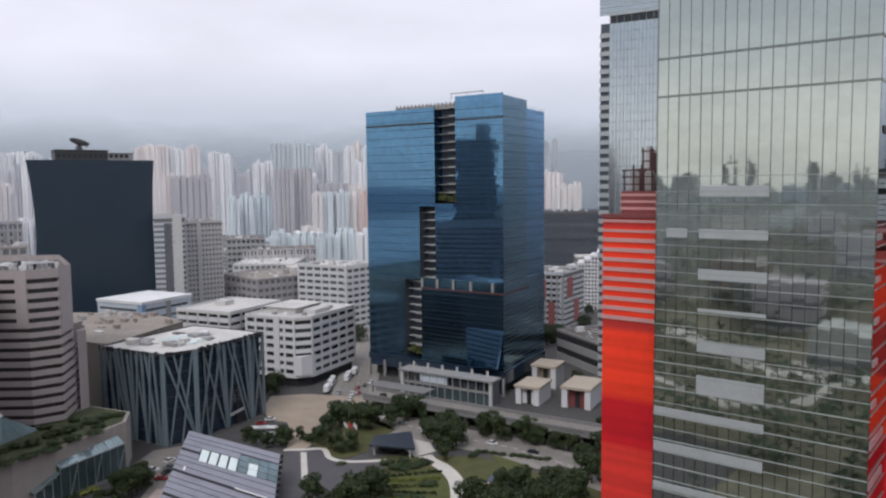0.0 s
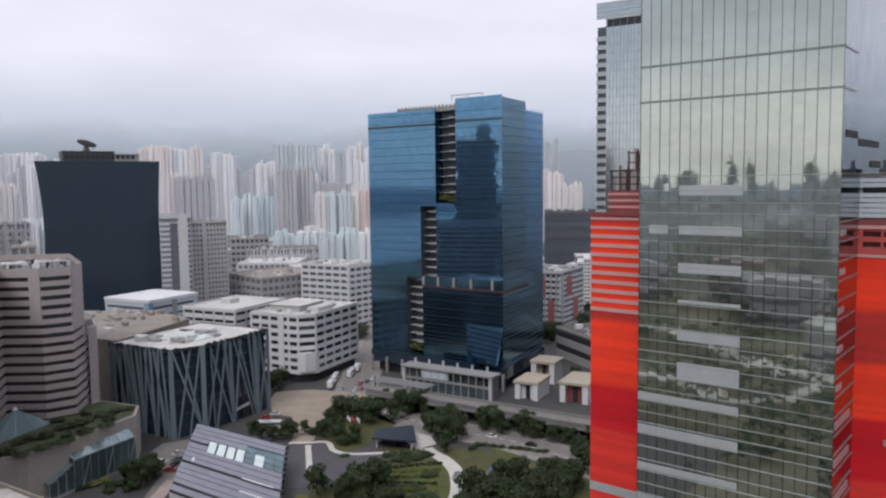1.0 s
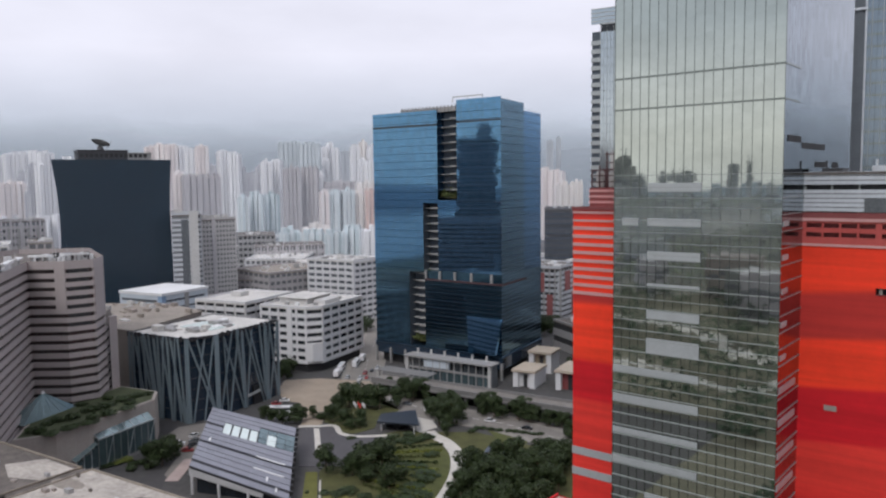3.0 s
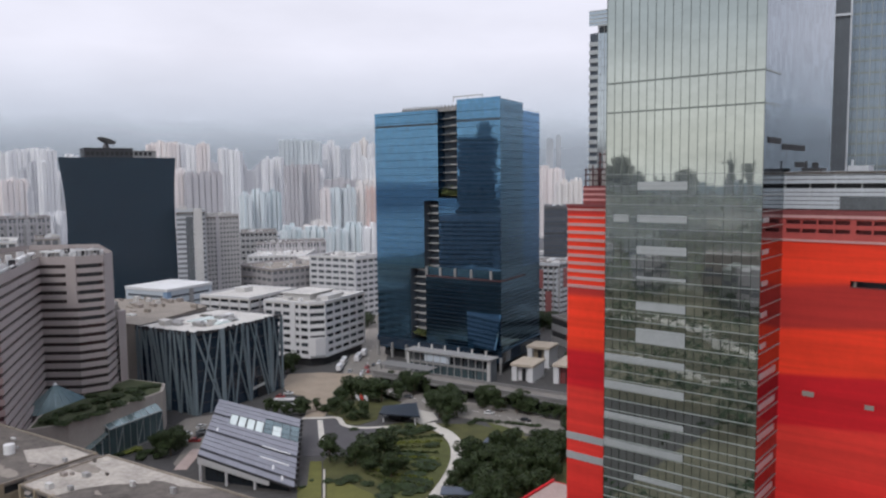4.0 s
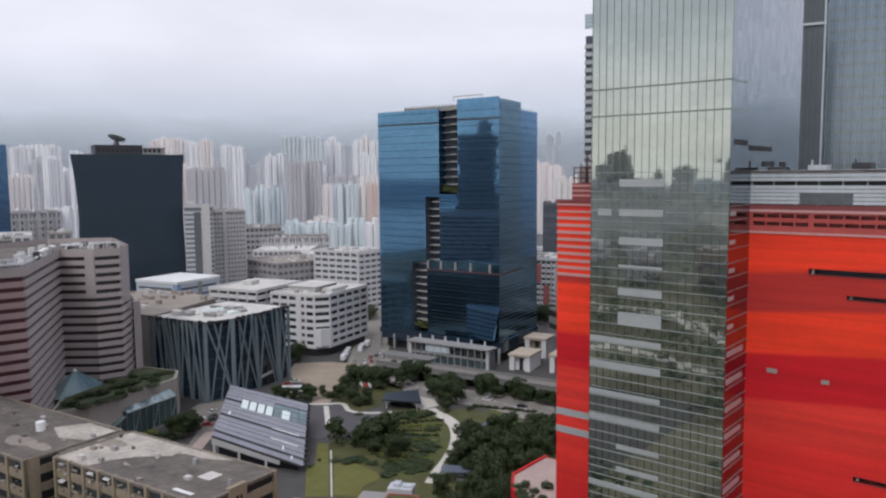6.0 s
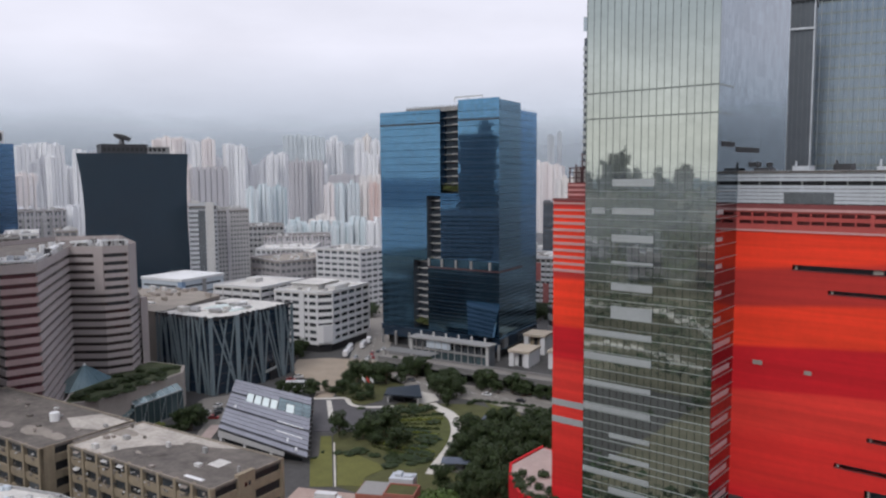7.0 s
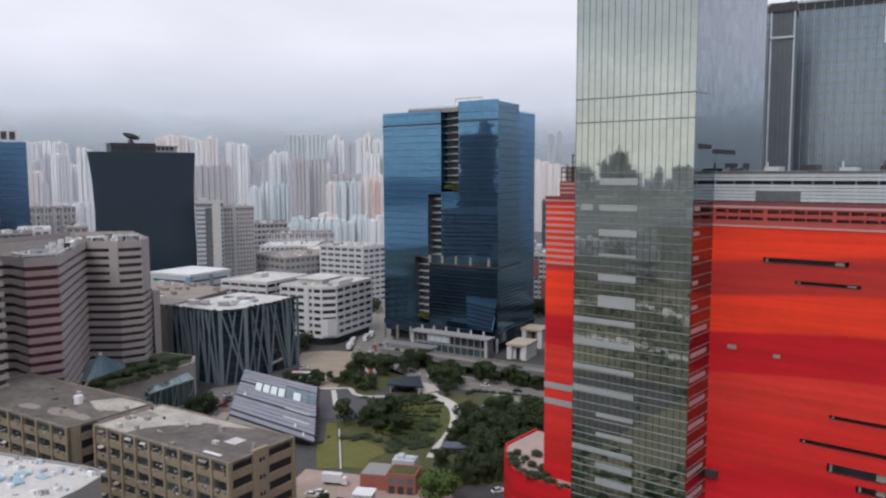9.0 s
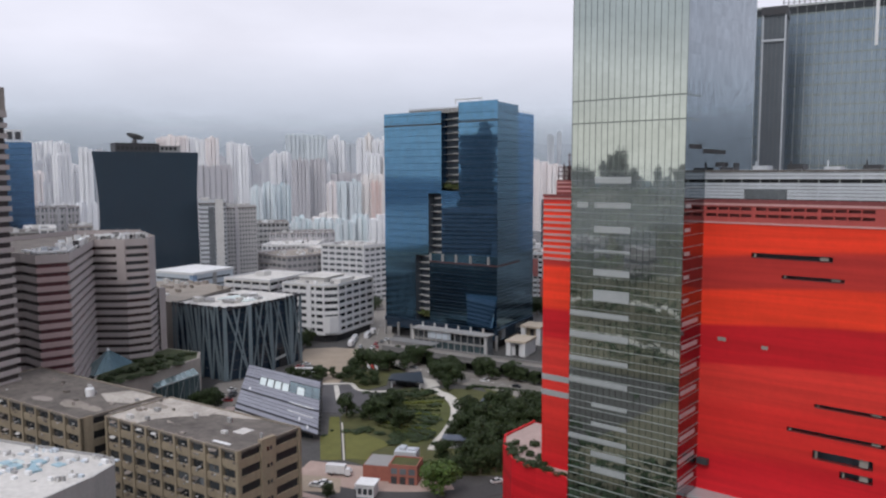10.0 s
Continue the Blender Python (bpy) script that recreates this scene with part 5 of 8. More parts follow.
# ---- hills far behind the city, haze and cloud put into their glow ----
def hills():
    sh = Shape()
    rr = random.Random(9)
    n, cx, cy = 160, -200.0, 150.0
    rows = ((2300, -5), (2500, 120), (2800, 300), (3200, 470), (3700, 560))
    for r, hgt in rows:
        for i in range(n):
            a = math.tau * i / n
            k = 0.62 + 0.75 * noise.noise((3.1 * math.cos(a), 3.1 * math.sin(a), 0.4)) + 0.2 * noise.noise((11 * math.cos(a), 11 * math.sin(a), r * 0.01))
            # the land is low on the harbour side
            low = min(1.0, max(0.14, 0.14 + 2.2 * (math.cos(a - radians(125)) + 0.0)))
            sh.v.append((cx + r * math.cos(a), cy + r * math.sin(a), -5 if r == 2300 else low * hgt * max(0.85, 0.6 + k * 0.5)))
    for j in range(len(rows) - 1):
        for i in range(n):
            q = (i + 1) % n
            sh.f.append((j * n + i, (j + 1) * n + i, (j + 1) * n + q, j * n + q)[::-1])
    m = material("hill_with_painted_haze", (0.10, 0.12, 0.11), 1.0, var=0.3, scale=0.004, fine=0.02)
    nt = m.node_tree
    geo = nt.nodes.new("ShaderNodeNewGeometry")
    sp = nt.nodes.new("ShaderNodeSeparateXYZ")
    # haze as colour: the glow pales with height
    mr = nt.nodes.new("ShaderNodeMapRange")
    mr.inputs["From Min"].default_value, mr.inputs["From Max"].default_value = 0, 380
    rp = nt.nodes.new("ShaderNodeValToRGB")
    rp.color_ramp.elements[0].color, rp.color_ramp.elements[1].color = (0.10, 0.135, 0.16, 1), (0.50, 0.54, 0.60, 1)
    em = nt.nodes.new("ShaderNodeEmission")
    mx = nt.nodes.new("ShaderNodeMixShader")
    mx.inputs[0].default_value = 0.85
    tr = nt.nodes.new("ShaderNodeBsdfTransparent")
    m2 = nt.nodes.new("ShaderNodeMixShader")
    # upper slopes turn transparent to imitate low cloud
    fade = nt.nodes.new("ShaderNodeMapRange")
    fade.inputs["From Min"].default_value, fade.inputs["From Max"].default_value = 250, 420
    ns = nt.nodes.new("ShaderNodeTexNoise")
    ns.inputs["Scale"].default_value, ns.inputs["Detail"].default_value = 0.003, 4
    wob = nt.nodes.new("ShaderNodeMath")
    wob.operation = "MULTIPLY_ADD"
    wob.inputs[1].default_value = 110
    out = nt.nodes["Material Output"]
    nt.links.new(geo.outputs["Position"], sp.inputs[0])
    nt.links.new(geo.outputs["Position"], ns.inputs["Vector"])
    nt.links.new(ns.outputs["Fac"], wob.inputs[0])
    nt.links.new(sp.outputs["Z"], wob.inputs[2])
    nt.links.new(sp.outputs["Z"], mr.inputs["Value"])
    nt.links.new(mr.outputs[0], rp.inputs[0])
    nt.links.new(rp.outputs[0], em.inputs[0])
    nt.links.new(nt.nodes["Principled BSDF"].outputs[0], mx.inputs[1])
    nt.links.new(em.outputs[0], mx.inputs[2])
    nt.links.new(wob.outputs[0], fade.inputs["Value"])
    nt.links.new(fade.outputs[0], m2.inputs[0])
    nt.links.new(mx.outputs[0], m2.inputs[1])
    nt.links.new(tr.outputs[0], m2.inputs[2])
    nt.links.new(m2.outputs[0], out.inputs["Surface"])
    ob = setting("backdrop_hills", sh, m, "dim wooded hills with glowing haze painted in, fading out upwards", "hills")
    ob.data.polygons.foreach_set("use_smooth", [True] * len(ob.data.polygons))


hills()

# ---- blocks of the middle distance ----
M["tenement"] = material("weathered_beige_wall", (0.38, 0.36, 0.36), 0.85, var=0.25, scale=0.1, fine=1.0, streak=0.7)
M["maroon"] = material("dull_red_wall", (0.26, 0.085, 0.08), 0.85, var=0.2, streak=0.5)
M["lilac"] = material("pale_lilac_grey_wall", (0.44, 0.42, 0.43), 0.85, var=0.2, scale=0.1, fine=1.0, streak=0.7)
STYLE = {
    "greywin": ("tenement", "win_grey", "roofgrey", "grey office block with dark window rows", "greywall"),
    "cream": ("tenement", "win_grey", "roofgrey", "weathered grey-beige office block with many windows", "lilac"),
    "greylow": ("tenement", "win_pale", "rooftan", "low grey-brown factory block with flat roof", "tenement"),
    "white": ("white", "win_pale", "roofpale", "white factory block with pale flat roof", "white"),
    "redwhite": ("white", "win_grey", "roofpale", "white factory block with red wall panels", "white"),
    "darkgrey": ("greywall", "win", "roofgrey", "dark grey low office block", "greywall"),
    "bluegrey": ("hazewall", "win", "roofgrey", "blue-grey factory block with dark windows and maroon panels", "greywall"),
    "darkglass": ("navy", "win", "roofgrey", "dark glass office block", "navy"),
    "carpark": ("greywall", "dark", "roofgrey", "grey car park deck with parked cars on its roof", "greywall"),
}


def city_block(x, y, turn, w, d, h, levels, style):
    wall, glass, roof, words, pier = STYLE[style]
    root = thing("city_block", words, "building", pose(x, y, 0, 0, 0, turn), "blocks of the middle distance")
    st = h / levels
    gap = {"darkglass": 0, "carpark": 0, "cream": 2.9, "greywin": 3.2}.get(style, 4.5)
    zt = ribbon_building(root, rect(w, d), 0, levels, (h - 0.8) / levels, st * (0.52 if style != "darkglass" else 0.3), wall, glass, roof, 0.35, (gap, 7 if gap else 0, 0, 7 if gap else 0), 1.2, pier)
    rr = random.Random(int(abs(x * 7 + y)))
    if style in ("cream", "greywin"):
        for i in range(int(w / 6.5)):
            # glazing takes a grey wall colour to imitate haze
            part("glazed_strip", Shape().box(3 + i * 6.5, 5.2 + i * 6.5, -0.12, 0.2, 5, h - 5), "greywall", root)
            part("pale_strip", Shape().box(5.3 + i * 6.5, 6.6 + i * 6.5, -0.3, 0.2, 0, h + 0.5), "lilac", root)
    if style in ("redwhite", "bluegrey"):
        for f0, f1, g0, g1 in ((0.18, 0.42, 0.55, 0.92), (0.5, 0.72, 0.05, 0.5)):
            part("red_panel", Shape().box(f0 * w, f1 * w, -0.3, 0.1, g0 * h, g1 * h), "maroon", root, "dull red wall panel")
    for i in range(5 if style == "carpark" else 14):
        a, b = rr.uniform(0.05, 0.9) * w, rr.uniform(0.05, 0.9) * d
        c = rr.uniform(0.5, 1.6)
        part("roof_clutter", Shape().box(a, a + c, b, b + c * 1.4, zt, zt + rr.uniform(0.5, 1.6)), rr.choice(("offwhite", "roofwhite", "steel_dark", "palewall")), root)
    for i in range(5):
        a, b = rr.uniform(0.08, 0.75) * w, rr.uniform(0.1, 0.75) * d
        part("roof_unit", Shape().box(a, a + rr.uniform(1.5, 5), b, b + rr.uniform(1.5, 5), zt, zt + rr.uniform(1, 3.2)), rr.choice(("offwhite", "greywall", "roofwhite")), root)
    return root


def stepped_block():
    """White stepped block with square windows."""
    root = thing("stepped_white_block", "white stepped office block with square dark windows", "office block", pose(-300.0, 521.0, 0, 0, 0, 26))
    for i in range(9):
        top = 36 + 2.9 * i
        x = i * 5.0
        part("bay_core", Shape().box(x, x + 5, 0.5, 26, 0, top), "win", root)
        for j in range(int(top / 2.9)):
            part("spandrel", Shape().box(x, x + 5, 0, 0.6, top - j * 2.9 - 1.3, top - j * 2.9), "white", root)
        part("pier", Shape().box(x, x + 1.1, -0.05, 0.6, 0, top).box(x + 2.5, x + 3.4, -0.05, 0.6, 0, top), "white", root)
        part("roof", Shape().box(x - 0.2, x + 5, -0.1, 26, top, top + 0.5), "white", root)
    return root


stepped_block()


def pale_blue_depot():
    root = thing("pale_blue_depot", "low pale blue depot with a bright white roof", "depot", pose(-394.0, 213.0, 0, 0, 0, 12))
    part("wall", Shape().box(-35, 0, 0, 36, 0, 34.6), "palewall", root)
    part("roof", Shape().box(-35.4, 0.4, -0.4, 36.4, 34.6, 36.2), "roofwhite", root, "bright white flat roof")
    for j in range(7):
        part("window_band", Shape().box(-33, -4, -0.1, 0.05, 3 + j * 4.6, 4.5 + j * 4.6), "win_grey", root)
        part("window_band", Shape().box(-0.05, 0.1, 3, 33, 3 + j * 4.6, 4.3 + j * 4.6), "win_grey", root)
    part("blue_panel", Shape().box(-3.2, 0.15, -0.15, 3.0, 0, 34.6), M["bluepaint"], root, "blue corner strip")
    part("grey_panel", Shape().box(0, 0.15, 17, 20.5, 0, 34.6), "greywall", root)
    r2 = thing("low_roofed_hall", "wide low hall with a brown-grey flat roof", "hall", pose(0, 0, 0))
    pts = [(-357, 147), (-322, 157), (-345, 207), (-380, 210), (-418, 186)]
    part("wall", Shape().prism(pts, 0, 31), "brownwall", r2)
    part("roof", Shape().prism(inset(pts, -0.3), 31, 32), "rooftan", r2)
    rr = random.Random(15)
    for i in range(26):
        u, v = rr.random(), rr.random()
        p = Vector((-352, 150)).lerp(Vector((-346, 200)), u).lerp(Vector((-412, 186)).lerp(Vector((-382, 208)), u), v)
        part("roof_unit", Shape().box(p.x, p.x + rr.uniform(1.5, 6), p.y, p.y + rr.uniform(1, 3), 32, 32.5 + rr.uniform(0, 1.6)), rr.choice(("rooftan", "greywall", "brownwall", "offwhite")), r2)


M["bluepaint"] = material("blue_wall_paint", (0.22, 0.32, 0.46), 0.7, var=0.12)
pale_blue_depot()


def grey_glass_towers():
    """Tall towers behind the shopping centre."""
    def tower(name, label, x, y, turn, w, d, top, mat, ladder, step=1.6):
        root = thing(name, label, "office tower", pose(x, y, 0, 0, 0, turn))
        part("core", Shape().box(0.2, w - 0.2, 0.2, d, 0, top), "core", root)
        sh = Shape()
        rr = random.Random(int(w * 10))
        nx, nz = int(w / step), int(top / 3.9)
        for i in range(nx):
            for j in range(nz):
                t = rr.gauss(0, 0.002)
                n = len(sh.v)
                sh.v += [(i * w / nx + 0.04, t, j * 3.9 + 0.04), ((i + 1) * w / nx - 0.04, -t, j * 3.9 + 0.04), ((i + 1) * w / nx - 0.04, -t, j * 3.9 + 3.86), (i * w / nx + 0.04, t, j * 3.9 + 3.86)]
                sh.f.append((n, n + 1, n + 2, n + 3))
        for i in range(int(d / 2)):
            for j in range(nz):
                for xx, s in ((0.0, -1), (w, 1)):
                    n = len(sh.v)
                    q = [(xx, i * 2 + 0.05, j * 3.9 + 0.12), (xx, i * 2 + 1.95, j * 3.9 + 0.12), (xx, i * 2 + 1.95, j * 3.9 + 3.7), (xx, i * 2 + 0.05, j * 3.9 + 3.7)]
                    sh.v += q
                    sh.f.append((n, n + 1, n + 2, n + 3) if s > 0 else (n + 3, n + 2, n + 1, n))
        tagged(part("panes", sh, mat, root), kind="stuff")
        for i in range(0, nx + 1, 2):
            part("mullion", Shape().box(i * w / nx - 0.06, i * w / nx + 0.06, -0.15, 0.1, 0, top), "mullion", root)
        part("roof", Shape().box(-0.3, w + 0.3, -0.3, d, top, top + 0.8), "silver", root)
        if ladder:
            part("corner_strip", Shape().box(-4.2, 0, 0.4, d, 0, top - 3), "slot", root)
            for j in range(nz - 1):
                part("balcony_slab", Shape().box(-4.5, 0.1, -0.2, 6, j * 3.9 + 1.9, j * 3.9 + 3.9), "silver", root)
        return root
    g = tower("grey_glass_tower", "tall grey glass tower with slab edges up one corner", -166.8, 311.0, 8, 60, 40, 171, "greyglass", True)
    part("top_screen", Shape().box(-4.5, 60, -0.2, 0.3, 171.5, 178.5), "greyglass", g)
    for j in range(4):
        part("screen_rail", Shape().box(-4.5, 60, -0.35, -0.2, 172.5 + j * 1.9, 172.9 + j * 1.9), "silver", g)
    t3 = tower("pale_glass_tower", "tall pale blue-grey glass tower with a fine grid of mullions", -66.0, 258.6, 12, 56.5, 40, 163, "towerglass", False)
    line = Shape().box(0, 56.5, -0.12, 0.1, -0.28, 0.28).mesh("floor_band")
    for j in range(22, 42):
        part("floor_band", line, "mullion_mid", t3, m=pose(0, 0, j * 3.9))
    part("crown_rail", Shape().box(14, 56.5, 0.4, 0.8, 166.2, 166.8).box(14, 56.5, 0.4, 0.8, 164.6, 165.0), "louvre", t3)
    for i in range(22):
        part("crown_post", Shape().box(14 + i * 1.9, 14.3 + i * 1.9, 0.3, 0.9, 163, 168 + (i * 7 % 3)), "steel_dark", t3)
    part("light_strip", Shape().box(46.0, 47.1, -0.5, 0.2, 146, 168), "roofwhite", t3, "pale vertical strip")
    tc = thing("ribbed_dark_tower", "dark ribbed lift tower with a capped head", "tower", pose(-40.0, 199, 0, 0, 0, 12))
    part("shaft", Shape().box(0, 7.0, 0, 12, 0, 150.4), "shaft", tc)
    part("head", Shape().box(-0.3, 7.3, -0.7, 12, 148.6, 151.2), "steel_dark", tc)
    part("lintel_band", Shape().box(-0.1, 7.1, -0.6, 0, 140.4, 141.0), "louvre", tc)
    for i in range(6):
        part("rib", Shape().box(i * 1.32, i * 1.32 + 0.4, -0.5, 0, 0, 150), "louvre" if i in (0, 5) else "shaft", tc)


grey_glass_towers()


def bank_tower():
    root = thing("blue_sign_tower", "blue glass tower with a white rooftop sign", "office tower", pose(-527.0, 131.0, 0, 0, 0, 69.5))
    part("wall", Shape().box(-20, 38.7, 0, 40, 0, 121.5), "bankglass", root)
    for j in range(29):
        part("floor_line", Shape().box(-20, 38.75, -0.15, 40, 5 + j * 4, 5.25 + j * 4), "bluespandrel", root)
    sb = part("sign_board", Shape().box(6, 33.5, 4, 5, 121.5, 130), "white", root, "white rooftop sign")
    for x in (17.5, 24.0, 29.0):
        part("sign_bar", Shape().box(x, x + 3.4, 3.8, 4, 123.4, 128.6), "steel_dark", sb)


bank_tower()


M["decktan"] = material("tan_concrete", (0.34, 0.305, 0.275), 0.85, var=0.2, scale=0.1, fine=1.0, streak=0.6)


# ---- glass pyramid, raised garden and glazed bridge building ----
def raised_garden():
    root = thing("raised_garden_deck", "raised concrete garden deck with planting", "garden deck", pose(0, 0, 0))
    pts = [(-252, 76), (-247.5, 88), (-249.5, 100), (-259.0, 130), (-269, 137), (-288, 132), (-281, 112), (-268, 88)]
    part("deck", Shape().prism(pts, 0, 16.8), M["decktan"], root)
    part("soil", Shape().prism(inset(pts, 1.2), 16.8, 17.0), "bed", root)
    p2 = thing("glass_pyramid", "teal glass pyramid roof light on the garden deck", "pyramid", pose(-268.5, 94.5, 17))
    base = [(4.6, -10.1), (2.6, -5.4), (-4.9, 12.4), (-12, 3), (-3, -12)]
    for i in range(5):
        a, b = base[i], base[(i + 1) % 5]
        part("glass_face", Shape().poly([(*a, 0), (*b, 0), (-3.6, 0.2, 8.0)]), "tealpale", p2)
        n = 5 if i == 1 else 2
        for k in range(n):
            q = (a[0] + (b[0] - a[0]) * k / n, a[1] + (b[1] - a[1]) * k / n)
            part("glazing_bar", Shape().bar((q[0], q[1], 0.05), (-3.6, 0.2, 8.1), 0.12), "tealpale", p2)
    part("cap", Shape().tube((-3.6, 0.2, 7.8), (-3.6, 0.2, 8.6), 0.8, 0.4, 8), "roofwhite", p2)
    p3 = thing("glazed_link_building", "low teal glazed building with a sloping glass roof", "glass hall", pose(-245.6, 93.2, 0, 0, 0, 105))
    L0, L, D = 9.5, 35.0, 8.0
    part("end_wall", Shape().box(L0, L0 + 0.3, 0, D, 0, 11), "tealglass", p3)
    part("end_wall", Shape().box(L - 0.3, L, 0, D, 0, 11), "tealglass", p3)
    part("back_wall", Shape().box(0, L, D - 0.5, D, 0, 16.0), "concrete", p3)
    part("plinth", Shape().box(0, L, 0.2, D, 0, 1.2), "concrete", p3)
    part("interior", Shape().box(L0 + 0.4, L - 0.4, 1.0, D - 0.6, 1.2, 10.5), "slot", p3)
    n = 8
    for i in range(n):
        a, b = L0 + i * (L - L0) / n + 0.06, L0 + (i + 1) * (L - L0) / n - 0.06
        part("front_pane", Shape().box(a, b, 0.1, 0.2, 1.2, 10.6), "tealglass", p3)
        part("roof_pane", Shape().poly([(a, 0, 10.7), (b, 0, 10.7), (b, D - 0.3, 16.4), (a, D - 0.3, 16.4)]), "tealpale", p3)
        part("glazing_bar", Shape().bar((a - 0.06, 0, 10.75), (a - 0.06, D - 0.3, 16.5), 0.2), "silver", p3)
        part("post", Shape().box(a - 0.15, a + 0.05, 0, 0.3, 0, 10.7), "mullion", p3)
        if i % 3 == 1:
            part("brace", Shape().bar((a, -0.1, 1.2), (b, -0.1, 10.4), 0.16), "silver", p3)
    part("gutter", Shape().box(L0 - 0.2, L + 0.2, -0.2, 0.2, 10.5, 10.9), "silver", p3)
    part("ridge_beam", Shape().box(L0 - 0.2, L + 0.2, D - 0.5, D - 0.1, 16.3, 16.8), "silver", p3)
    # lower glazed porch at the end
    for i in range(3):
        a, b = 0.3 + i * 3.1, 3.3 + i * 3.1
        part("porch_pane", Shape().box(a, b, 0.3, 0.4, 0.8, 5.6 + i * 1.2), "tealglass", p3)
        part("porch_roof", Shape().poly([(a, 0.2, 5.7 + i * 1.2), (b, 0.2, 6.8 + i * 1.2), (b, D - 0.6, 8.4 + i * 1.4), (a, D - 0.6, 7.2 + i * 1.4)]), "tealpale", p3)
        part("porch_post", Shape().box(a - 0.15, a + 0.05, 0.1, 0.4, 0, 6.0 + i * 1.2), "silver", p3)


raised_garden()


# ---- long low building, huts and the elevated deck before the blue tower ----
def front_row():
    root = thing("long_low_station", "long low pale building with glazed front and flat roof", "station building", pose(-248.6, 260.9, 0, 0, 0, 7))
    L, D, top = 49.0, 7.5, 11.6
    part("back", Shape().box(0.3, L - 0.3, 1.2, D, 0, top - 0.6), "win_grey", root)
    part("roof", Shape().box(-0.6, L + 0.6, -0.8, D + 0.4, top - 0.6, top + 0.2), "concrete", root, "pale flat roof")
    part("fascia", Shape().box(0, L, 0.3, 1.3, 5.4, 6.2), "concrete", root)
    part("wall_panel", Shape().box(11, 25.5, 0.2, 1.3, 6.8, 10.6), "palewall", root, "pale wall panel")
    part("end_panel", Shape().box(0, 1.5, 0, 1.3, 0, 11), "offwhite", root)
    part("end_panel", Shape().box(L - 1.5, L, 0, 1.3, 0, 11), "offwhite", root)
    for i in range(13):
        x = i * L / 12
        part("post", Shape().box(x - 0.16, x + 0.16, 0.1, 0.9, 0, top - 0.6), "greywall", root)
    for i in range(8):
        x = 26 + i * 2.75
        part("window", Shape().box(x, x + 2.4, 0.9, 1.25, 6.8, 10.4), "win", root)
    for i in range(16):
        part("glazing", Shape().box(1.8 + i * 2.85, 4.2 + i * 2.85, 0.7, 0.85, 0.4, 5.0), "tealglass", root)
    for z, nm in ((7.2, "win"),):
        part("window", Shape().box(2, 11.5, 0.9, 1.25, z, z + 2.6), nm, root)
    for i in range(6):
        part("roof_post", Shape().box(3 + i * 8, 3.8 + i * 8, 6.0, 6.8, top, top + 2.6), "offwhite", root)
    # huts with pale roofs
    for nm, x, y, tn, w, d, hgt, wall in (("a", -195.1, 278.4, 12, 11, 16, 8.6, "white"), ("b", -205.0, 307.5, 12, 12, 13, 11, "ochre"), ("c", -176.0, 286.0, 12, 13, 20, 9.5, "redsteel")):
        ht = thing("flat_roofed_hut", "small pavilion with a thick pale flat roof", "pavilion", pose(x, y, 0, 0, 0, tn), "pavilions beside the blue tower")
        part("roof", Shape().box(-0.5, w + 0.5, -0.5, d + 0.5, hgt - 1.2, hgt), "sand", ht)
        hw = part("wall", Shape().box(0.8, w - 0.8, 2.2, d - 0.4, 0, hgt - 1.2), wall, ht)
        part("side_wall", Shape().box(0, 2.6, 0, d, 0, hgt - 1.2), "white", ht)
        part("side_wall", Shape().box(w - 2.6, w, 0, d, 0, hgt - 1.2), "white", ht)
        part("door", Shape().box(w * 0.42, w * 0.6, 2.05, 2.2, 0, hgt - 2.4), "dark", hw)
    # elevated deck with parapet and columns
    dk = thing("elevated_deck", "long grey concrete elevated road deck on columns", "viaduct", pose(-243.0, 230.5, 0, 0, 0, 7.6))
    L = 160
    part("deck", Shape().box(0, L, 0, 9, 5.2, 6.4), "oldconcrete", dk)
    part("parapet", Shape().box(0, L, -0.2, 0.2, 6.4, 7.4), "oldconcrete", dk)
    part("parapet", Shape().box(0, L, 8.8, 9.2, 6.4, 7.6), "oldconcrete", dk)
    part("road_surface", Shape().box(0, L, 0.3, 8.7, 6.404, 6.45), "road", dk)
    part("edge_beam", Shape().box(0, L, -0.5, 0.0, 4.6, 5.4), "oldconcrete", dk)
    # near-black panel added to stand in for the shade under the deck
    part("back_wall", Shape().box(0, L, 7, 7.4, 0, 5.2), "dark", dk)
    for i in range(17):
        part("column", Shape().box(i * 10, i * 10 + 1.1, 1.2, 2.3, 0, 5.2), "oldconcrete", dk)
    part("sign_board", Shape().box(118, 131, -0.35, -0.2, 5.4, 8.6), "white", dk, "white blank board on the parapet")
    hl = thing("deck_shelter", "long grey shelter roof beside the deck", "shelter", pose(-252.0, 243.0, 0, 0, 0, 7.6))
    part("roof", Shape().box(0, 30, 0, 9, 6.6, 7.0), "oldconcrete", hl)
    for i in range(4):
        part("column", Shape().box(1 + i * 9, 1.6 + i * 9, 1, 1.6, 0, 6.6), "oldconcrete", hl)


front_row()


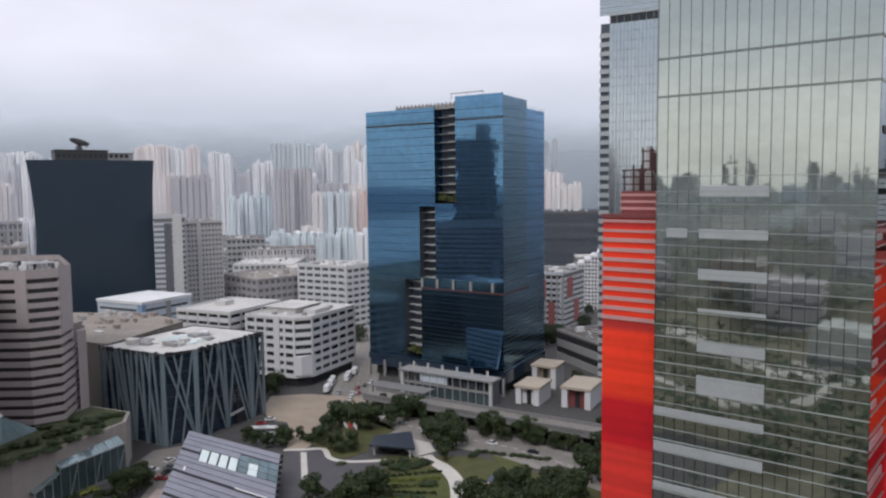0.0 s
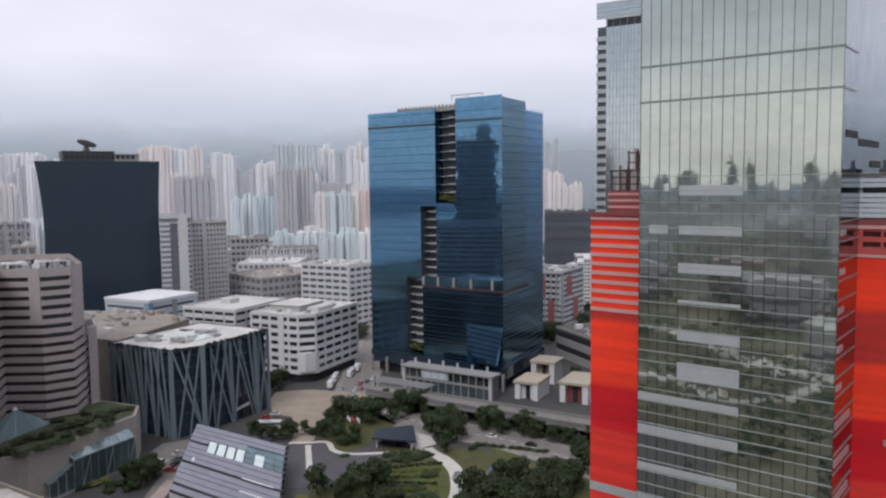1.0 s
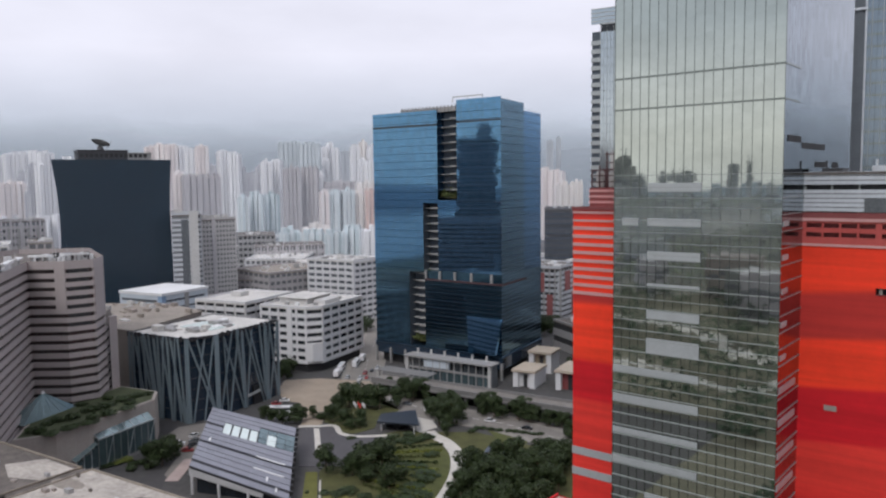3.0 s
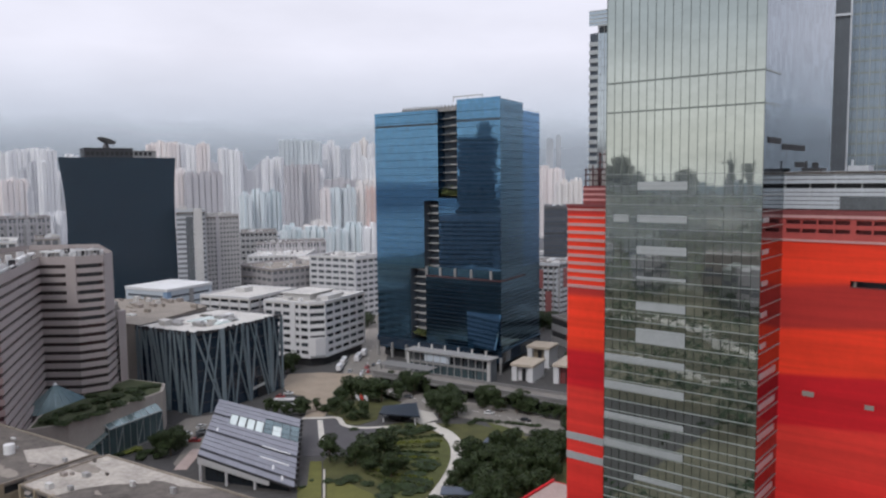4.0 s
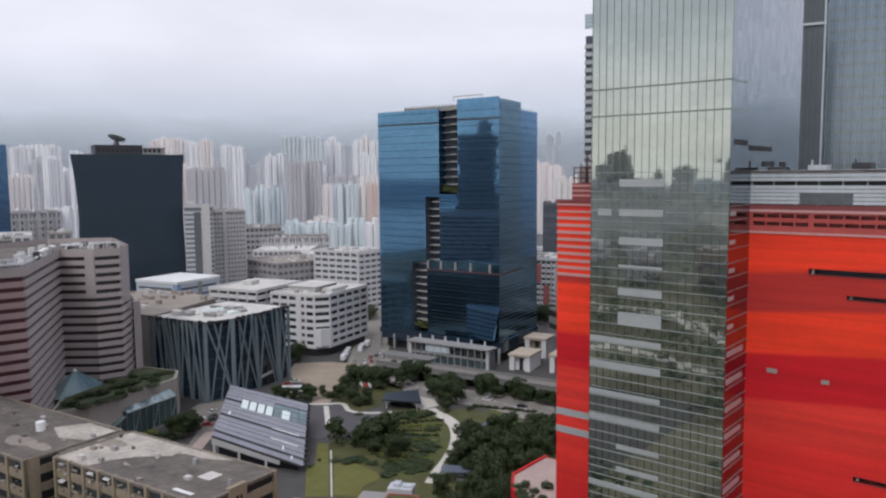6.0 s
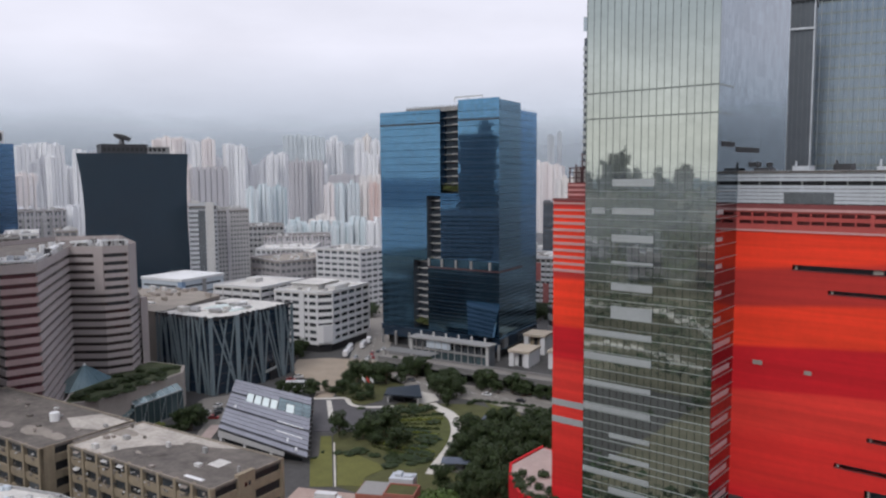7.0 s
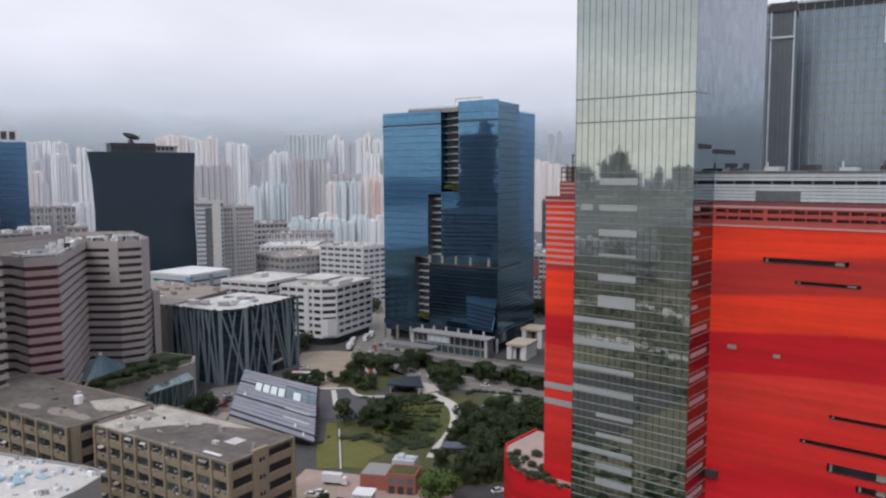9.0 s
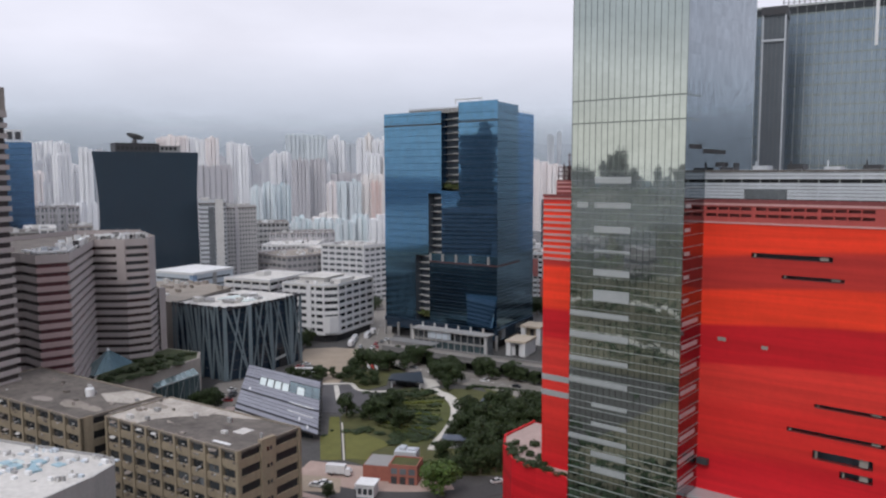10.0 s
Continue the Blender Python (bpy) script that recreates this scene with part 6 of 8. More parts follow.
# ---- ground surfaces ----
def strip(name, line, width, z, mat, label, cat, kerb=0.0):
    """A surface of constant width along a line, smoothed."""
    P = [Vector(p) for p in line]
    pts = []
    for i in range(len(P) - 1):
        p0, p1, p2, p3 = P[max(0, i - 1)], P[i], P[i + 1], P[min(len(P) - 1, i + 2)]
        for s in range(8):
            t = s / 8
            pts.append(0.5 * ((2 * p1) + (p2 - p0) * t + (2 * p0 - 5 * p1 + 4 * p2 - p3) * t * t + (3 * p1 - p0 - 3 * p2 + p3) * t ** 3))
    pts.append(P[-1])
    sh, n = Shape(), len(pts)
    for i, p in enumerate(pts):
        u = (pts[min(n - 1, i + 1)] - pts[max(0, i - 1)]).normalized()
        v = Vector((-u.y, u.x)) * width / 2
        for q in (p - v, p + v):
            sh.v += [(q.x, q.y, 0.0), (q.x, q.y, z)]
    for i in range(n - 1):
        a, b = 4 * i, 4 * i + 4
        sh.f += [(a + 1, b + 1, b + 3, a + 3), (a, b, b + 1, a + 1), (b + 2, a + 2, a + 3, b + 3)]
    return setting(name, sh, mat, label, cat)


def area(name, pts, z, mat, label, cat):
    s = sum(pts[i - 1][0] * pts[i][1] - pts[i][0] * pts[i - 1][1] for i in range(len(pts)))
    return setting(name, Shape().prism(pts if s > 0 else pts[::-1], 0, z), mat, label, cat)


MAIN = [(-60, 212), (-100, 220), (-137, 226), (-165, 229), (-195, 225), (-225, 226), (-258, 240), (-293, 278), (-340, 335), (-420, 430)]
strip("pavement_1", MAIN, 21, 0.14, "paving", "grey paved pavements beside the main road", "pavement")
strip("road_1", MAIN, 14, 0.16, "road", "worn grey main road", "road")
strip("road_2", [(-330, 70), (-305, 140), (-268, 142), (-240, 128), (-215, 100), (-180, 88), (-150, 92), (-120, 100), (-95, 128), (-92, 180), (-100, 222)], 9, 0.12, "asphalt", "narrow asphalt street round the park", "road")
strip("road_3", [(-330, 212), (-290, 212), (-262, 214), (-245, 232)], 12, 0.10, "asphalt", "asphalt side street", "road")
for i in range(44):
    a = i / 44 * (len(MAIN) - 2)
    k, t = int(a), a - int(a)
    p, q = Vector(MAIN[k]), Vector(MAIN[k + 1])
    c, u = p.lerp(q, t), (q - p).normalized()
    ln = part("lane_mark", Shape().box(-1.5, 1.5, -0.1, 0.1, 0.16, 0.175), "white_line", m=pose(c.x, c.y, 0, 0, 0, math.degrees(math.atan2(u.y, u.x))))
    tagged(ln, "white painted lane mark on the road", "road marking", "lane marks", "structure")
area("plaza_1", [(-228.6, 175.6), (-218.6, 184.4), (-209.0, 179.4), (-201.2, 181.6), (-188.5, 190.0), (-185.0, 172.6), (-181.7, 157.3), (-195.3, 146.7)], 0.13, "darkpave", "dark grey paved plaza", "plaza")
area("plaza_2", [(-280.6, 205.3), (-292.6, 219.1), (-281.7, 232.1), (-257.2, 243.3), (-240.0, 236.0), (-235.9, 225.6), (-243.8, 216.5), (-246.8, 210.3), (-234.2, 194.2), (-225.1, 184.0), (-224.0, 180.4), (-229.3, 176.0), (-242.4, 189.6), (-255.4, 198.0), (-264.0, 195.3)], 0.19, "tan", "tan paved forecourt", "plaza")
area("trim_strip", [(-222.9, 177.6), (-221.2, 179.0), (-200.4, 161.8), (-202.2, 160.4)], 0.15, "path", "pale stone strip across the plaza", "paving strip")
strip("path_border", [(-229.8, 175.4), (-224.2, 180.2), (-218.6, 184.9), (-209.4, 180.1), (-201.2, 182.0), (-191.5, 191.6)], 2.2, 0.2, "path", "pale stone path edging the plaza", "path")
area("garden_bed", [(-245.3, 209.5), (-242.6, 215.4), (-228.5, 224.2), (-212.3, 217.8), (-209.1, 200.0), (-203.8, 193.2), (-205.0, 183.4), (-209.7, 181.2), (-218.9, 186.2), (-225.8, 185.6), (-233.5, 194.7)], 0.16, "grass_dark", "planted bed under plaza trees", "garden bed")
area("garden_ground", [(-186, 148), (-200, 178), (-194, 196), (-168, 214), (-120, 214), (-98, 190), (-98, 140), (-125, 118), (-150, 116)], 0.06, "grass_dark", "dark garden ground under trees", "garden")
area("lawn_1", [(-174.6, 126.9), (-173.7, 130.3), (-189.4, 144.9), (-186.2, 147.5), (-149.9, 115.2), (-155.6, 110.5)], 0.12, "grass", "mown lawn strip", "lawn")
area("lawn_2", [(-169.1, 134.8), (-165.2, 139.7), (-154.5, 138.6), (-147.4, 137.5), (-147.5, 127.2), (-142.7, 121.0), (-149.6, 117.0)], 0.12, "grass", "mown lawn", "lawn")
area("path_strip", [(-180.0, 142.8), (-179.6, 143.2), (-149.1, 115.9), (-149.5, 115.5)], 0.14, "path", "thin pale path beside the lawn", "path")
area("lawn_3", [(-167.6, 219.6), (-150.7, 223.6), (-145.4, 215.1), (-155.4, 210.6)], 0.1, "grass_mid", "small lawn among trees", "lawn")
area("meadow", [(-181.5, 178), (-175.8, 186.8), (-171.5, 194.5), (-160.5, 187.2), (-150.5, 175.8), (-144.1, 165.4), (-140.1, 153.2), (-137.6, 144.7), (-144.7, 137.8), (-155.8, 146.3), (-163.7, 152.9)], 0.09, "grass_mid", "terraced meadow", "meadow")
strip("path_1", [(-184, 203), (-178.8, 200.3), (-171.2, 198.0), (-161.5, 192.0), (-152.2, 182.0), (-145.2, 171.5), (-139.6, 160.5), (-135.6, 151.1), (-131.4, 142.8)], 5.2, 0.16, "path", "pale curved garden path", "path")
strip("path_2", [(-159.0, 190), (-153, 193), (-147, 197)], 5.5, 0.13, "tan", "tan garden path", "path")
PAVE5 = [(-258.7, 129.9), (-268.2, 145.1), (-263.2, 157.4), (-234.8, 136.9), (-232.2, 128.7), (-218.5, 111.8), (-225.6, 113.5), (-236.9, 125.1)]
RAMP = [(-218.5, 111.8), (-224.5, 118.8), (-231.7, 127.4)]
area("pavement_5", PAVE5, 0.14, "road", "worn pale road beside the solar pavilion", "pavement")
strip("ramp_strip", RAMP, 4.5, 0.18, "pinkpale", "pinkish paved ramp beside the solar pavilion", "path")
area("pavement_2", [(-214, 213), (-196, 218), (-184, 209), (-186, 200), (-196, 204)], 0.12, "path", "pale paving beside the dark pavilion", "pavement")
area("pavement_3", [(-158, 108), (-140, 116), (-112, 126), (-100, 118), (-118, 92), (-146, 84)], 0.1, "pinkpave", "paved yard at the park entrance", "pavement")
area("pavement_4", [(-150, 98), (-138, 104), (-130, 96), (-142, 88)], 0.15, "tan", "reddish paved yard", "pavement")


# ---- park pavilion, brick house, flags ----
def park_shelter(x, y, turn, w, d):
    """An open garden shelter: hipped dark roof on four posts over a stone floor."""
    root = thing("garden_shelter", "small open garden shelter with a dark blue-grey roof", "shelter", pose(x, y, 0, 0, 0, turn), "garden shelters")
    roof = Shape()
    a, b = w / 2 + 0.6, d / 2 + 0.6
    roof.v += [(-a, -b, 3.0), (a, -b, 3.0), (a, b, 3.0), (-a, b, 3.0), (-a, -b, 3.25), (a, -b, 3.25), (a, b, 3.25), (-a, b, 3.25), (-w / 4, 0, 4.3), (w / 4, 0, 4.3)]
    roof.f += [(3, 2, 1, 0), (0, 1, 5, 4), (1, 2, 6, 5), (2, 3, 7, 6), (3, 0, 4, 7), (4, 5, 9, 8), (5, 6, 9), (6, 7, 8, 9), (7, 4, 8)]
    part("roof", roof, "shelter_roof", root)
    part("floor_slab", Shape().box(-w / 2, w / 2, -d / 2, d / 2, 0, 0.3), "concrete", root)
    post = Shape().box(-0.12, 0.12, -0.12, 0.12, 0.3, 3.05).mesh("post")
    for i in (-1, 1):
        for j in (-1, 1):
            part("post", post, "steel_dark", root, m=pose(i * (w / 2 - 0.3), j * (d / 2 - 0.3), 0))
        part("bench", Shape().box(i * (w / 2 - 1.2) - 0.25, i * (w / 2 - 1.2) + 0.25, -d / 3, d / 3, 0.3, 0.75), "brownwall", root)
    return root


M["shelter_roof"] = material("blue_grey_roof_sheet", (0.07, 0.085, 0.115), 0.5, var=0.3, scale=0.3, fine=2.0)
park_shelter(-128.0, 151.2, 35, 9, 5)
park_shelter(-144.5, 195.5, 20, 8, 5)
def park_things():
    pv = thing("dark_roofed_pavilion", "dark flat-roofed park pavilion", "pavilion", pose(-208.6, 200.6, 0, 0, 0, 0))
    part("roof", Shape().prism([(2.6, -1.5), (8.5, -10.0), (24.5, -3.0), (10.5, 11)], 3.6, 4.2, bottom=True), M["slate"], pv)
    for x, y in ((4.2, -1.6), (9, -8), (22, -3), (10.5, 9), (13, -1)):
        part("post", Shape().box(x - 0.2, x + 0.2, y - 0.2, y + 0.2, 0, 3.6), "white", pv)
    part("wall", Shape().box(7, 14, -3, 6, 0, 3.5), "dark", pv)
    bh = thing("brick_park_house", "small red brick house with a green planted roof", "house", pose(-132.0, 108.0, 0, 0, 0, 28))
    part("wall", Shape().box(0, 9, 0, 10, 0, 4.9), "brick", bh)
    bw = part("wall", Shape().box(9, 18.4, -1.5, 6.5, 0, 5.9), "brick", bh)
    part("roof", Shape().box(9.4, 18.0, -1.1, 6.1, 5.9, 6.05), "grass_dark", bh, "planted green roof")
    part("parapet", Shape().box(9, 18.4, -1.5, -1.1, 5.9, 6.4).box(9, 18.4, 6.1, 6.5, 5.9, 6.4).box(9, 9.4, -1.1, 6.1, 5.9, 6.4).box(18.0, 18.4, -1.1, 6.1, 5.9, 6.4), "brick", bh)
    part("flat_roof", Shape().box(0.3, 8.9, 0.3, 9.7, 4.9, 5.1), "concrete", bh)
    part("roof_plant", Shape().box(8.6, 16, 6.8, 12, 0, 7.6).box(10, 12, 8, 11, 7.6, 8.6).box(13, 15.5, 8, 10, 7.6, 8.2), "louvre", bh)
    for i in range(3):
        part("window", Shape().box(9.8 + i * 2.9, 11.9 + i * 2.9, -1.6, -1.5, 3.3, 5.2), "win_grey", bw)
        part("door", Shape().box(9.8 + i * 2.9, 11.7 + i * 2.9, -1.6, -1.5, 0.1, 2.5), "win", bw)
    hu = thing("white_kiosk", "small white flat-roofed kiosk", "kiosk", pose(-124.5, 96.5, 0, 0, 0, 28))
    kw = part("wall", Shape().box(1, 6.5, 0, 5, 0, 4.0), "white", hu)
    part("roof", Shape().box(0.6, 6.9, -0.4, 5.4, 4.0, 4.4), "roofwhite", hu)
    for i in range(3):
        part("window", Shape().box(1.4 + i * 1.7, 2.7 + i * 1.7, -0.06, 0, 1.1, 3.0), "win", kw)
    for i in range(3):
        fl = thing("flag_pole", "flag on a white pole beside the trees", "flag", pose(-221.6 + i * 2.0, 198.4 + i * 0.6, 0), "flags in the park")
        part("pole", Shape().tube((0, 0, 0), (0, 0, 7.0), 0.05, 0.03, 6), "silver", fl)
        w = Shape()
        for k in range(7):
            w.v += [(k * 0.35, 0.18 * math.sin(k), 6.8 - k * 0.12), (k * 0.35, 0.18 * math.sin(k), 5.2 - k * 0.16)]
        for k in range(6):
            w.f.append((2 * k, 2 * k + 1, 2 * k + 3, 2 * k + 2))
        part("flag", w, M["flagred"] if i == 1 else "white", fl)


M["slate"] = material("slate_blue_roof", (0.018, 0.024, 0.034), 0.5, var=0.15)
M["flagred"] = material("red_cloth", (0.5, 0.05, 0.04), 0.8, var=0.1)
park_things()


# ---- terraces of planting in the meadow ----
for i in range(9):
    t = i / 8
    a, b = Vector((-166 + 2 * t, 149)).lerp(Vector((-181, 179)), t), Vector((-141, 153)).lerp(Vector((-169, 194)), t)
    rr = random.Random(60 + i)
    sh = Shape()
    for k in range(150):
        p = a.lerp(b, rr.uniform(0.0, 1.0)) + Vector((rr.gauss(0, 0.35), rr.gauss(0, 0.35)))
        p += Vector((-0.7, -0.7)) * 2.0 * math.sin(math.pi * min(1, max(0, (p - a).length / (b - a).length)))
        s, th, z = rr.uniform(0.25, 0.6), rr.uniform(0, 6.28), rr.uniform(0.1, 0.8)
        c, d = s * math.cos(th), s * math.sin(th)
        sh.poly([(p.x - c, p.y - d, z - 0.1), (p.x + c, p.y + d, z), (p.x + c * 0.7 - d * 0.3, p.y + d * 0.7, z + s), (p.x - c * 0.7, p.y - d * 0.7 + c * 0.3, z + s)])
    tagged(part("planting_row", sh, ("leaf_olive", "leaf_light", "leaf")[i % 3]), "curved row of low green planting in the meadow", "planting", "planting rows", "stuff")


# ---- trees and shrubs ----
def leaf_cloud(rr, lobes, count, size):
    """Leaf clumps over the shells of several lobes: (x, y, z, rx, rz)."""
    sh = Shape()
    tot = sum(l[3] ** 2 for l in lobes)
    for (cx, cy, cz, rx, rz) in lobes:
        for k in range(int(count * rx * rx / tot)):
            z = rr.uniform(-0.75, 1.0)
            a = rr.uniform(0, math.tau)
            q = math.sqrt(max(0, 1 - z * z))
            f = rr.uniform(0.62, 1.06) ** 0.7
            n = Vector((q * math.cos(a), q * math.sin(a), z))
            p = Vector((cx + n.x * rx * f, cy + n.y * rx * f, cz + n.z * rz * f))
            n = (n + Vector((rr.gauss(0, 0.45), rr.gauss(0, 0.45), rr.gauss(0.25, 0.45)))).normalized()
            u = n.cross(Vector((rr.gauss(0, 1), rr.gauss(0, 1), rr.gauss(0, 1)))).normalized()
            v = n.cross(u)
            s = size * rr.uniform(0.6, 1.3)
            sh.poly([tuple(p - u * s - v * s * 0.6), tuple(p + u * s * 0.8 - v * s * 0.7), tuple(p + u * s + v * s * 0.6), tuple(p - u * s * 0.7 + v * s * 0.8)])
    return sh


TREE = {}


def tree_kind(k):
    """Unit tree: crown about 1 wide and the whole 1 high."""
    if k in TREE:
        return TREE[k]
    rr = random.Random(100 + k)
    lobes = []
    for i in range(17 + k):
        a, r = rr.uniform(0, math.tau), rr.uniform(0.05, 0.34)
        lobes.append((r * math.cos(a), r * math.sin(a), rr.uniform(0.30, 0.82) - r * 0.35, rr.uniform(0.13, 0.22), rr.uniform(0.11, 0.18)))
    crown = leaf_cloud(rr, lobes, 3000, 0.025).mesh("crown")
    tr = Shape().tube((0, 0, 0), (0.01, 0, 0.34), 0.035, 0.022, 7)
    for i in range(5):
        l = lobes[i]
        tr.tube((0.01, 0, 0.26 + 0.03 * i), (l[0] * 0.8, l[1] * 0.8, l[2]), 0.016, 0.006, 5)
    TREE[k] = (crown, tr.mesh("trunk"))
    return TREE[k]


TREE_WORDS = ("dense dark green park tree", "small dark green park tree", "broad dark green street tree", "fresh green broadleaf tree", "thin olive street tree beside the elevated deck")
M["leaf_mid"] = material("fresh_green_leaf", (0.066, 0.108, 0.022), 0.6, var=0.35, scale=0.3, fine=2.0, island=0.45, spec=0.3)
LEAFM = ("leaf", "leaf", "leaf", "leaf_mid", "leaf_olive")


def tree(x, y, z, dia, hgt, k):
    kk = k % 4 + 4 * (int(abs(x * 3 + y)) % 2)
    crown, trunk = tree_kind(kk)
    root = thing("tree", TREE_WORDS[k], "tree", pose(x, y, z, 0, 0, int(x * 37 + y * 11) % 360), "park trees")
    c = part("crown", crown, LEAFM[k], root)
    t = part("trunk", trunk, "bark", root)
    for ob in (c, t):
        ob.scale = (dia * 1.08, dia * 1.08, hgt)
    return root


SHRUB = {}


def shrub(x, y, z, dia, hgt, k):
    key = int(abs(x * 5 + y)) % 3
    if key not in SHRUB:
        rr = random.Random(200 + key)
        lobes = [(rr.uniform(-0.3, 0.3), rr.uniform(-0.3, 0.3), rr.uniform(0.25, 0.5), rr.uniform(0.15, 0.3), rr.uniform(0.25, 0.45)) for i in range(7)]
        SHRUB[key] = leaf_cloud(rr, lobes, 420, 0.06).mesh("foliage")
    me = SHRUB[key].copy() if k else SHRUB[key]
    root = thing("shrub", "low bright green shrub" if k else "low dark green shrub", "shrub", pose(x, y, z - 0.02, 0, 0, int(x * 31) % 360), "garden shrubs")
    ob = part("foliage", me, "leaf_light" if k else "leaf", root)
    ob.scale = (dia, dia, hgt)
    st = part("stem", Shape().tube((0, 0, 0), (0, 0, 0.5), 0.06, 0.03, 5), "bark", root)
    st.scale = (1, 1, hgt)
    return root


# ---- vehicles ----
PAINT = [material("car_paint_" + n, c, 0.3, 0.2, var=0.05, spec=0.6) for n, c in (("white", (0.7, 0.7, 0.7)), ("silver", (0.42, 0.43, 0.45)), ("black", (0.03, 0.03, 0.035)), ("red", (0.35, 0.04, 0.04)), ("grey", (0.16, 0.17, 0.18)))]
CARW = ("white", "silver", "black", "red", "dark grey")
M["tyre"] = material("tyre_rubber", (0.02, 0.02, 0.02), 0.9, var=0.1)


def loft(secs):
    """A body through cross-sections along x: (x, half width, z0, z1)."""
    sh = Shape()
    for x, w, a, b in secs:
        sh.v += [(x, -w, a), (x, w, a), (x, w * 0.96, b), (x, -w * 0.96, b)]
    for i in range(len(secs) - 1):
        o = 4 * i
        for k in range(4):
            j = (k + 1) % 4
            sh.f.append((o + k, o + j, o + 4 + j, o + 4 + k))
    n = 4 * (len(secs) - 1)
    sh.f += [(3, 2, 1, 0), (n, n + 1, n + 2, n + 3)]
    return sh


def park(x, y, turn, kind, i, z=0.17):
    c = (0 if i % 2 else i // 2 % 5) if kind == "car" else 0
    if kind == "car":
        root = thing("car", CARW[c] + " parked car on the street", "car", pose(x, y, z, 0, 0, turn), "cars")
        part("body", loft([(-2.2, 0.75, 0.35, 0.8), (-2.0, 0.86, 0.25, 0.95), (2.0, 0.86, 0.25, 0.9), (2.2, 0.72, 0.35, 0.7)]), PAINT[c], root)
        cb = part("cabin", loft([(-1.7, 0.78, 0.9, 0.95), (-1.1, 0.74, 0.9, 1.42), (0.5, 0.74, 0.9, 1.45), (1.2, 0.78, 0.88, 0.92)]), "win", root)
        part("roof_panel", Shape().box(-1.05, 0.45, -0.68, 0.68, 1.43, 1.48), PAINT[c], cb)
        wx, wy, wr = 1.35, 0.78, 0.32
    elif kind == "bus":
        root = thing("coach", "white coach with a dark window band on the street", "coach", pose(x, y, z, 0, 0, turn), "coaches")
        part("body", loft([(-5.5, 1.15, 0.45, 3.1), (-5.2, 1.25, 0.4, 3.25), (5.1, 1.25, 0.4, 3.25), (5.6, 1.12, 0.5, 2.9)]), "white", root)
        part("window_band", Shape().box(-5.0, 4.9, -1.28, 1.28, 1.7, 2.7), "win", root)
        part("windscreen", Shape().box(5.3, 5.62, -1.05, 1.05, 1.4, 2.7), "win", root)
        part("roof_unit", Shape().box(-2.2, 0.6, -0.8, 0.8, 3.25, 3.5), "silver", root)
        wx, wy, wr = 3.4, 1.12, 0.5
    else:
        root = thing("box_truck", "white box lorry on the street", "truck", pose(x, y, z, 0, 0, turn), "trucks")
        part("cargo_box", Shape().box(-4.6, 1.9, -1.2, 1.2, 0.9, 3.6), "white", root)
        part("cab", loft([(2.0, 1.1, 0.5, 2.6), (3.4, 1.1, 0.5, 2.5), (3.9, 1.05, 0.5, 1.5)]), "white", root)
        part("windscreen", Shape().box(3.4, 3.55, -0.95, 0.95, 1.55, 2.4), "win", root)
        part("chassis", Shape().box(-4.5, 3.4, -0.5, 0.5, 0.45, 0.9), "steel_dark", root)
        wx, wy, wr = 2.7, 0.95, 0.48
    for sx in (-1, 1):
        for sy in (-1, 1):
            wh = part("wheel", Shape().tube((sx * wx, sy * wy - 0.11, wr), (sx * wx, sy * wy + 0.11, wr), wr, wr, 10), "tyre", root)
            part("rim", Shape().tube((sx * wx, sy * wy - 0.12, wr), (sx * wx, sy * wy + 0.12, wr), wr * 0.55, wr * 0.55, 8), "silver", wh)
    return root


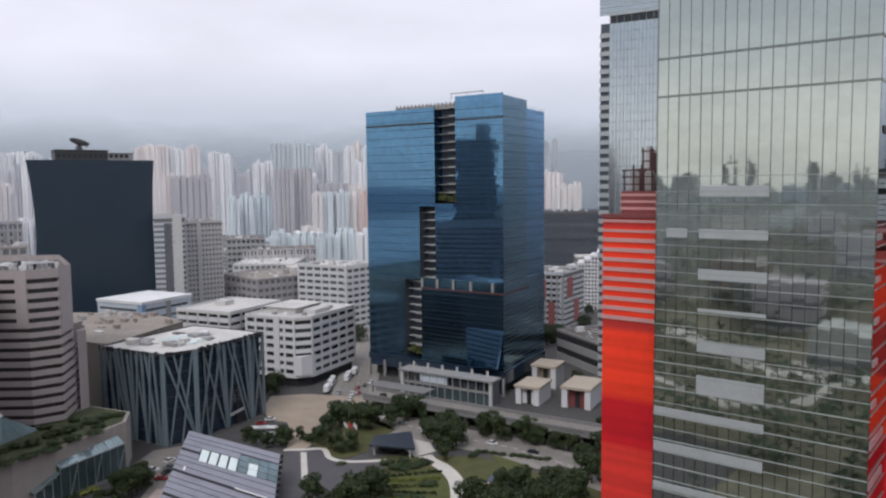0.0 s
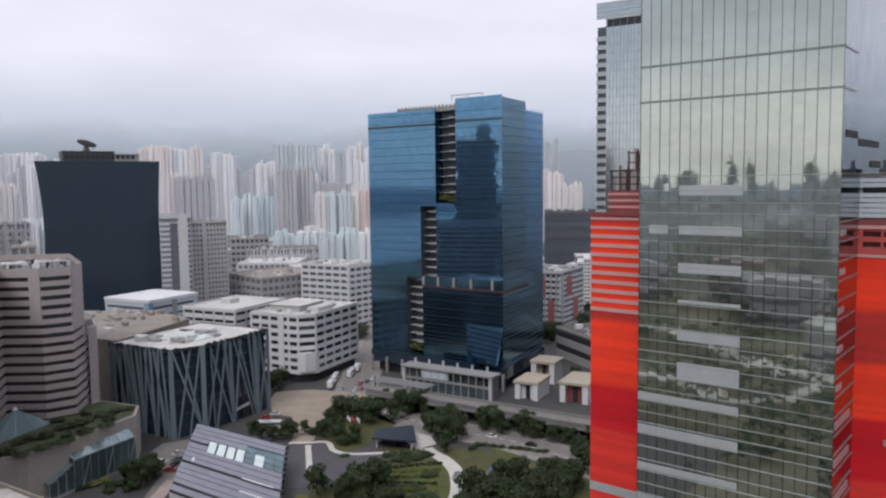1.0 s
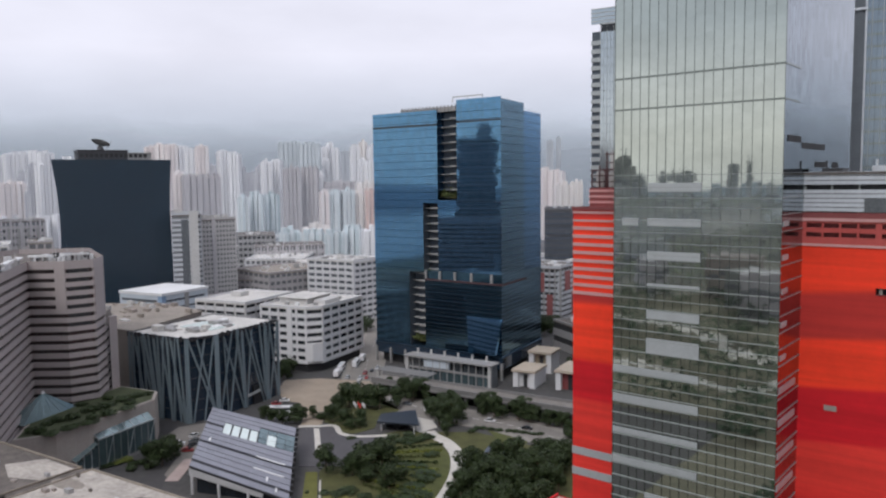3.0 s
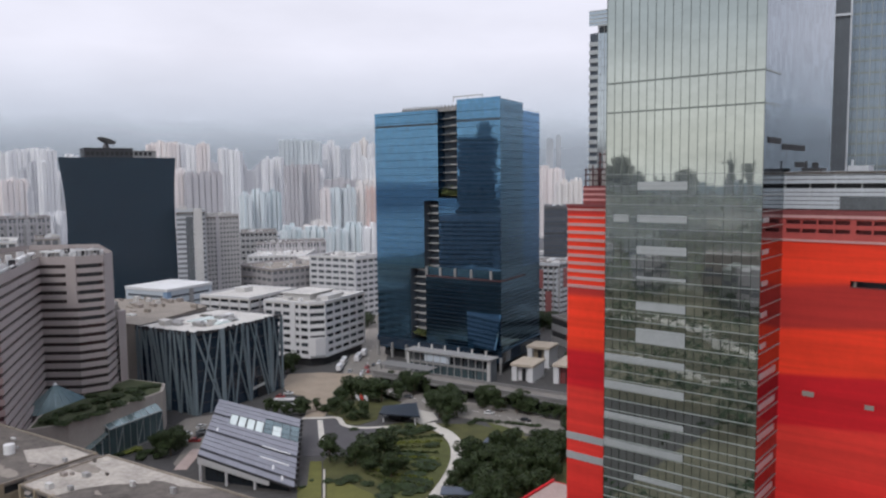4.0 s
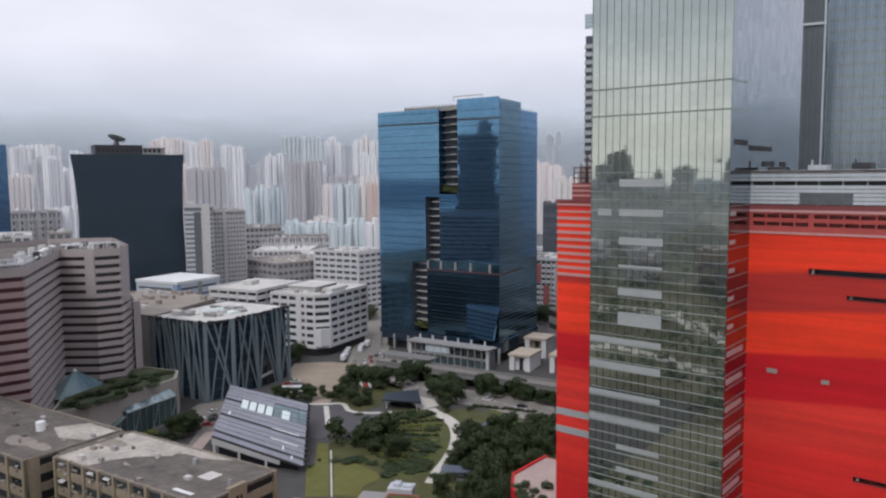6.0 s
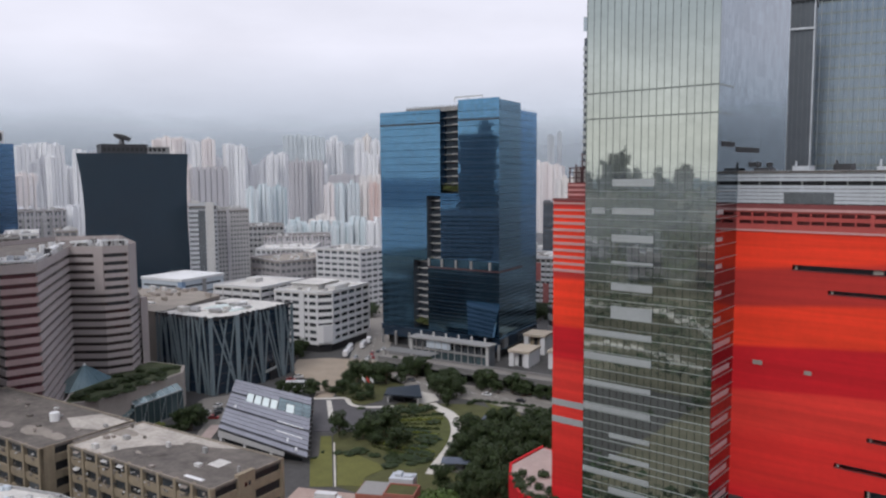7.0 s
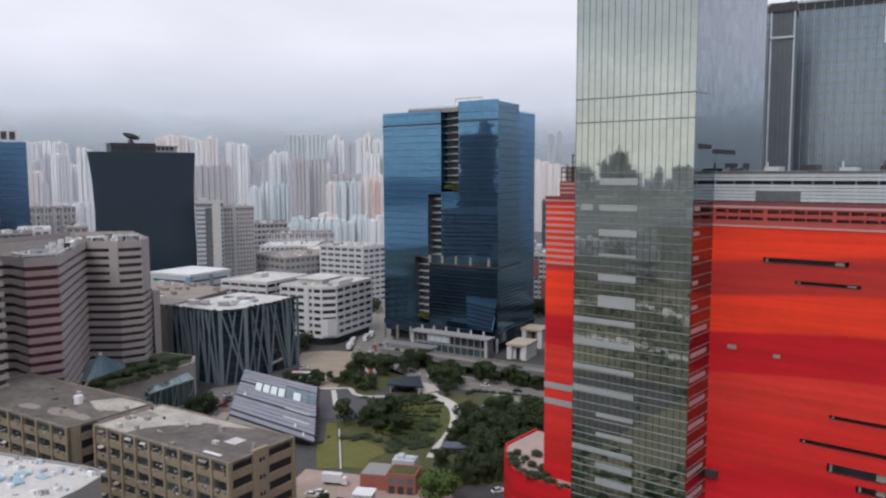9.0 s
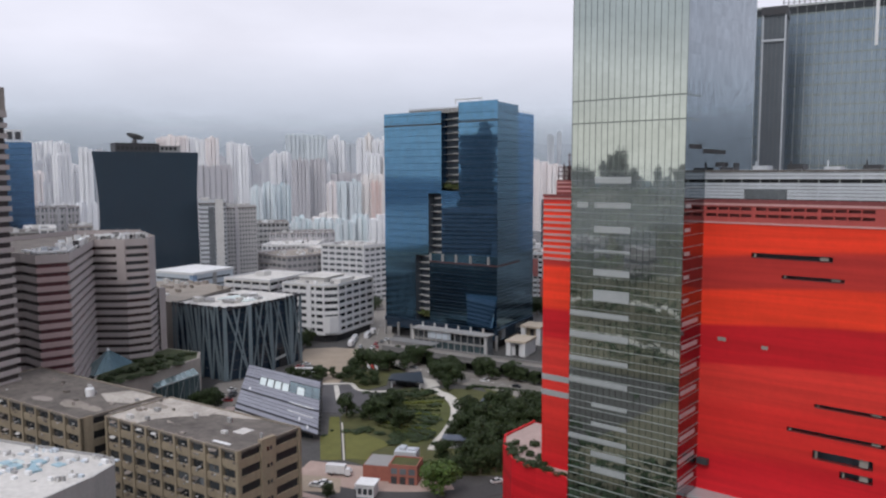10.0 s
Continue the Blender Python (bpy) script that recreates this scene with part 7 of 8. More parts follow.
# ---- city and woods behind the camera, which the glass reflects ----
def back_city():
    rr = random.Random(77)
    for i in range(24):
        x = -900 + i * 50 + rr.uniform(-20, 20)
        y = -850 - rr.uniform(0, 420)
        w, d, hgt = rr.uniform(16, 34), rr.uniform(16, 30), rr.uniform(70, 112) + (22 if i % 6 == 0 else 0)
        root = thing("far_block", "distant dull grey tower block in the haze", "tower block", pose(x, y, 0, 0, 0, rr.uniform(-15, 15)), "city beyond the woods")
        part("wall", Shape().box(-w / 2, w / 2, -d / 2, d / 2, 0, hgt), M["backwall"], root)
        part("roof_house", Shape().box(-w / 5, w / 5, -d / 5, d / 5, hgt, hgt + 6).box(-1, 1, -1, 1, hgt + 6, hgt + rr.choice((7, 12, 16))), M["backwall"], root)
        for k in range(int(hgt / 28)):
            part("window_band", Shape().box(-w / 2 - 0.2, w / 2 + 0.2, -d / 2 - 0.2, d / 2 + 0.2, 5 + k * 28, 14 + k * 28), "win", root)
    for i in range(10):
        x, y = -760 + i * 63 + rr.uniform(-14, 14), -1020 + rr.uniform(-60, 60)
        w, hgt = rr.uniform(8, 15), rr.uniform(100, 126) + (14 if i % 5 == 2 else 0)
        root = thing("far_tower", "distant dark slim tower in the haze", "tower", pose(x, y, 0, 0, 0, rr.uniform(-15, 15)), "city beyond the woods")
        part("shaft", Shape().box(-w / 2, w / 2, -w / 2, w / 2, 0, hgt), M["backdark"], root)
        part("head", Shape().box(-w / 3, w / 4, -w / 3, w / 3, hgt, hgt + 7), M["backdark"], root)
        part("mast", Shape().box(-0.7, 0.7, -0.7, 0.7, hgt + 7, hgt + rr.uniform(10, 20)), M["backdark"], root)
    for i in range(70):
        x, y = rr.uniform(-640, 250), rr.uniform(-840, -230)
        if abs(x) < 120 and y > -160:
            continue
        w, d, hgt = rr.uniform(20, 50), rr.uniform(15, 35), rr.uniform(12, 40) + (25 if y < -550 else 0)
        root = thing("far_block", "dull low city block beyond dark woods", "city block", pose(x, y, 0, 0, 0, rr.uniform(-10, 10)), "city beyond the woods")
        part("wall", Shape().box(-w / 2, w / 2, -d / 2, d / 2, 0, hgt), M[("backwall", "offwhite", "tenement", "brownwall")[i % 4]], root)
        for k in range(int(hgt / 13)):
            part("window_band", Shape().box(-w / 2 - 0.2, w / 2 + 0.2, -d / 2 - 0.2, d / 2 + 0.2, 3 + k * 13, 7 + k * 13), "win_pale", root)
    wood = Shape()
    for i in range(19000):
        x, y = rr.uniform(-560, 200), rr.uniform(-440, -75)
        if noise.noise((x * 0.016, y * 0.016, 3.0)) < -0.02 or (abs(x - 20) < 45 and y > -115):
            continue
        z = 4 + 13 * abs(noise.noise((x * 0.05, y * 0.05, 1.0))) + rr.uniform(0, 5)
        s, th = rr.uniform(1.2, 2.6), rr.uniform(0, 6.28)
        c, d = s * math.cos(th), s * math.sin(th)
        wood.poly([(x - c, y - d, z), (x + d, y - c, z + rr.uniform(-1, 1)), (x + c, y + d, z + rr.uniform(-0.5, 1.5)), (x - d, y + c, z + rr.uniform(-1, 1))])
    for i in range(9000):
        x, y = rr.uniform(-92, 190), rr.uniform(-80, 97)
        z = 3 + 10 * abs(noise.noise((x * 0.06, y * 0.06, 1.0))) + rr.uniform(0, 4)
        s, th = rr.uniform(0.9, 1.9), rr.uniform(0, 6.28)
        c, d = s * math.cos(th), s * math.sin(th)
        if noise.noise((x * 0.02, y * 0.02, 8.0)) > -0.2:
            wood.poly([(x - c, y - d, z), (x + d, y - c, z + rr.uniform(-1, 1)), (x + c, y + d, z + rr.uniform(-0.5, 1.5)), (x - d, y + c, z + rr.uniform(-1, 1))])
    tagged(part("woods_beyond", wood, "leaf_dark"), "dense dark green woods with pale winding paths", "woods", "", "stuff")
    strip("path_behind_1", [(-420, -330), (-300, -260), (-200, -270), (-120, -200), (-60, -210), (40, -260)], 12, 0.3, "path", "pale winding road through the woods", "road")
    strip("path_behind_2", [(-260, -120), (-170, -150), (-110, -130), (-90, -190), (-120, -240)], 7, 0.3, "path", "pale winding path through the woods", "path")


def slope_height(x, y):
    t = min(1, max(0, (-450 - y) / 380))
    return (62 + 16 * noise.noise((x * 0.006, y * 0.004, 2.0))) * t * t * (3 - 2 * t)


def wooded_slope():
    rr = random.Random(31)
    xs, ys = [-720 + 30 * i for i in range(36)], [-455 - 30 * j for j in range(18)]
    sh = Shape()
    for y in ys:
        for x in xs:
            sh.v.append((x, y, 0.1 + slope_height(x, y)))
    n = len(xs)
    for j in range(len(ys) - 1):
        for i in range(n - 1):
            k = j * n + i
            sh.f.append((k + n, k + n + 1, k + 1, k))
    setting("hillside", sh, "clearing", "dark wooded hillside beyond the low blocks", "hill")
    leaves = Shape()
    for i in range(24000):
        x, y = rr.uniform(-720, 320), rr.uniform(-930, -450)
        if noise.noise((x * 0.012, y * 0.012, 5.0)) < -0.22:
            continue
        z = slope_height(x, y) + 2 + 9 * abs(noise.noise((x * 0.04, y * 0.04, 1.0))) + rr.uniform(0, 4)
        s, th = rr.uniform(1.8, 3.6), rr.uniform(0, 6.28)
        c, d = s * math.cos(th), s * math.sin(th)
        leaves.poly([(x - c, y - d, z - 1), (x + d, y - c, z + rr.uniform(-1, 1)), (x + c, y + d, z + rr.uniform(0.5, 2.5)), (x - d, y + c, z + rr.uniform(-1, 1))])
    tagged(part("hillside_woods", leaves, "leaf_olive"), "green woods covering a hillside", "woods", "", "stuff")


M["clearing"] = material("bare_earth_and_scrub", (0.135, 0.125, 0.085), 0.95, var=0.45, scale=0.02, fine=0.3)
area("woodland_ground", [(-580, -450), (260, -450), (260, 97), (-92, 97), (-92, -75), (-580, -75)], 0.03, "clearing", "dark woodland ground", "ground")
M["harbour"] = material("harbour_water", (0.035, 0.055, 0.062), 0.12, 0.0, var=0.2, scale=0.01, fine=0.08, bump=0.15, spec=0.6)
area("water", [(-3600, -3600), (-700, -3600), (-660, -700), (-600, -460), (-590, -60), (-820, 40), (-3600, 60)], 0.05, "harbour", "grey-green harbour water under the clouds", "water")
# both greys are lightened to put distance haze into the colour
M["backdark"] = material("far_wall_with_haze", (0.26, 0.275, 0.265), 0.85, var=0.3, scale=0.05, fine=0.4)
M["backwall"] = material("far_grey_wall_with_haze", (0.27, 0.28, 0.26), 0.85, var=0.3, scale=0.05, fine=0.4, island=0.4)
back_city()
wooded_slope()


# ---- see-through sheets added to imitate haze before the far towers ----
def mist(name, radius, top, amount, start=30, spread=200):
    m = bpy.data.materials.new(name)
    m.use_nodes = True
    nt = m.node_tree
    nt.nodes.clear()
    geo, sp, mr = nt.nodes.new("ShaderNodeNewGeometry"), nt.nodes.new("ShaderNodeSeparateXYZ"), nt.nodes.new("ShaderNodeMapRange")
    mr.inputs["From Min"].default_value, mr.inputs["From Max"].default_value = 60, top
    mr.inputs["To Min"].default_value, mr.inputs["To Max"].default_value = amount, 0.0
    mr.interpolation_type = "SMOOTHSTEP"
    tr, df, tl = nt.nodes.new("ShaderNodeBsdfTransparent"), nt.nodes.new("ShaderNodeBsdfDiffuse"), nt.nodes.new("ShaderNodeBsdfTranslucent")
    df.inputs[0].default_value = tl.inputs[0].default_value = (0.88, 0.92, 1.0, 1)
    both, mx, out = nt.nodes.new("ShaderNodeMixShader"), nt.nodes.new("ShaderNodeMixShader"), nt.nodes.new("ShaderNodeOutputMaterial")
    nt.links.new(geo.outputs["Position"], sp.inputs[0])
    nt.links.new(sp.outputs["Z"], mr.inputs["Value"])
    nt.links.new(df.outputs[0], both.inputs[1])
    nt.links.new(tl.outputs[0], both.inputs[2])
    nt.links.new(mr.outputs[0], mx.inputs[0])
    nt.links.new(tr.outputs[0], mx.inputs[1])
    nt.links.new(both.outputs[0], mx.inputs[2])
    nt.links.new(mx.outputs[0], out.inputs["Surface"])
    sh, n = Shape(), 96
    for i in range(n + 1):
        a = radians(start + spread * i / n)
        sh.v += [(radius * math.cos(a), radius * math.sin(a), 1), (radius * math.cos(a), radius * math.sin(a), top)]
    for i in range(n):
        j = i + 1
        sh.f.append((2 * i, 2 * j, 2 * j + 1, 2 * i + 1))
    ob = setting(name, sh, m, "see-through sheet standing in for haze over the city", "mist")
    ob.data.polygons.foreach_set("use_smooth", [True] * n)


# 4 and 5 stand behind the camera and haze the reflections
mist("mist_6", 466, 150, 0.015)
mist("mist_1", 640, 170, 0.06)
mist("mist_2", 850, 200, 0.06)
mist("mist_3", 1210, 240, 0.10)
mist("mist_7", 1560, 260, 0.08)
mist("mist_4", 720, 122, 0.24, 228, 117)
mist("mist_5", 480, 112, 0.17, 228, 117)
tree(-235.1, 178.5, 0, 9.2, 9.0, 0)
tree(-233.6, 186.7, 0, 4.7, 6.2, 1)
tree(-223.1, 188.0, 0, 7.1, 8.6, 1)
tree(-214.7, 187.8, 0, 7.5, 9.0, 0)
tree(-211.4, 192.7, 0, 6.0, 7.5, 1)
tree(-228.1, 211.3, 0, 12.1, 13.0, 0)
tree(-220.6, 213.3, 0, 12.0, 13.0, 0)
tree(-217.0, 220.2, 0, 8.6, 10.1, 1)
tree(-233.3, 207.1, 0, 12.1, 13.0, 2)
tree(-229.8, 197.1, 0, 7.9, 9.4, 1)
tree(-183.2, 148.8, 0, 9.8, 11.3, 1)
tree(-172.7, 157.3, 0, 13.2, 13.0, 0)
tree(-171.2, 163.6, 0, 10.7, 12.2, 2)
tree(-174.3, 152.7, 0, 7.6, 9.1, 1)
tree(-156.3, 151.5, 0, 8.4, 9.9, 1)
tree(-185.3, 211.3, 0, 11.2, 12.7, 0)
tree(-180.9, 217.2, 0, 11.0, 12.5, 2)
tree(-190.5, 223.6, 0, 10.3, 11.8, 1)
tree(-194.4, 218.1, 0, 8.7, 10.2, 2)
tree(-142.4, 176.0, 0, 10.4, 11.9, 2)
tree(-129.7, 173.1, 0, 11.6, 13.0, 0)
tree(-134.5, 191.5, 0, 11.1, 12.6, 2)
tree(-121.3, 172.5, 0, 10.2, 11.7, 1)
tree(-121.7, 157.0, 0, 10.5, 12.0, 0)
tree(-121.4, 184.3, 0, 11.4, 12.9, 2)
tree(-121.9, 201.6, 0, 8.2, 9.7, 1)
tree(-114.5, 156.3, 0, 10.3, 11.8, 2)
tree(-111.2, 165.5, 0, 8.7, 10.2, 0)
tree(-111.6, 140.6, 0, 8.3, 9.8, 1)
tree(-118.8, 191.1, 0, 9.1, 10.6, 0)
tree(-135.3, 162.6, 0, 7.9, 9.4, 1)
tree(-141.2, 189.5, 0, 8.6, 10.1, 1)
tree(-181.5, 235.8, 0, 6.8, 8.3, 4)
tree(-169.4, 233.4, 0, 6.1, 7.6, 4)
tree(-164.7, 237.1, 0, 7.6, 9.1, 1)
tree(-157.7, 238.1, 0, 7.0, 8.5, 4)
tree(-149.8, 237.6, 0, 6.5, 8.0, 1)
tree(-144.8, 239.4, 0, 6.4, 7.9, 4)
tree(-135.9, 231.5, 0, 7.2, 8.7, 0)
tree(-233.7, 117.5, 0, 10.1, 11.6, 0)
tree(-240.7, 118.1, 0, 7.0, 8.5, 1)
tree(-238.8, 125.2, 0, 6.1, 7.6, 2)
tree(-104.6, 114.6, 0, 13.0, 12.5, 3)
tree(-110.8, 117.8, 0, 5.2, 6.7, 1)
tree(-129.4, 90.5, 0, 4.4, 5.9, 1)
tree(-145.5, 86.0, 0, 3.5, 5.0, 2)
tree(-124.0, 216.7, 0, 10.6, 12.1, 0)
tree(-121.3, 200.6, 0, 10.7, 12.2, 2)
tree(-131.3, 238.6, 0, 10.3, 11.8, 0)
tree(-127.2, 201.9, 0, 9.0, 10.5, 1)
tree(-111.3, 208.3, 0, 10.7, 12.2, 0)
tree(-117.3, 228.3, 0, 11.7, 13.0, 2)
tree(-137.7, 257.7, 0, 10.1, 11.6, 1)
tree(-300.0, 228.3, 0, 9.3, 10.8, 0)
tree(-294.5, 220.0, 0, 8.0, 9.5, 2)
tree(-306.8, 239.1, 0, 6.8, 8.3, 1)
tree(-249.7, 405.8, 0, 14.0, 13.0, 0)
tree(-248.4, 392.2, 0, 11.6, 13.0, 2)
tree(-382.3, 367.6, 0, 13.2, 13.0, 1)
tree(-394.1, 374.9, 0, 11.9, 13.0, 0)
tree(-395.2, 385.1, 0, 12.1, 13.0, 2)
tree(-138.6, 258.8, 0, 10.8, 12.3, 0)
tree(-129.1, 258.1, 0, 10.6, 12.1, 0)
tree(-236.4, 172.6, 0, 6.1, 7.6, 1)
tree(-242.3, 172.6, 0, 5.7, 7.2, 2)
tree(-249.8, 173.7, 0, 5.3, 6.8, 0)
tree(-223.3, 231.2, 0, 7.2, 11.5, 4)
tree(-215.9, 229.7, 0, 7.6, 11.9, 4)
tree(-212.3, 234.0, 0, 5.5, 9.9, 4)
tree(-179.3, 232.8, 0, 7.7, 11.9, 4)
tree(-173.2, 232.5, 0, 7.1, 11.4, 1)
tree(-162.9, 235.8, 0, 7.1, 11.3, 4)
tree(-158.4, 236.9, 0, 5.5, 10.0, 4)
tree(-195.5, 231.9, 0, 5.3, 9.8, 1)
tree(-234.7, 234.3, 0, 4.6, 9.1, 1)
tree(-129.7, 200.8, 0, 9.5, 10.5, 2)
tree(-138.0, 179.4, 0, 8.8, 9.3, 2)
tree(-133.0, 181.5, 0, 7.8, 8.6, 2)
tree(-130.2, 188.7, 0, 7.2, 7.5, 0)
tree(-123.6, 188.1, 0, 7.1, 9.3, 1)
tree(-121.7, 194.7, 0, 8.2, 10.8, 0)
tree(-133.9, 170.9, 0, 9.0, 9.2, 1)
tree(-130.2, 174.0, 0, 7.7, 9.2, 1)
tree(-127.1, 178.1, 0, 7.9, 10.3, 1)
tree(-122.8, 181.4, 0, 7.0, 8.1, 0)
tree(-115.0, 181.5, 0, 8.5, 10.4, 1)
tree(-112.3, 182.5, 0, 6.4, 10.5, 2)
tree(-126.2, 164.1, 0, 6.8, 10.0, 2)
tree(-120.6, 166.1, 0, 6.3, 8.6, 1)
tree(-118.3, 170.3, 0, 6.3, 10.6, 0)
tree(-112.3, 173.4, 0, 8.7, 8.3, 2)
tree(-120.6, 153.6, 0, 6.4, 9.8, 2)
tree(-116.1, 155.3, 0, 7.5, 9.0, 1)
tree(-115.3, 160.1, 0, 5.9, 7.7, 0)
tree(-115.4, 143.3, 0, 7.3, 9.3, 2)
tree(-115.8, 148.8, 0, 7.1, 10.6, 0)
tree(-108.9, 148.9, 0, 6.5, 9.3, 0)
tree(-119.2, 134.3, 0, 7.1, 10.4, 1)
tree(-112.5, 135.9, 0, 6.7, 10.2, 0)
tree(-113.0, 140.4, 0, 5.8, 8.1, 0)
tree(-108.1, 142.6, 0, 6.7, 8.4, 1)
tree(-104.5, 145.9, 0, 7.6, 9.6, 2)
tree(-110.9, 129.8, 0, 6.6, 8.3, 0)
tree(-107.1, 133.0, 0, 5.9, 9.4, 0)
tree(-104.9, 135.4, 0, 7.1, 10.4, 0)
tree(-101.7, 139.5, 0, 6.3, 10.4, 0)
tree(-134.9, 161.8, 0, 5.8, 9.1, 1)
tree(-134.5, 168.3, 0, 7.1, 7.9, 2)
tree(-128.6, 168.0, 0, 7.1, 7.7, 1)
tree(-127.3, 174.0, 0, 6.8, 7.8, 0)
tree(-121.2, 171.4, 0, 6.7, 7.1, 0)
tree(-124.8, 159.2, 0, 6.9, 9.3, 2)
tree(-119.3, 160.2, 0, 6.6, 8.1, 1)
tree(-126.0, 153.7, 0, 6.2, 7.2, 1)
tree(-129.8, 183.8, 0, 7.2, 9.4, 0)
tree(-130.9, 192.7, 0, 6.0, 9.0, 2)
tree(-129.6, 198.0, 0, 7.0, 8.2, 1)
tree(-133.0, 155.0, 0, 6.0, 8.4, 1)
tree(-158.7, 153.3, 0, 7.1, 4.9, 1)
tree(-166.4, 151.5, 0, 6.4, 4.7, 1)
tree(-158.7, 160.4, 0, 4.9, 4.7, 1)
tree(-175.2, 150.3, 0, 4.2, 4.7, 1)
tree(-200.3, 221.9, 0, 5.3, 6.4, 1)
tree(-175.9, 204.2, 0, 5.3, 6.4, 0)
tree(-243.1, 121.8, 0, 9.2, 6.7, 0)
tree(-243.5, 118.2, 0, 7.6, 6.6, 0)
tree(-245.5, 126.8, 0, 6.3, 7.7, 0)
tree(-215.3, 233.4, 6.45, 10, 5.0, 4)
tree(-223.3, 231.6, 6.45, 7, 4.2, 4)
tree(-182.1, 240.9, 0, 8.5, 9.5, 4)
tree(-166.8, 243.9, 0, 9, 9.5, 4)
tree(-181.1, 234.7, 0, 6, 7, 1)
tree(-211.3, 187.4, 0, 6, 5.5, 0)
tree(-208.5, 189.6, 0, 5, 5, 1)
tree(-229.5, 187.7, 0, 4.5, 4, 4)
shrub(-248.7, 109.2, 0, 5.0, 2.2, 1)
shrub(-248.6, 106.1, 0, 4.6, 2.2, 0)
shrub(-248.2, 112.0, 0, 5.0, 2.2, 1)
tree(-262.5, 411.0, 0, 13, 11, 0)
tree(-253.0, 414.0, 0, 12, 10, 2)
tree(-247.5, 405.0, 0, 10, 9, 1)
tree(-384.1, 366.0, 0, 9, 8, 4)
tree(-390.0, 372.0, 0, 8, 7, 1)
tree(-193.0, 330.0, 0, 8, 6, 4)
tree(-188.0, 322.0, 0, 7, 6, 1)
shrub(-243.0, 112.1, 0, 5.0, 2.2, 0)
shrub(-242.2, 114.3, 0, 5.5, 2.2, 1)
shrub(-248.0, 103.5, 0, 4.2, 2.2, 1)
shrub(-239.3, 108.8, 0, 5.0, 2.2, 1)
shrub(-235.4, 113.4, 0, 5.0, 2.2, 1)
shrub(-171.0, 217.6, 0, 4.2, 1.4, 0)
shrub(-167.9, 218.7, 0, 4.2, 1.4, 0)
shrub(-164.9, 219.7, 0, 4.2, 1.4, 0)
shrub(-161.8, 220.8, 0, 4.2, 1.4, 0)
shrub(-158.8, 221.8, 0, 4.2, 1.4, 0)
shrub(-155.8, 222.9, 0, 4.2, 1.4, 0)
shrub(-152.9, 223.9, 0, 4.2, 1.4, 0)
shrub(-149.9, 225.0, 0, 4.2, 1.4, 0)
shrub(-147.0, 226.0, 0, 4.2, 1.4, 0)
shrub(-188.7, 188.4, 0, 6.0, 2.6, 1)
shrub(-184.2, 187.6, 0, 6.5, 2.4, 1)
shrub(-185.6, 193.5, 0, 6.0, 2.8, 1)
shrub(-180.1, 191.4, 0, 6.5, 2.4, 1)
shrub(-179.3, 195.7, 0, 6.0, 2.6, 1)
shrub(-154.8, 148.4, 0, 5.0, 1.0, 1)
shrub(-148.7, 150.1, 0, 6.0, 1.1, 1)
shrub(-146.6, 154.9, 0, 5.0, 1.0, 1)
shrub(-148.3, 144.3, 0, 6.0, 1.2, 1)
shrub(-142.4, 146.0, 0, 6.0, 1.2, 1)
shrub(-141.1, 152.0, 0, 5.0, 1.0, 1)
shrub(-182.9, 189.7, 0, 9.8, 1.0, 0)
shrub(-180.6, 193.6, 0, 6.1, 1.0, 0)
shrub(-178.4, 197.4, 0, 5.7, 1.0, 1)
shrub(-182.7, 178.9, 0, 3.2, 1.0, 1)
shrub(-165.0, 142.3, 0, 8.0, 1.6, 0)
shrub(-167.0, 138.5, 0, 6.8, 1.6, 0)
shrub(-171.0, 136.7, 0, 4.8, 1.0, 1)
shrub(-159.0, 143.4, 0, 5.9, 1.0, 1)
shrub(-151.2, 145.5, 0, 9.0, 1.3, 1)
shrub(-148.4, 149.9, 0, 9.8, 1.3, 0)
shrub(-144.8, 154.9, 0, 7.9, 1.0, 1)
shrub(-148.2, 139.5, 0, 7.6, 1.3, 0)
shrub(-142.0, 148.7, 0, 5.8, 1.6, 1)
shrub(-173.5, 128.1, 0, 2.8, 1.0, 0)
shrub(-151.0, 157.4, 0, 10.0, 1.0, 0)
shrub(-153.7, 166.9, 0, 12.5, 1.3, 1)
shrub(-163.5, 171.5, 0, 12.9, 1.0, 1)
shrub(-165.1, 183.6, 0, 6.7, 1.6, 1)
shrub(-167.8, 168.0, 0, 8.6, 1.3, 0)
shrub(-175.4, 133.8, 0, 2.0, 1.0, 0)
shrub(-133.7, 146.6, 0, 5.6, 1.6, 1)
shrub(-202.1, 178.3, 0, 4.8, 1.0, 1)
shrub(-231.3, 188.5, 0, 5.2, 1.6, 1)
shrub(-170.2, 212.5, 0, 4.8, 1.6, 1)
shrub(-253.8, 84.1, 17, 7.8, 2.8, 0)
shrub(-247.1, 85.6, 17, 6.8, 1.6, 0)
shrub(-248.3, 92.3, 17, 7.8, 2.2, 1)
shrub(-249.2, 99.6, 17, 7.9, 1.6, 0)
shrub(-252.9, 109.2, 17, 7.6, 2.8, 1)
shrub(-254.0, 117.2, 17, 7.3, 1.6, 0)
shrub(-258.9, 89.8, 17, 6.1, 1.6, 1)
shrub(-259.4, 94.5, 17, 7.1, 2.2, 0)
shrub(-258.2, 98.6, 17, 6.2, 2.8, 0)
shrub(-262.8, 105.7, 17, 7.3, 2.8, 0)
shrub(-262.6, 110.4, 17, 7.3, 2.8, 0)
shrub(-264.5, 115.7, 17, 6.0, 1.6, 0)
shrub(-267.3, 121.9, 17, 7.6, 2.2, 0)
shrub(-267.9, 127.6, 17, 6.6, 2.2, 0)
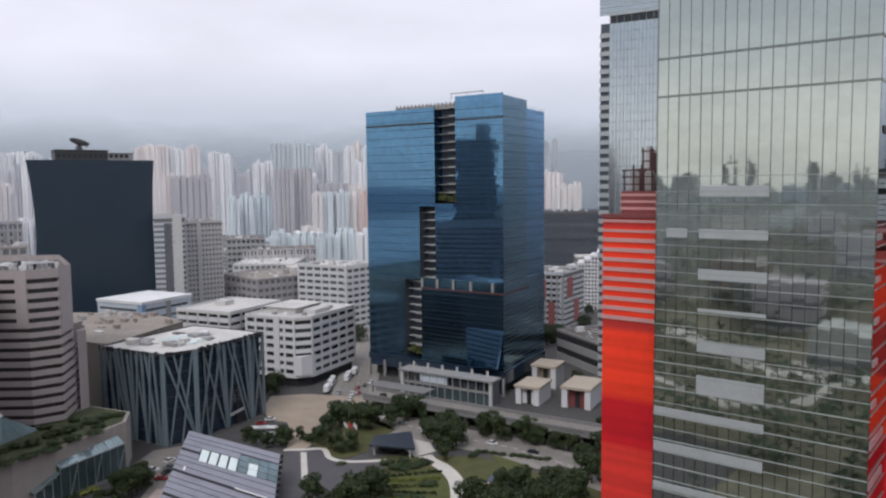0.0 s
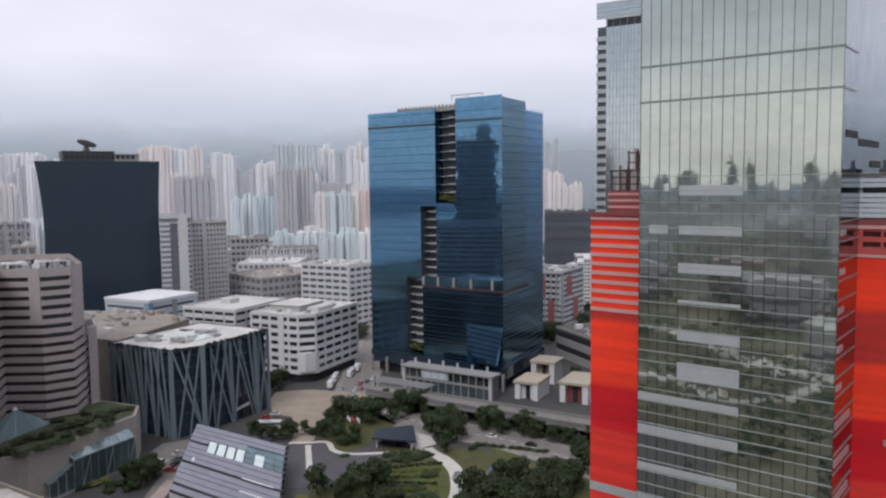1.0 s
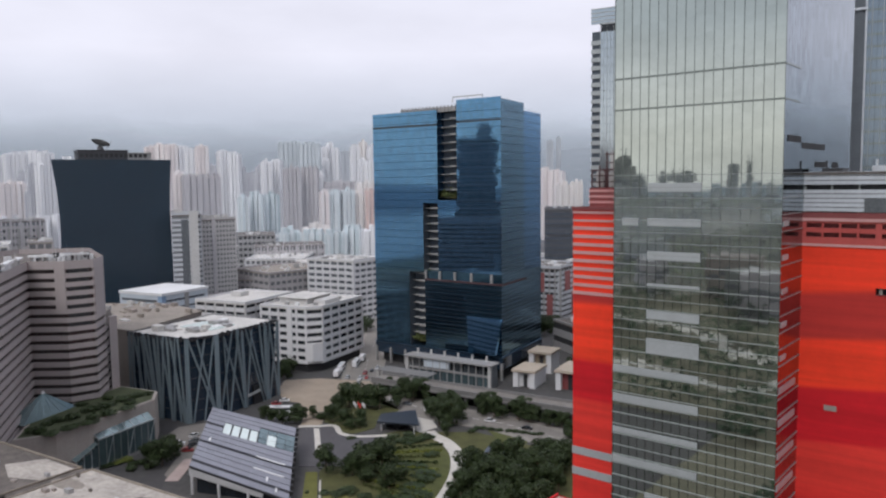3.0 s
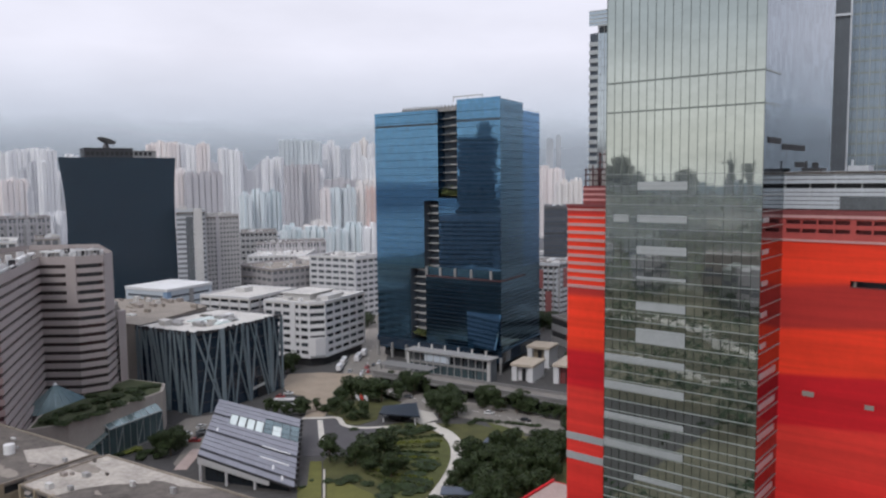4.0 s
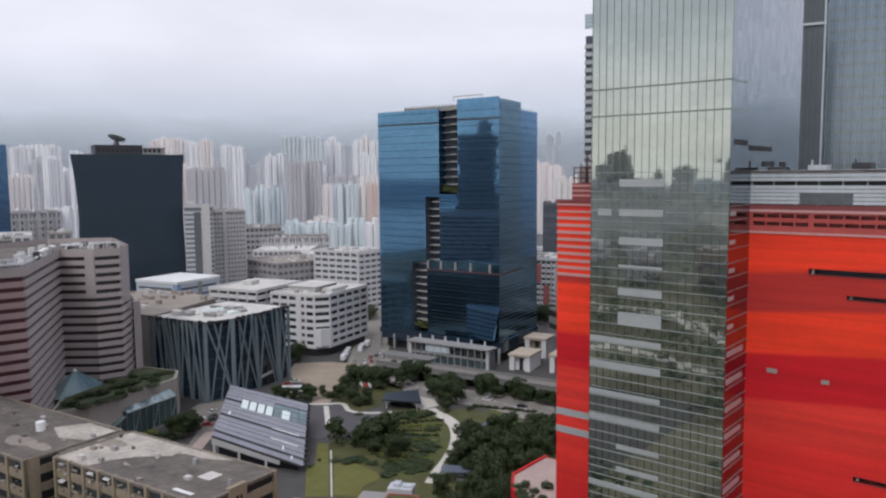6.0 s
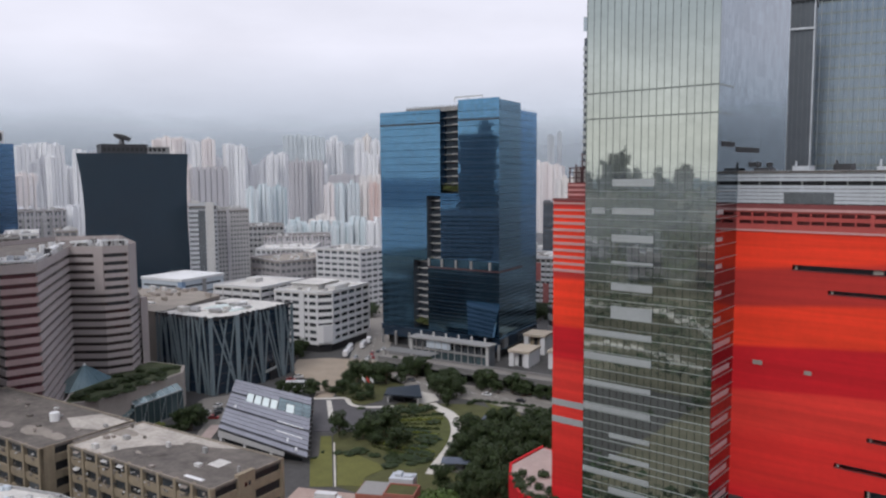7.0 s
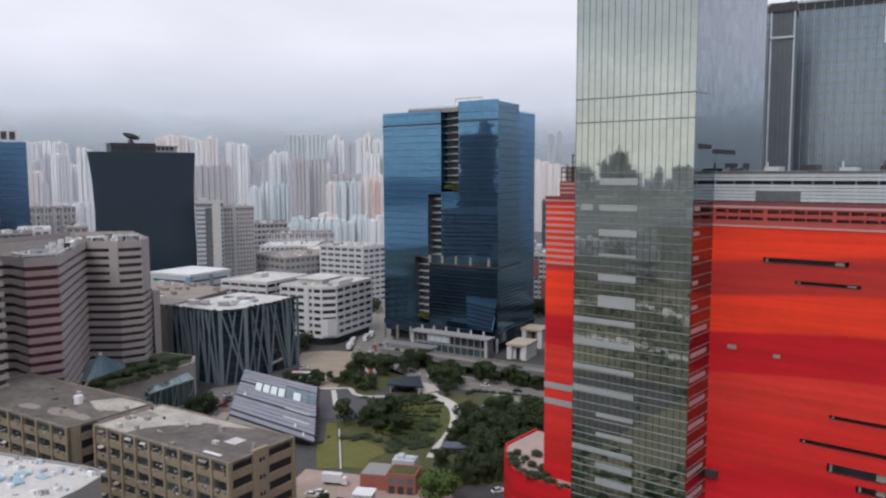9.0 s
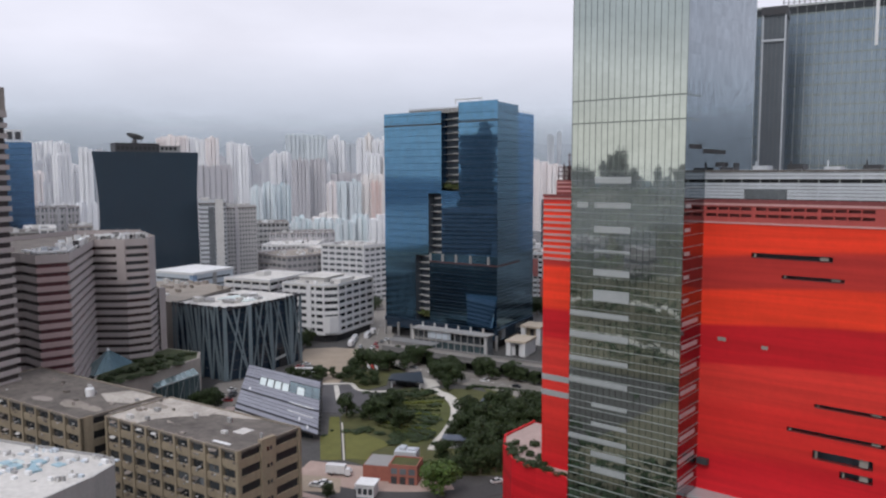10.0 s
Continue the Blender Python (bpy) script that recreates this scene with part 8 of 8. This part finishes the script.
shrub(-266.3, 131.4, 17, 5.6, 1.6, 1)
shrub(-272.0, 118.1, 17, 5.1, 2.2, 1)
shrub(-273.3, 108.7, 17, 5.5, 1.6, 0)
shrub(-259.3, 119.9, 17, 5.9, 2.8, 0)
shrub(-253.0, 102.8, 17, 5.2, 2.8, 0)
shrub(-75.1, 109.8, 22.06, 3.9, 2.2, 0)
shrub(-69.7, 106.0, 22.06, 4.4, 1.2, 1)
shrub(-65.8, 104.1, 22.06, 5.4, 1.8, 1)
shrub(-63.0, 103.9, 22.06, 3.9, 2.2, 1)
shrub(-73.9, 113.6, 22.06, 3.4, 1.2, 0)
shrub(-63.5, 107.5, 22.06, 3.4, 1.2, 0)
shrub(-77.3, 114.9, 22.06, 2.9, 2.2, 1)
shrub(-69.0, 110.4, 22.06, 3.4, 2.2, 1)
shrub(-79.0, 113.5, 22.06, 3.4, 1.2, 1)
shrub(-72.7, 109.0, 22.06, 4.9, 1.8, 1)
shrub(-59.9, 103.9, 22.06, 4.4, 1.8, 1)
shrub(-65.6, 109.4, 22.06, 4.9, 2.2, 0)
shrub(-56.1, 103.7, 22.06, 3.9, 1.2, 0)
shrub(-72.7, 117.5, 22.06, 3.9, 2.2, 1)
park(-285.6, 251.0, 128, "bus", 0)
park(-286.6, 262.8, 126, "bus", 1)
park(-291.6, 272.6, 126, "truck", 1)
park(-277.4, 240.6, 128, "truck", 1)
park(-270.3, 241.1, 124, "car", 2)
park(-263.7, 243.4, 305, "car", 3)
park(-270.2, 258.3, 127, "car", 4)
park(-271.8, 264.0, 301, "car", 5)
park(-262.6, 246.8, 128, "car", 6)
park(-200.6, 223.3, 190, "car", 7)
park(-214.9, 224.7, 6, "car", 8)
park(-223.5, 225.2, 10, "car", 9)
park(-171.7, 227.6, 12, "car", 13)
park(-154.3, 228.8, 12, "car", 14)
park(-269.5, 252.7, 301, "car", 16)
park(-257.9, 236.8, 121, "car", 17)
park(-140.3, 105.6, 27, "truck", 18)
park(-138.5, 97.4, 27, "car", 19)
park(-139.3, 94.5, 29, "car", 20)
park(-96.7, 133.3, 62, "car", 21)
park(-126.3, 101.7, 28, "car", 22)
park(-252.6, 142.3, 103, "car", 23)
park(-243.3, 135.6, 103, "car", 24)
park(-249.1, 133.6, 37, "car", 25)
park(-239.7, 131.2, 44, "car", 26)
park(-244.1, 129.1, 37, "car", 27)
park(-246.8, 138.7, 220, "car", 28)
park(-250.0, 182.1, 40, "bus", 33)
park(-261.6, 189.4, 40, "car", 36)
park(-262.9, 195.1, 40, "car", 39)
park(-255.2, 182.5, 99, "car", 29)
park(-255.3, 186.9, 104, "car", 30)
park(-246.9, 184.4, 99, "car", 31)
park(-253.9, 177.4, 283, "car", 32)
park(-201.3, 358.6, 150, "car", 40, 15.9)
park(-206.4, 375.4, 60, "car", 41, 15.9)
park(-197.7, 387.3, -30, "car", 42, 15.9)
park(-191.2, 396.5, 150, "car", 43, 15.9)
park(-184.1, 398.6, 60, "car", 44, 15.9)
park(-190.4, 380.0, 60, "car", 45, 15.9)
park(-181.0, 379.3, -30, "car", 46, 15.9)
park(-193.3, 400.9, 60, "car", 47, 15.9)
park(-197.8, 399.7, 150, "car", 48, 15.9)
park(-193.9, 393.0, 150, "car", 49, 15.9)
park(-185.5, 355.9, 150, "car", 50, 15.9)
park(-187.9, 397.4, -30, "car", 51, 15.9)
park(-195.3, 374.8, 150, "car", 52, 15.9)
park(-207.3, 367.7, 150, "car", 53, 15.9)

# ---- middle distance ----
def grey_block_pair():
    """Two grey blocks that meet at a stair shaft."""
    a = thing("grey_office_block", "pale grey office block with a dark recess and white stair shaft", "office block", pose(-443.8, 250.9, 0, 0, 0, 59))
    zt = ribbon_building(a, rect(18.5, 30), 0, 24, 3.25, 1.6, "hazewall", "win_pale", "roofgrey", 0.3, (0, 4, 0, 0), 1.0, "hazewall", 1.6)
    # no real recess: a proud dark strip carries its shade as colour
    part("recess", Shape().box(6.0, 10.5, -0.1, 0.4, 3, zt - 3), "win_grey", a, "dark strip with a recess's shade put into its colour")
    part("stair_shaft", Shape().box(11.0, 16.6, -1.4, 0.4, 0, zt + 2.5), "offwhite", a, "white stair shaft")
    part("water_tank", Shape().box(2, 7, 8, 14, zt, zt + 3.5), "offwhite", a)
    b = thing("beige_grid_block", "weathered beige-grey block with a grid of small windows", "office block", pose(-447.0, 272.6, 0, 0, 0, 79.5))
    zt = ribbon_building(b, rect(27.0, 34), 0, 23, 3.2, 1.65, "hazebeige", "win_pale", "roofgrey", 0.35, (2.5, 4.5, 0, 0), 0.9, "hazebeige", 1.6)
    part("stair_shaft", Shape().box(9.5, 11.6, -0.5, 0.3, 0, zt + 1), "lilac", b)
    for i in range(6):
        part("roof_unit", Shape().box(2 + i * 4.2, 4.4 + i * 4.2, 3 + i % 3 * 3, 7 + i % 3 * 3, zt, zt + 1.6 + i % 2 * 1.4), "offwhite" if i % 2 else "greywall", b)


# these two wall colours are paled to carry distance haze
M["hazewall"] = material("pale_blue_grey_wall", (0.46, 0.475, 0.50), 0.85, var=0.18, scale=0.1, fine=1.0, streak=0.7)
M["hazebeige"] = material("pale_beige_grey_wall", (0.44, 0.425, 0.415), 0.85, var=0.22, scale=0.1, fine=1.0, streak=0.8)
grey_block_pair()
city_block(-476.5, 302.3, 20.6, 53.5, 40, 29.6, 7, "greylow")
city_block(-421.8, 310.7, 83.1, 55.3, 50, 35.8, 7, "greylow")
city_block(-528.6, 367.9, 40.6, 49.1, 60, 34.6, 6, "white")
city_block(-462.0, 372.7, 57.0, 61.1, 50, 33.8, 8, "white")
city_block(-392.6, 346.0, 3.6, 17.4, 40, 43.0, 10, "redwhite")
city_block(-375.2, 347.1, 101.7, 30.1, 40, 44.0, 10, "redwhite")
city_block(-596.7, 410.1, 53.7, 34.8, 50, 49.9, 9, "darkgrey")
city_block(-564.1, 404.2, 51.2, 63.4, 40, 41.6, 6, "cream")
city_block(-406.2, 643.8, 29.6, 56.5, 50, 69.6, 14, "darkglass")
city_block(-285.9, 436.0, 14.7, 20.9, 22, 36.7, 9, "bluegrey")
city_block(-265.7, 441.3, 97.5, 37.7, 40, 37.5, 10, "bluegrey")
city_block(-226.6, 366.8, -30.0, 46.6, 60, 15.8, 2, "carpark")
city_block(-612.2, 205.0, 69.5, 35.1, 40, 72.3, 14, "cream")
city_block(-479.0, 144.7, 67.5, 19.4, 40, 63.8, 10, "white")
city_block(-446.0, 119.1, 68.6, 20.5, 30, 64.4, 12, "darkgrey")
city_block(-493.2, 181.3, 68.3, 14.6, 40, 63.3, 9, "greylow")


# ---- far city: housing towers and blocks ----
housing(-1772, 642, 164, 39, 22, "white", 69, 4)
housing(-1732, 662, 167, 37, 20, "white", 83, 4)
housing(-1725, 695, 171, 29, 20, "white", 47, 3)
housing(-1638, 688, 166, 27, 20, "white", 87, 3)
housing(-1470, 588, 134, 16, 20, "grey", 77, 3)
housing(-1431, 595, 137, 26, 22, "white", 92, 4)
housing(-1415, 633, 147, 24, 20, "white", 60, 3)
housing(-1402, 656, 143, 20, 20, "grey", 75, 3)
housing(-1463, 631, 117, 26, 22, "white", 51, 3)
housing(-1566, 612, 123, 22, 20, "grey", 68, 2)
housing(-1403, 525, 104, 44, 24, "pink", 89, 5)
housing(-1346, 529, 86, 10, 20, "grey", 68, 2)
housing(-943, 338, 60, 12, 18, "white", 94, 3)
housing(-954, 355, 58, 8, 18, "grey", 48, 3)
housing(-889, 357, 61, 10, 18, "white", 87, 3)
housing(-898, 376, 62, 12, 18, "white", 46, 3)
housing(-878, 339, 47, 19, 16, "grey", 68, 3)
housing(-1238, 549, 52, 25, 20, "white", 75, 3)
housing(-1566, 880, 181, 24, 20, "pink", 70, 3)
housing(-1539, 889, 185, 18, 20, "pink", 44, 2)
housing(-1513, 898, 182, 23, 20, "pink", 74, 3)
housing(-1512, 925, 180, 22, 20, "white", 78, 3)
housing(-1444, 901, 172, 17, 20, "white", 42, 2)
housing(-1409, 905, 176, 24, 20, "pink", 72, 3)
housing(-1478, 974, 140, 20, 20, "grey", 56, 2)
housing(-1108, 665, 115, 18, 24, "pink", 58, 3)
housing(-1071, 682, 111, 57, 24, "brown", 69, 6)
housing(-1391, 945, 167, 22, 22, "white", 77, 3)
housing(-1337, 937, 160, 21, 22, "white", 39, 3)
housing(-1358, 969, 133, 14, 20, "grey", 54, 2)
housing(-1515, 1112, 125, 36, 22, "grey", 58, 4)
housing(-1463, 1091, 137, 19, 20, "grey", 53, 2)
housing(-1178, 893, 139, 17, 20, "white", 67, 2)
housing(-1189, 927, 141, 19, 20, "white", 32, 3)
housing(-1411, 1140, 192, 50, 24, "slab", 59, 5)
housing(-1366, 1164, 188, 47, 24, "slab", 41, 5)
housing(-989, 798, 122, 26, 22, "brown", 61, 4)
housing(-984, 834, 123, 27, 22, "brown", 39, 4)
housing(-993, 865, 115, 8, 18, "white", 48, 1)
housing(-1387, 1224, 179, 22, 20, "white", 48, 2)
housing(-1384, 1241, 192, 13, 20, "white", 68, 2)
housing(-1356, 1236, 178, 14, 20, "white", 37, 2)
housing(-1382, 1225, 152, 19, 20, "white", 58, 2)
housing(-1401, 1273, 142, 28, 20, "grey", 57, 3)
housing(-1495, 1395, 181, 26, 20, "misty", 47, 2)
housing(-1050, 1002, 165, 15, 20, "white", 61, 2)
housing(-1062, 1036, 175, 13, 20, "cream", 30, 2)
housing(-1034, 1032, 164, 17, 20, "white", 60, 2)
housing(-1032, 1060, 169, 24, 20, "white", 44, 3)
housing(-975, 947, 138, 11, 18, "white", 55, 2)
housing(-955, 950, 133, 17, 18, "white", 25, 3)
housing(-938, 964, 127, 22, 18, "cream", 44, 3)
housing(-1021, 930, 100, 70, 22, "brown", 47, 6)
housing(-910, 892, 97, 35, 20, "cream", 55, 4)
housing(-887, 911, 95, 21, 20, "cream", 44, 3)
housing(-765, 539, 82, 8, 20, "aqua", 74, 2)
housing(-770, 563, 85, 16, 20, "aqua", 45, 3)
housing(-780, 593, 84, 17, 20, "teal", 64, 3)
housing(-920, 806, 84, 14, 20, "pink", 58, 2)
housing(-913, 823, 84, 18, 20, "aqua", 37, 2)
housing(-904, 843, 85, 20, 20, "aqua", 59, 3)
housing(-897, 862, 84, 15, 20, "cream", 36, 2)
housing(-868, 860, 85, 19, 20, "salmon", 55, 3)
housing(-852, 874, 83, 20, 20, "cream", 44, 3)
housing(-641, 509, 46, 21, 16, "aqua", 69, 3)
housing(-614, 518, 46, 21, 16, "aqua", 37, 3)
housing(-589, 526, 45, 21, 16, "aqua", 62, 3)
housing(-582, 545, 50, 18, 16, "aqua", 36, 3)
housing(-543, 538, 50, 25, 16, "white", 55, 4)
housing(-666, 567, 47, 32, 16, "cream", 54, 4)
housing(-694, 1073, 120, 19, 22, "pink", 33, 3)
housing(-676, 1075, 115, 14, 22, "pink", 52, 3)
housing(-638, 1054, 111, 21, 22, "pink", 16, 3)
housing(-577, 972, 91, 20, 18, "cream", 46, 4)
housing(-578, 1010, 95, 19, 18, "cream", 30, 3)
housing(-1104, 1787, 203, 19, 18, "misty", 32, 2)
housing(-1113, 1847, 215, 14, 18, "misty", 31, 1)


# ---- low-rise filling the middle distance ----
def low_rise():
    rr = random.Random(50)
    for i in range(95):
        a = radians(rr.uniform(-34, 36))
        d = rr.uniform(560, 1000)
        x, y = -7 - d * math.sin(a + radians(39.2)), -3 + d * math.cos(a + radians(39.2))
        w, dp, hgt = rr.uniform(16, 42), rr.uniform(14, 30), rr.uniform(10, 34)
        wall = rr.choice(("white", "offwhite", "greywall", "brownwall", "palewall", "offwhite"))
        root = thing("low_rise_block", "distant low-rise city block with flat roof", "building", pose(x, y, 0, 0, 0, rr.choice((14, 40, 60)) + rr.uniform(-6, 6)), "low-rise blocks")
        part("wall", Shape().box(-w / 2, w / 2, -dp / 2, dp / 2, 0, hgt), wall, root)
        part("roof", Shape().box(-w / 2 - 0.3, w / 2 + 0.3, -dp / 2 - 0.3, dp / 2 + 0.3, hgt, hgt + 0.9), rr.choice(("roofpale", "roofgrey", "roofwhite")), root)
        for k in range(int(hgt / 4)):
            part("window_band", Shape().box(-w / 2 - 0.05, w / 2 + 0.05, -dp / 2 - 0.05, dp / 2 + 0.05, 1.6 + k * 4, 3.1 + k * 4), "win_grey", root)
    for i in range(110):
        a = radians(rr.uniform(-34, 36))
        d = rr.uniform(480, 950)
        tree(round(-7 - d * math.sin(a + radians(39.2)), 1), round(-3 + d * math.cos(a + radians(39.2)), 1), 0, rr.uniform(8, 15), rr.uniform(8, 13), rr.choice((0, 2)))


low_rise()
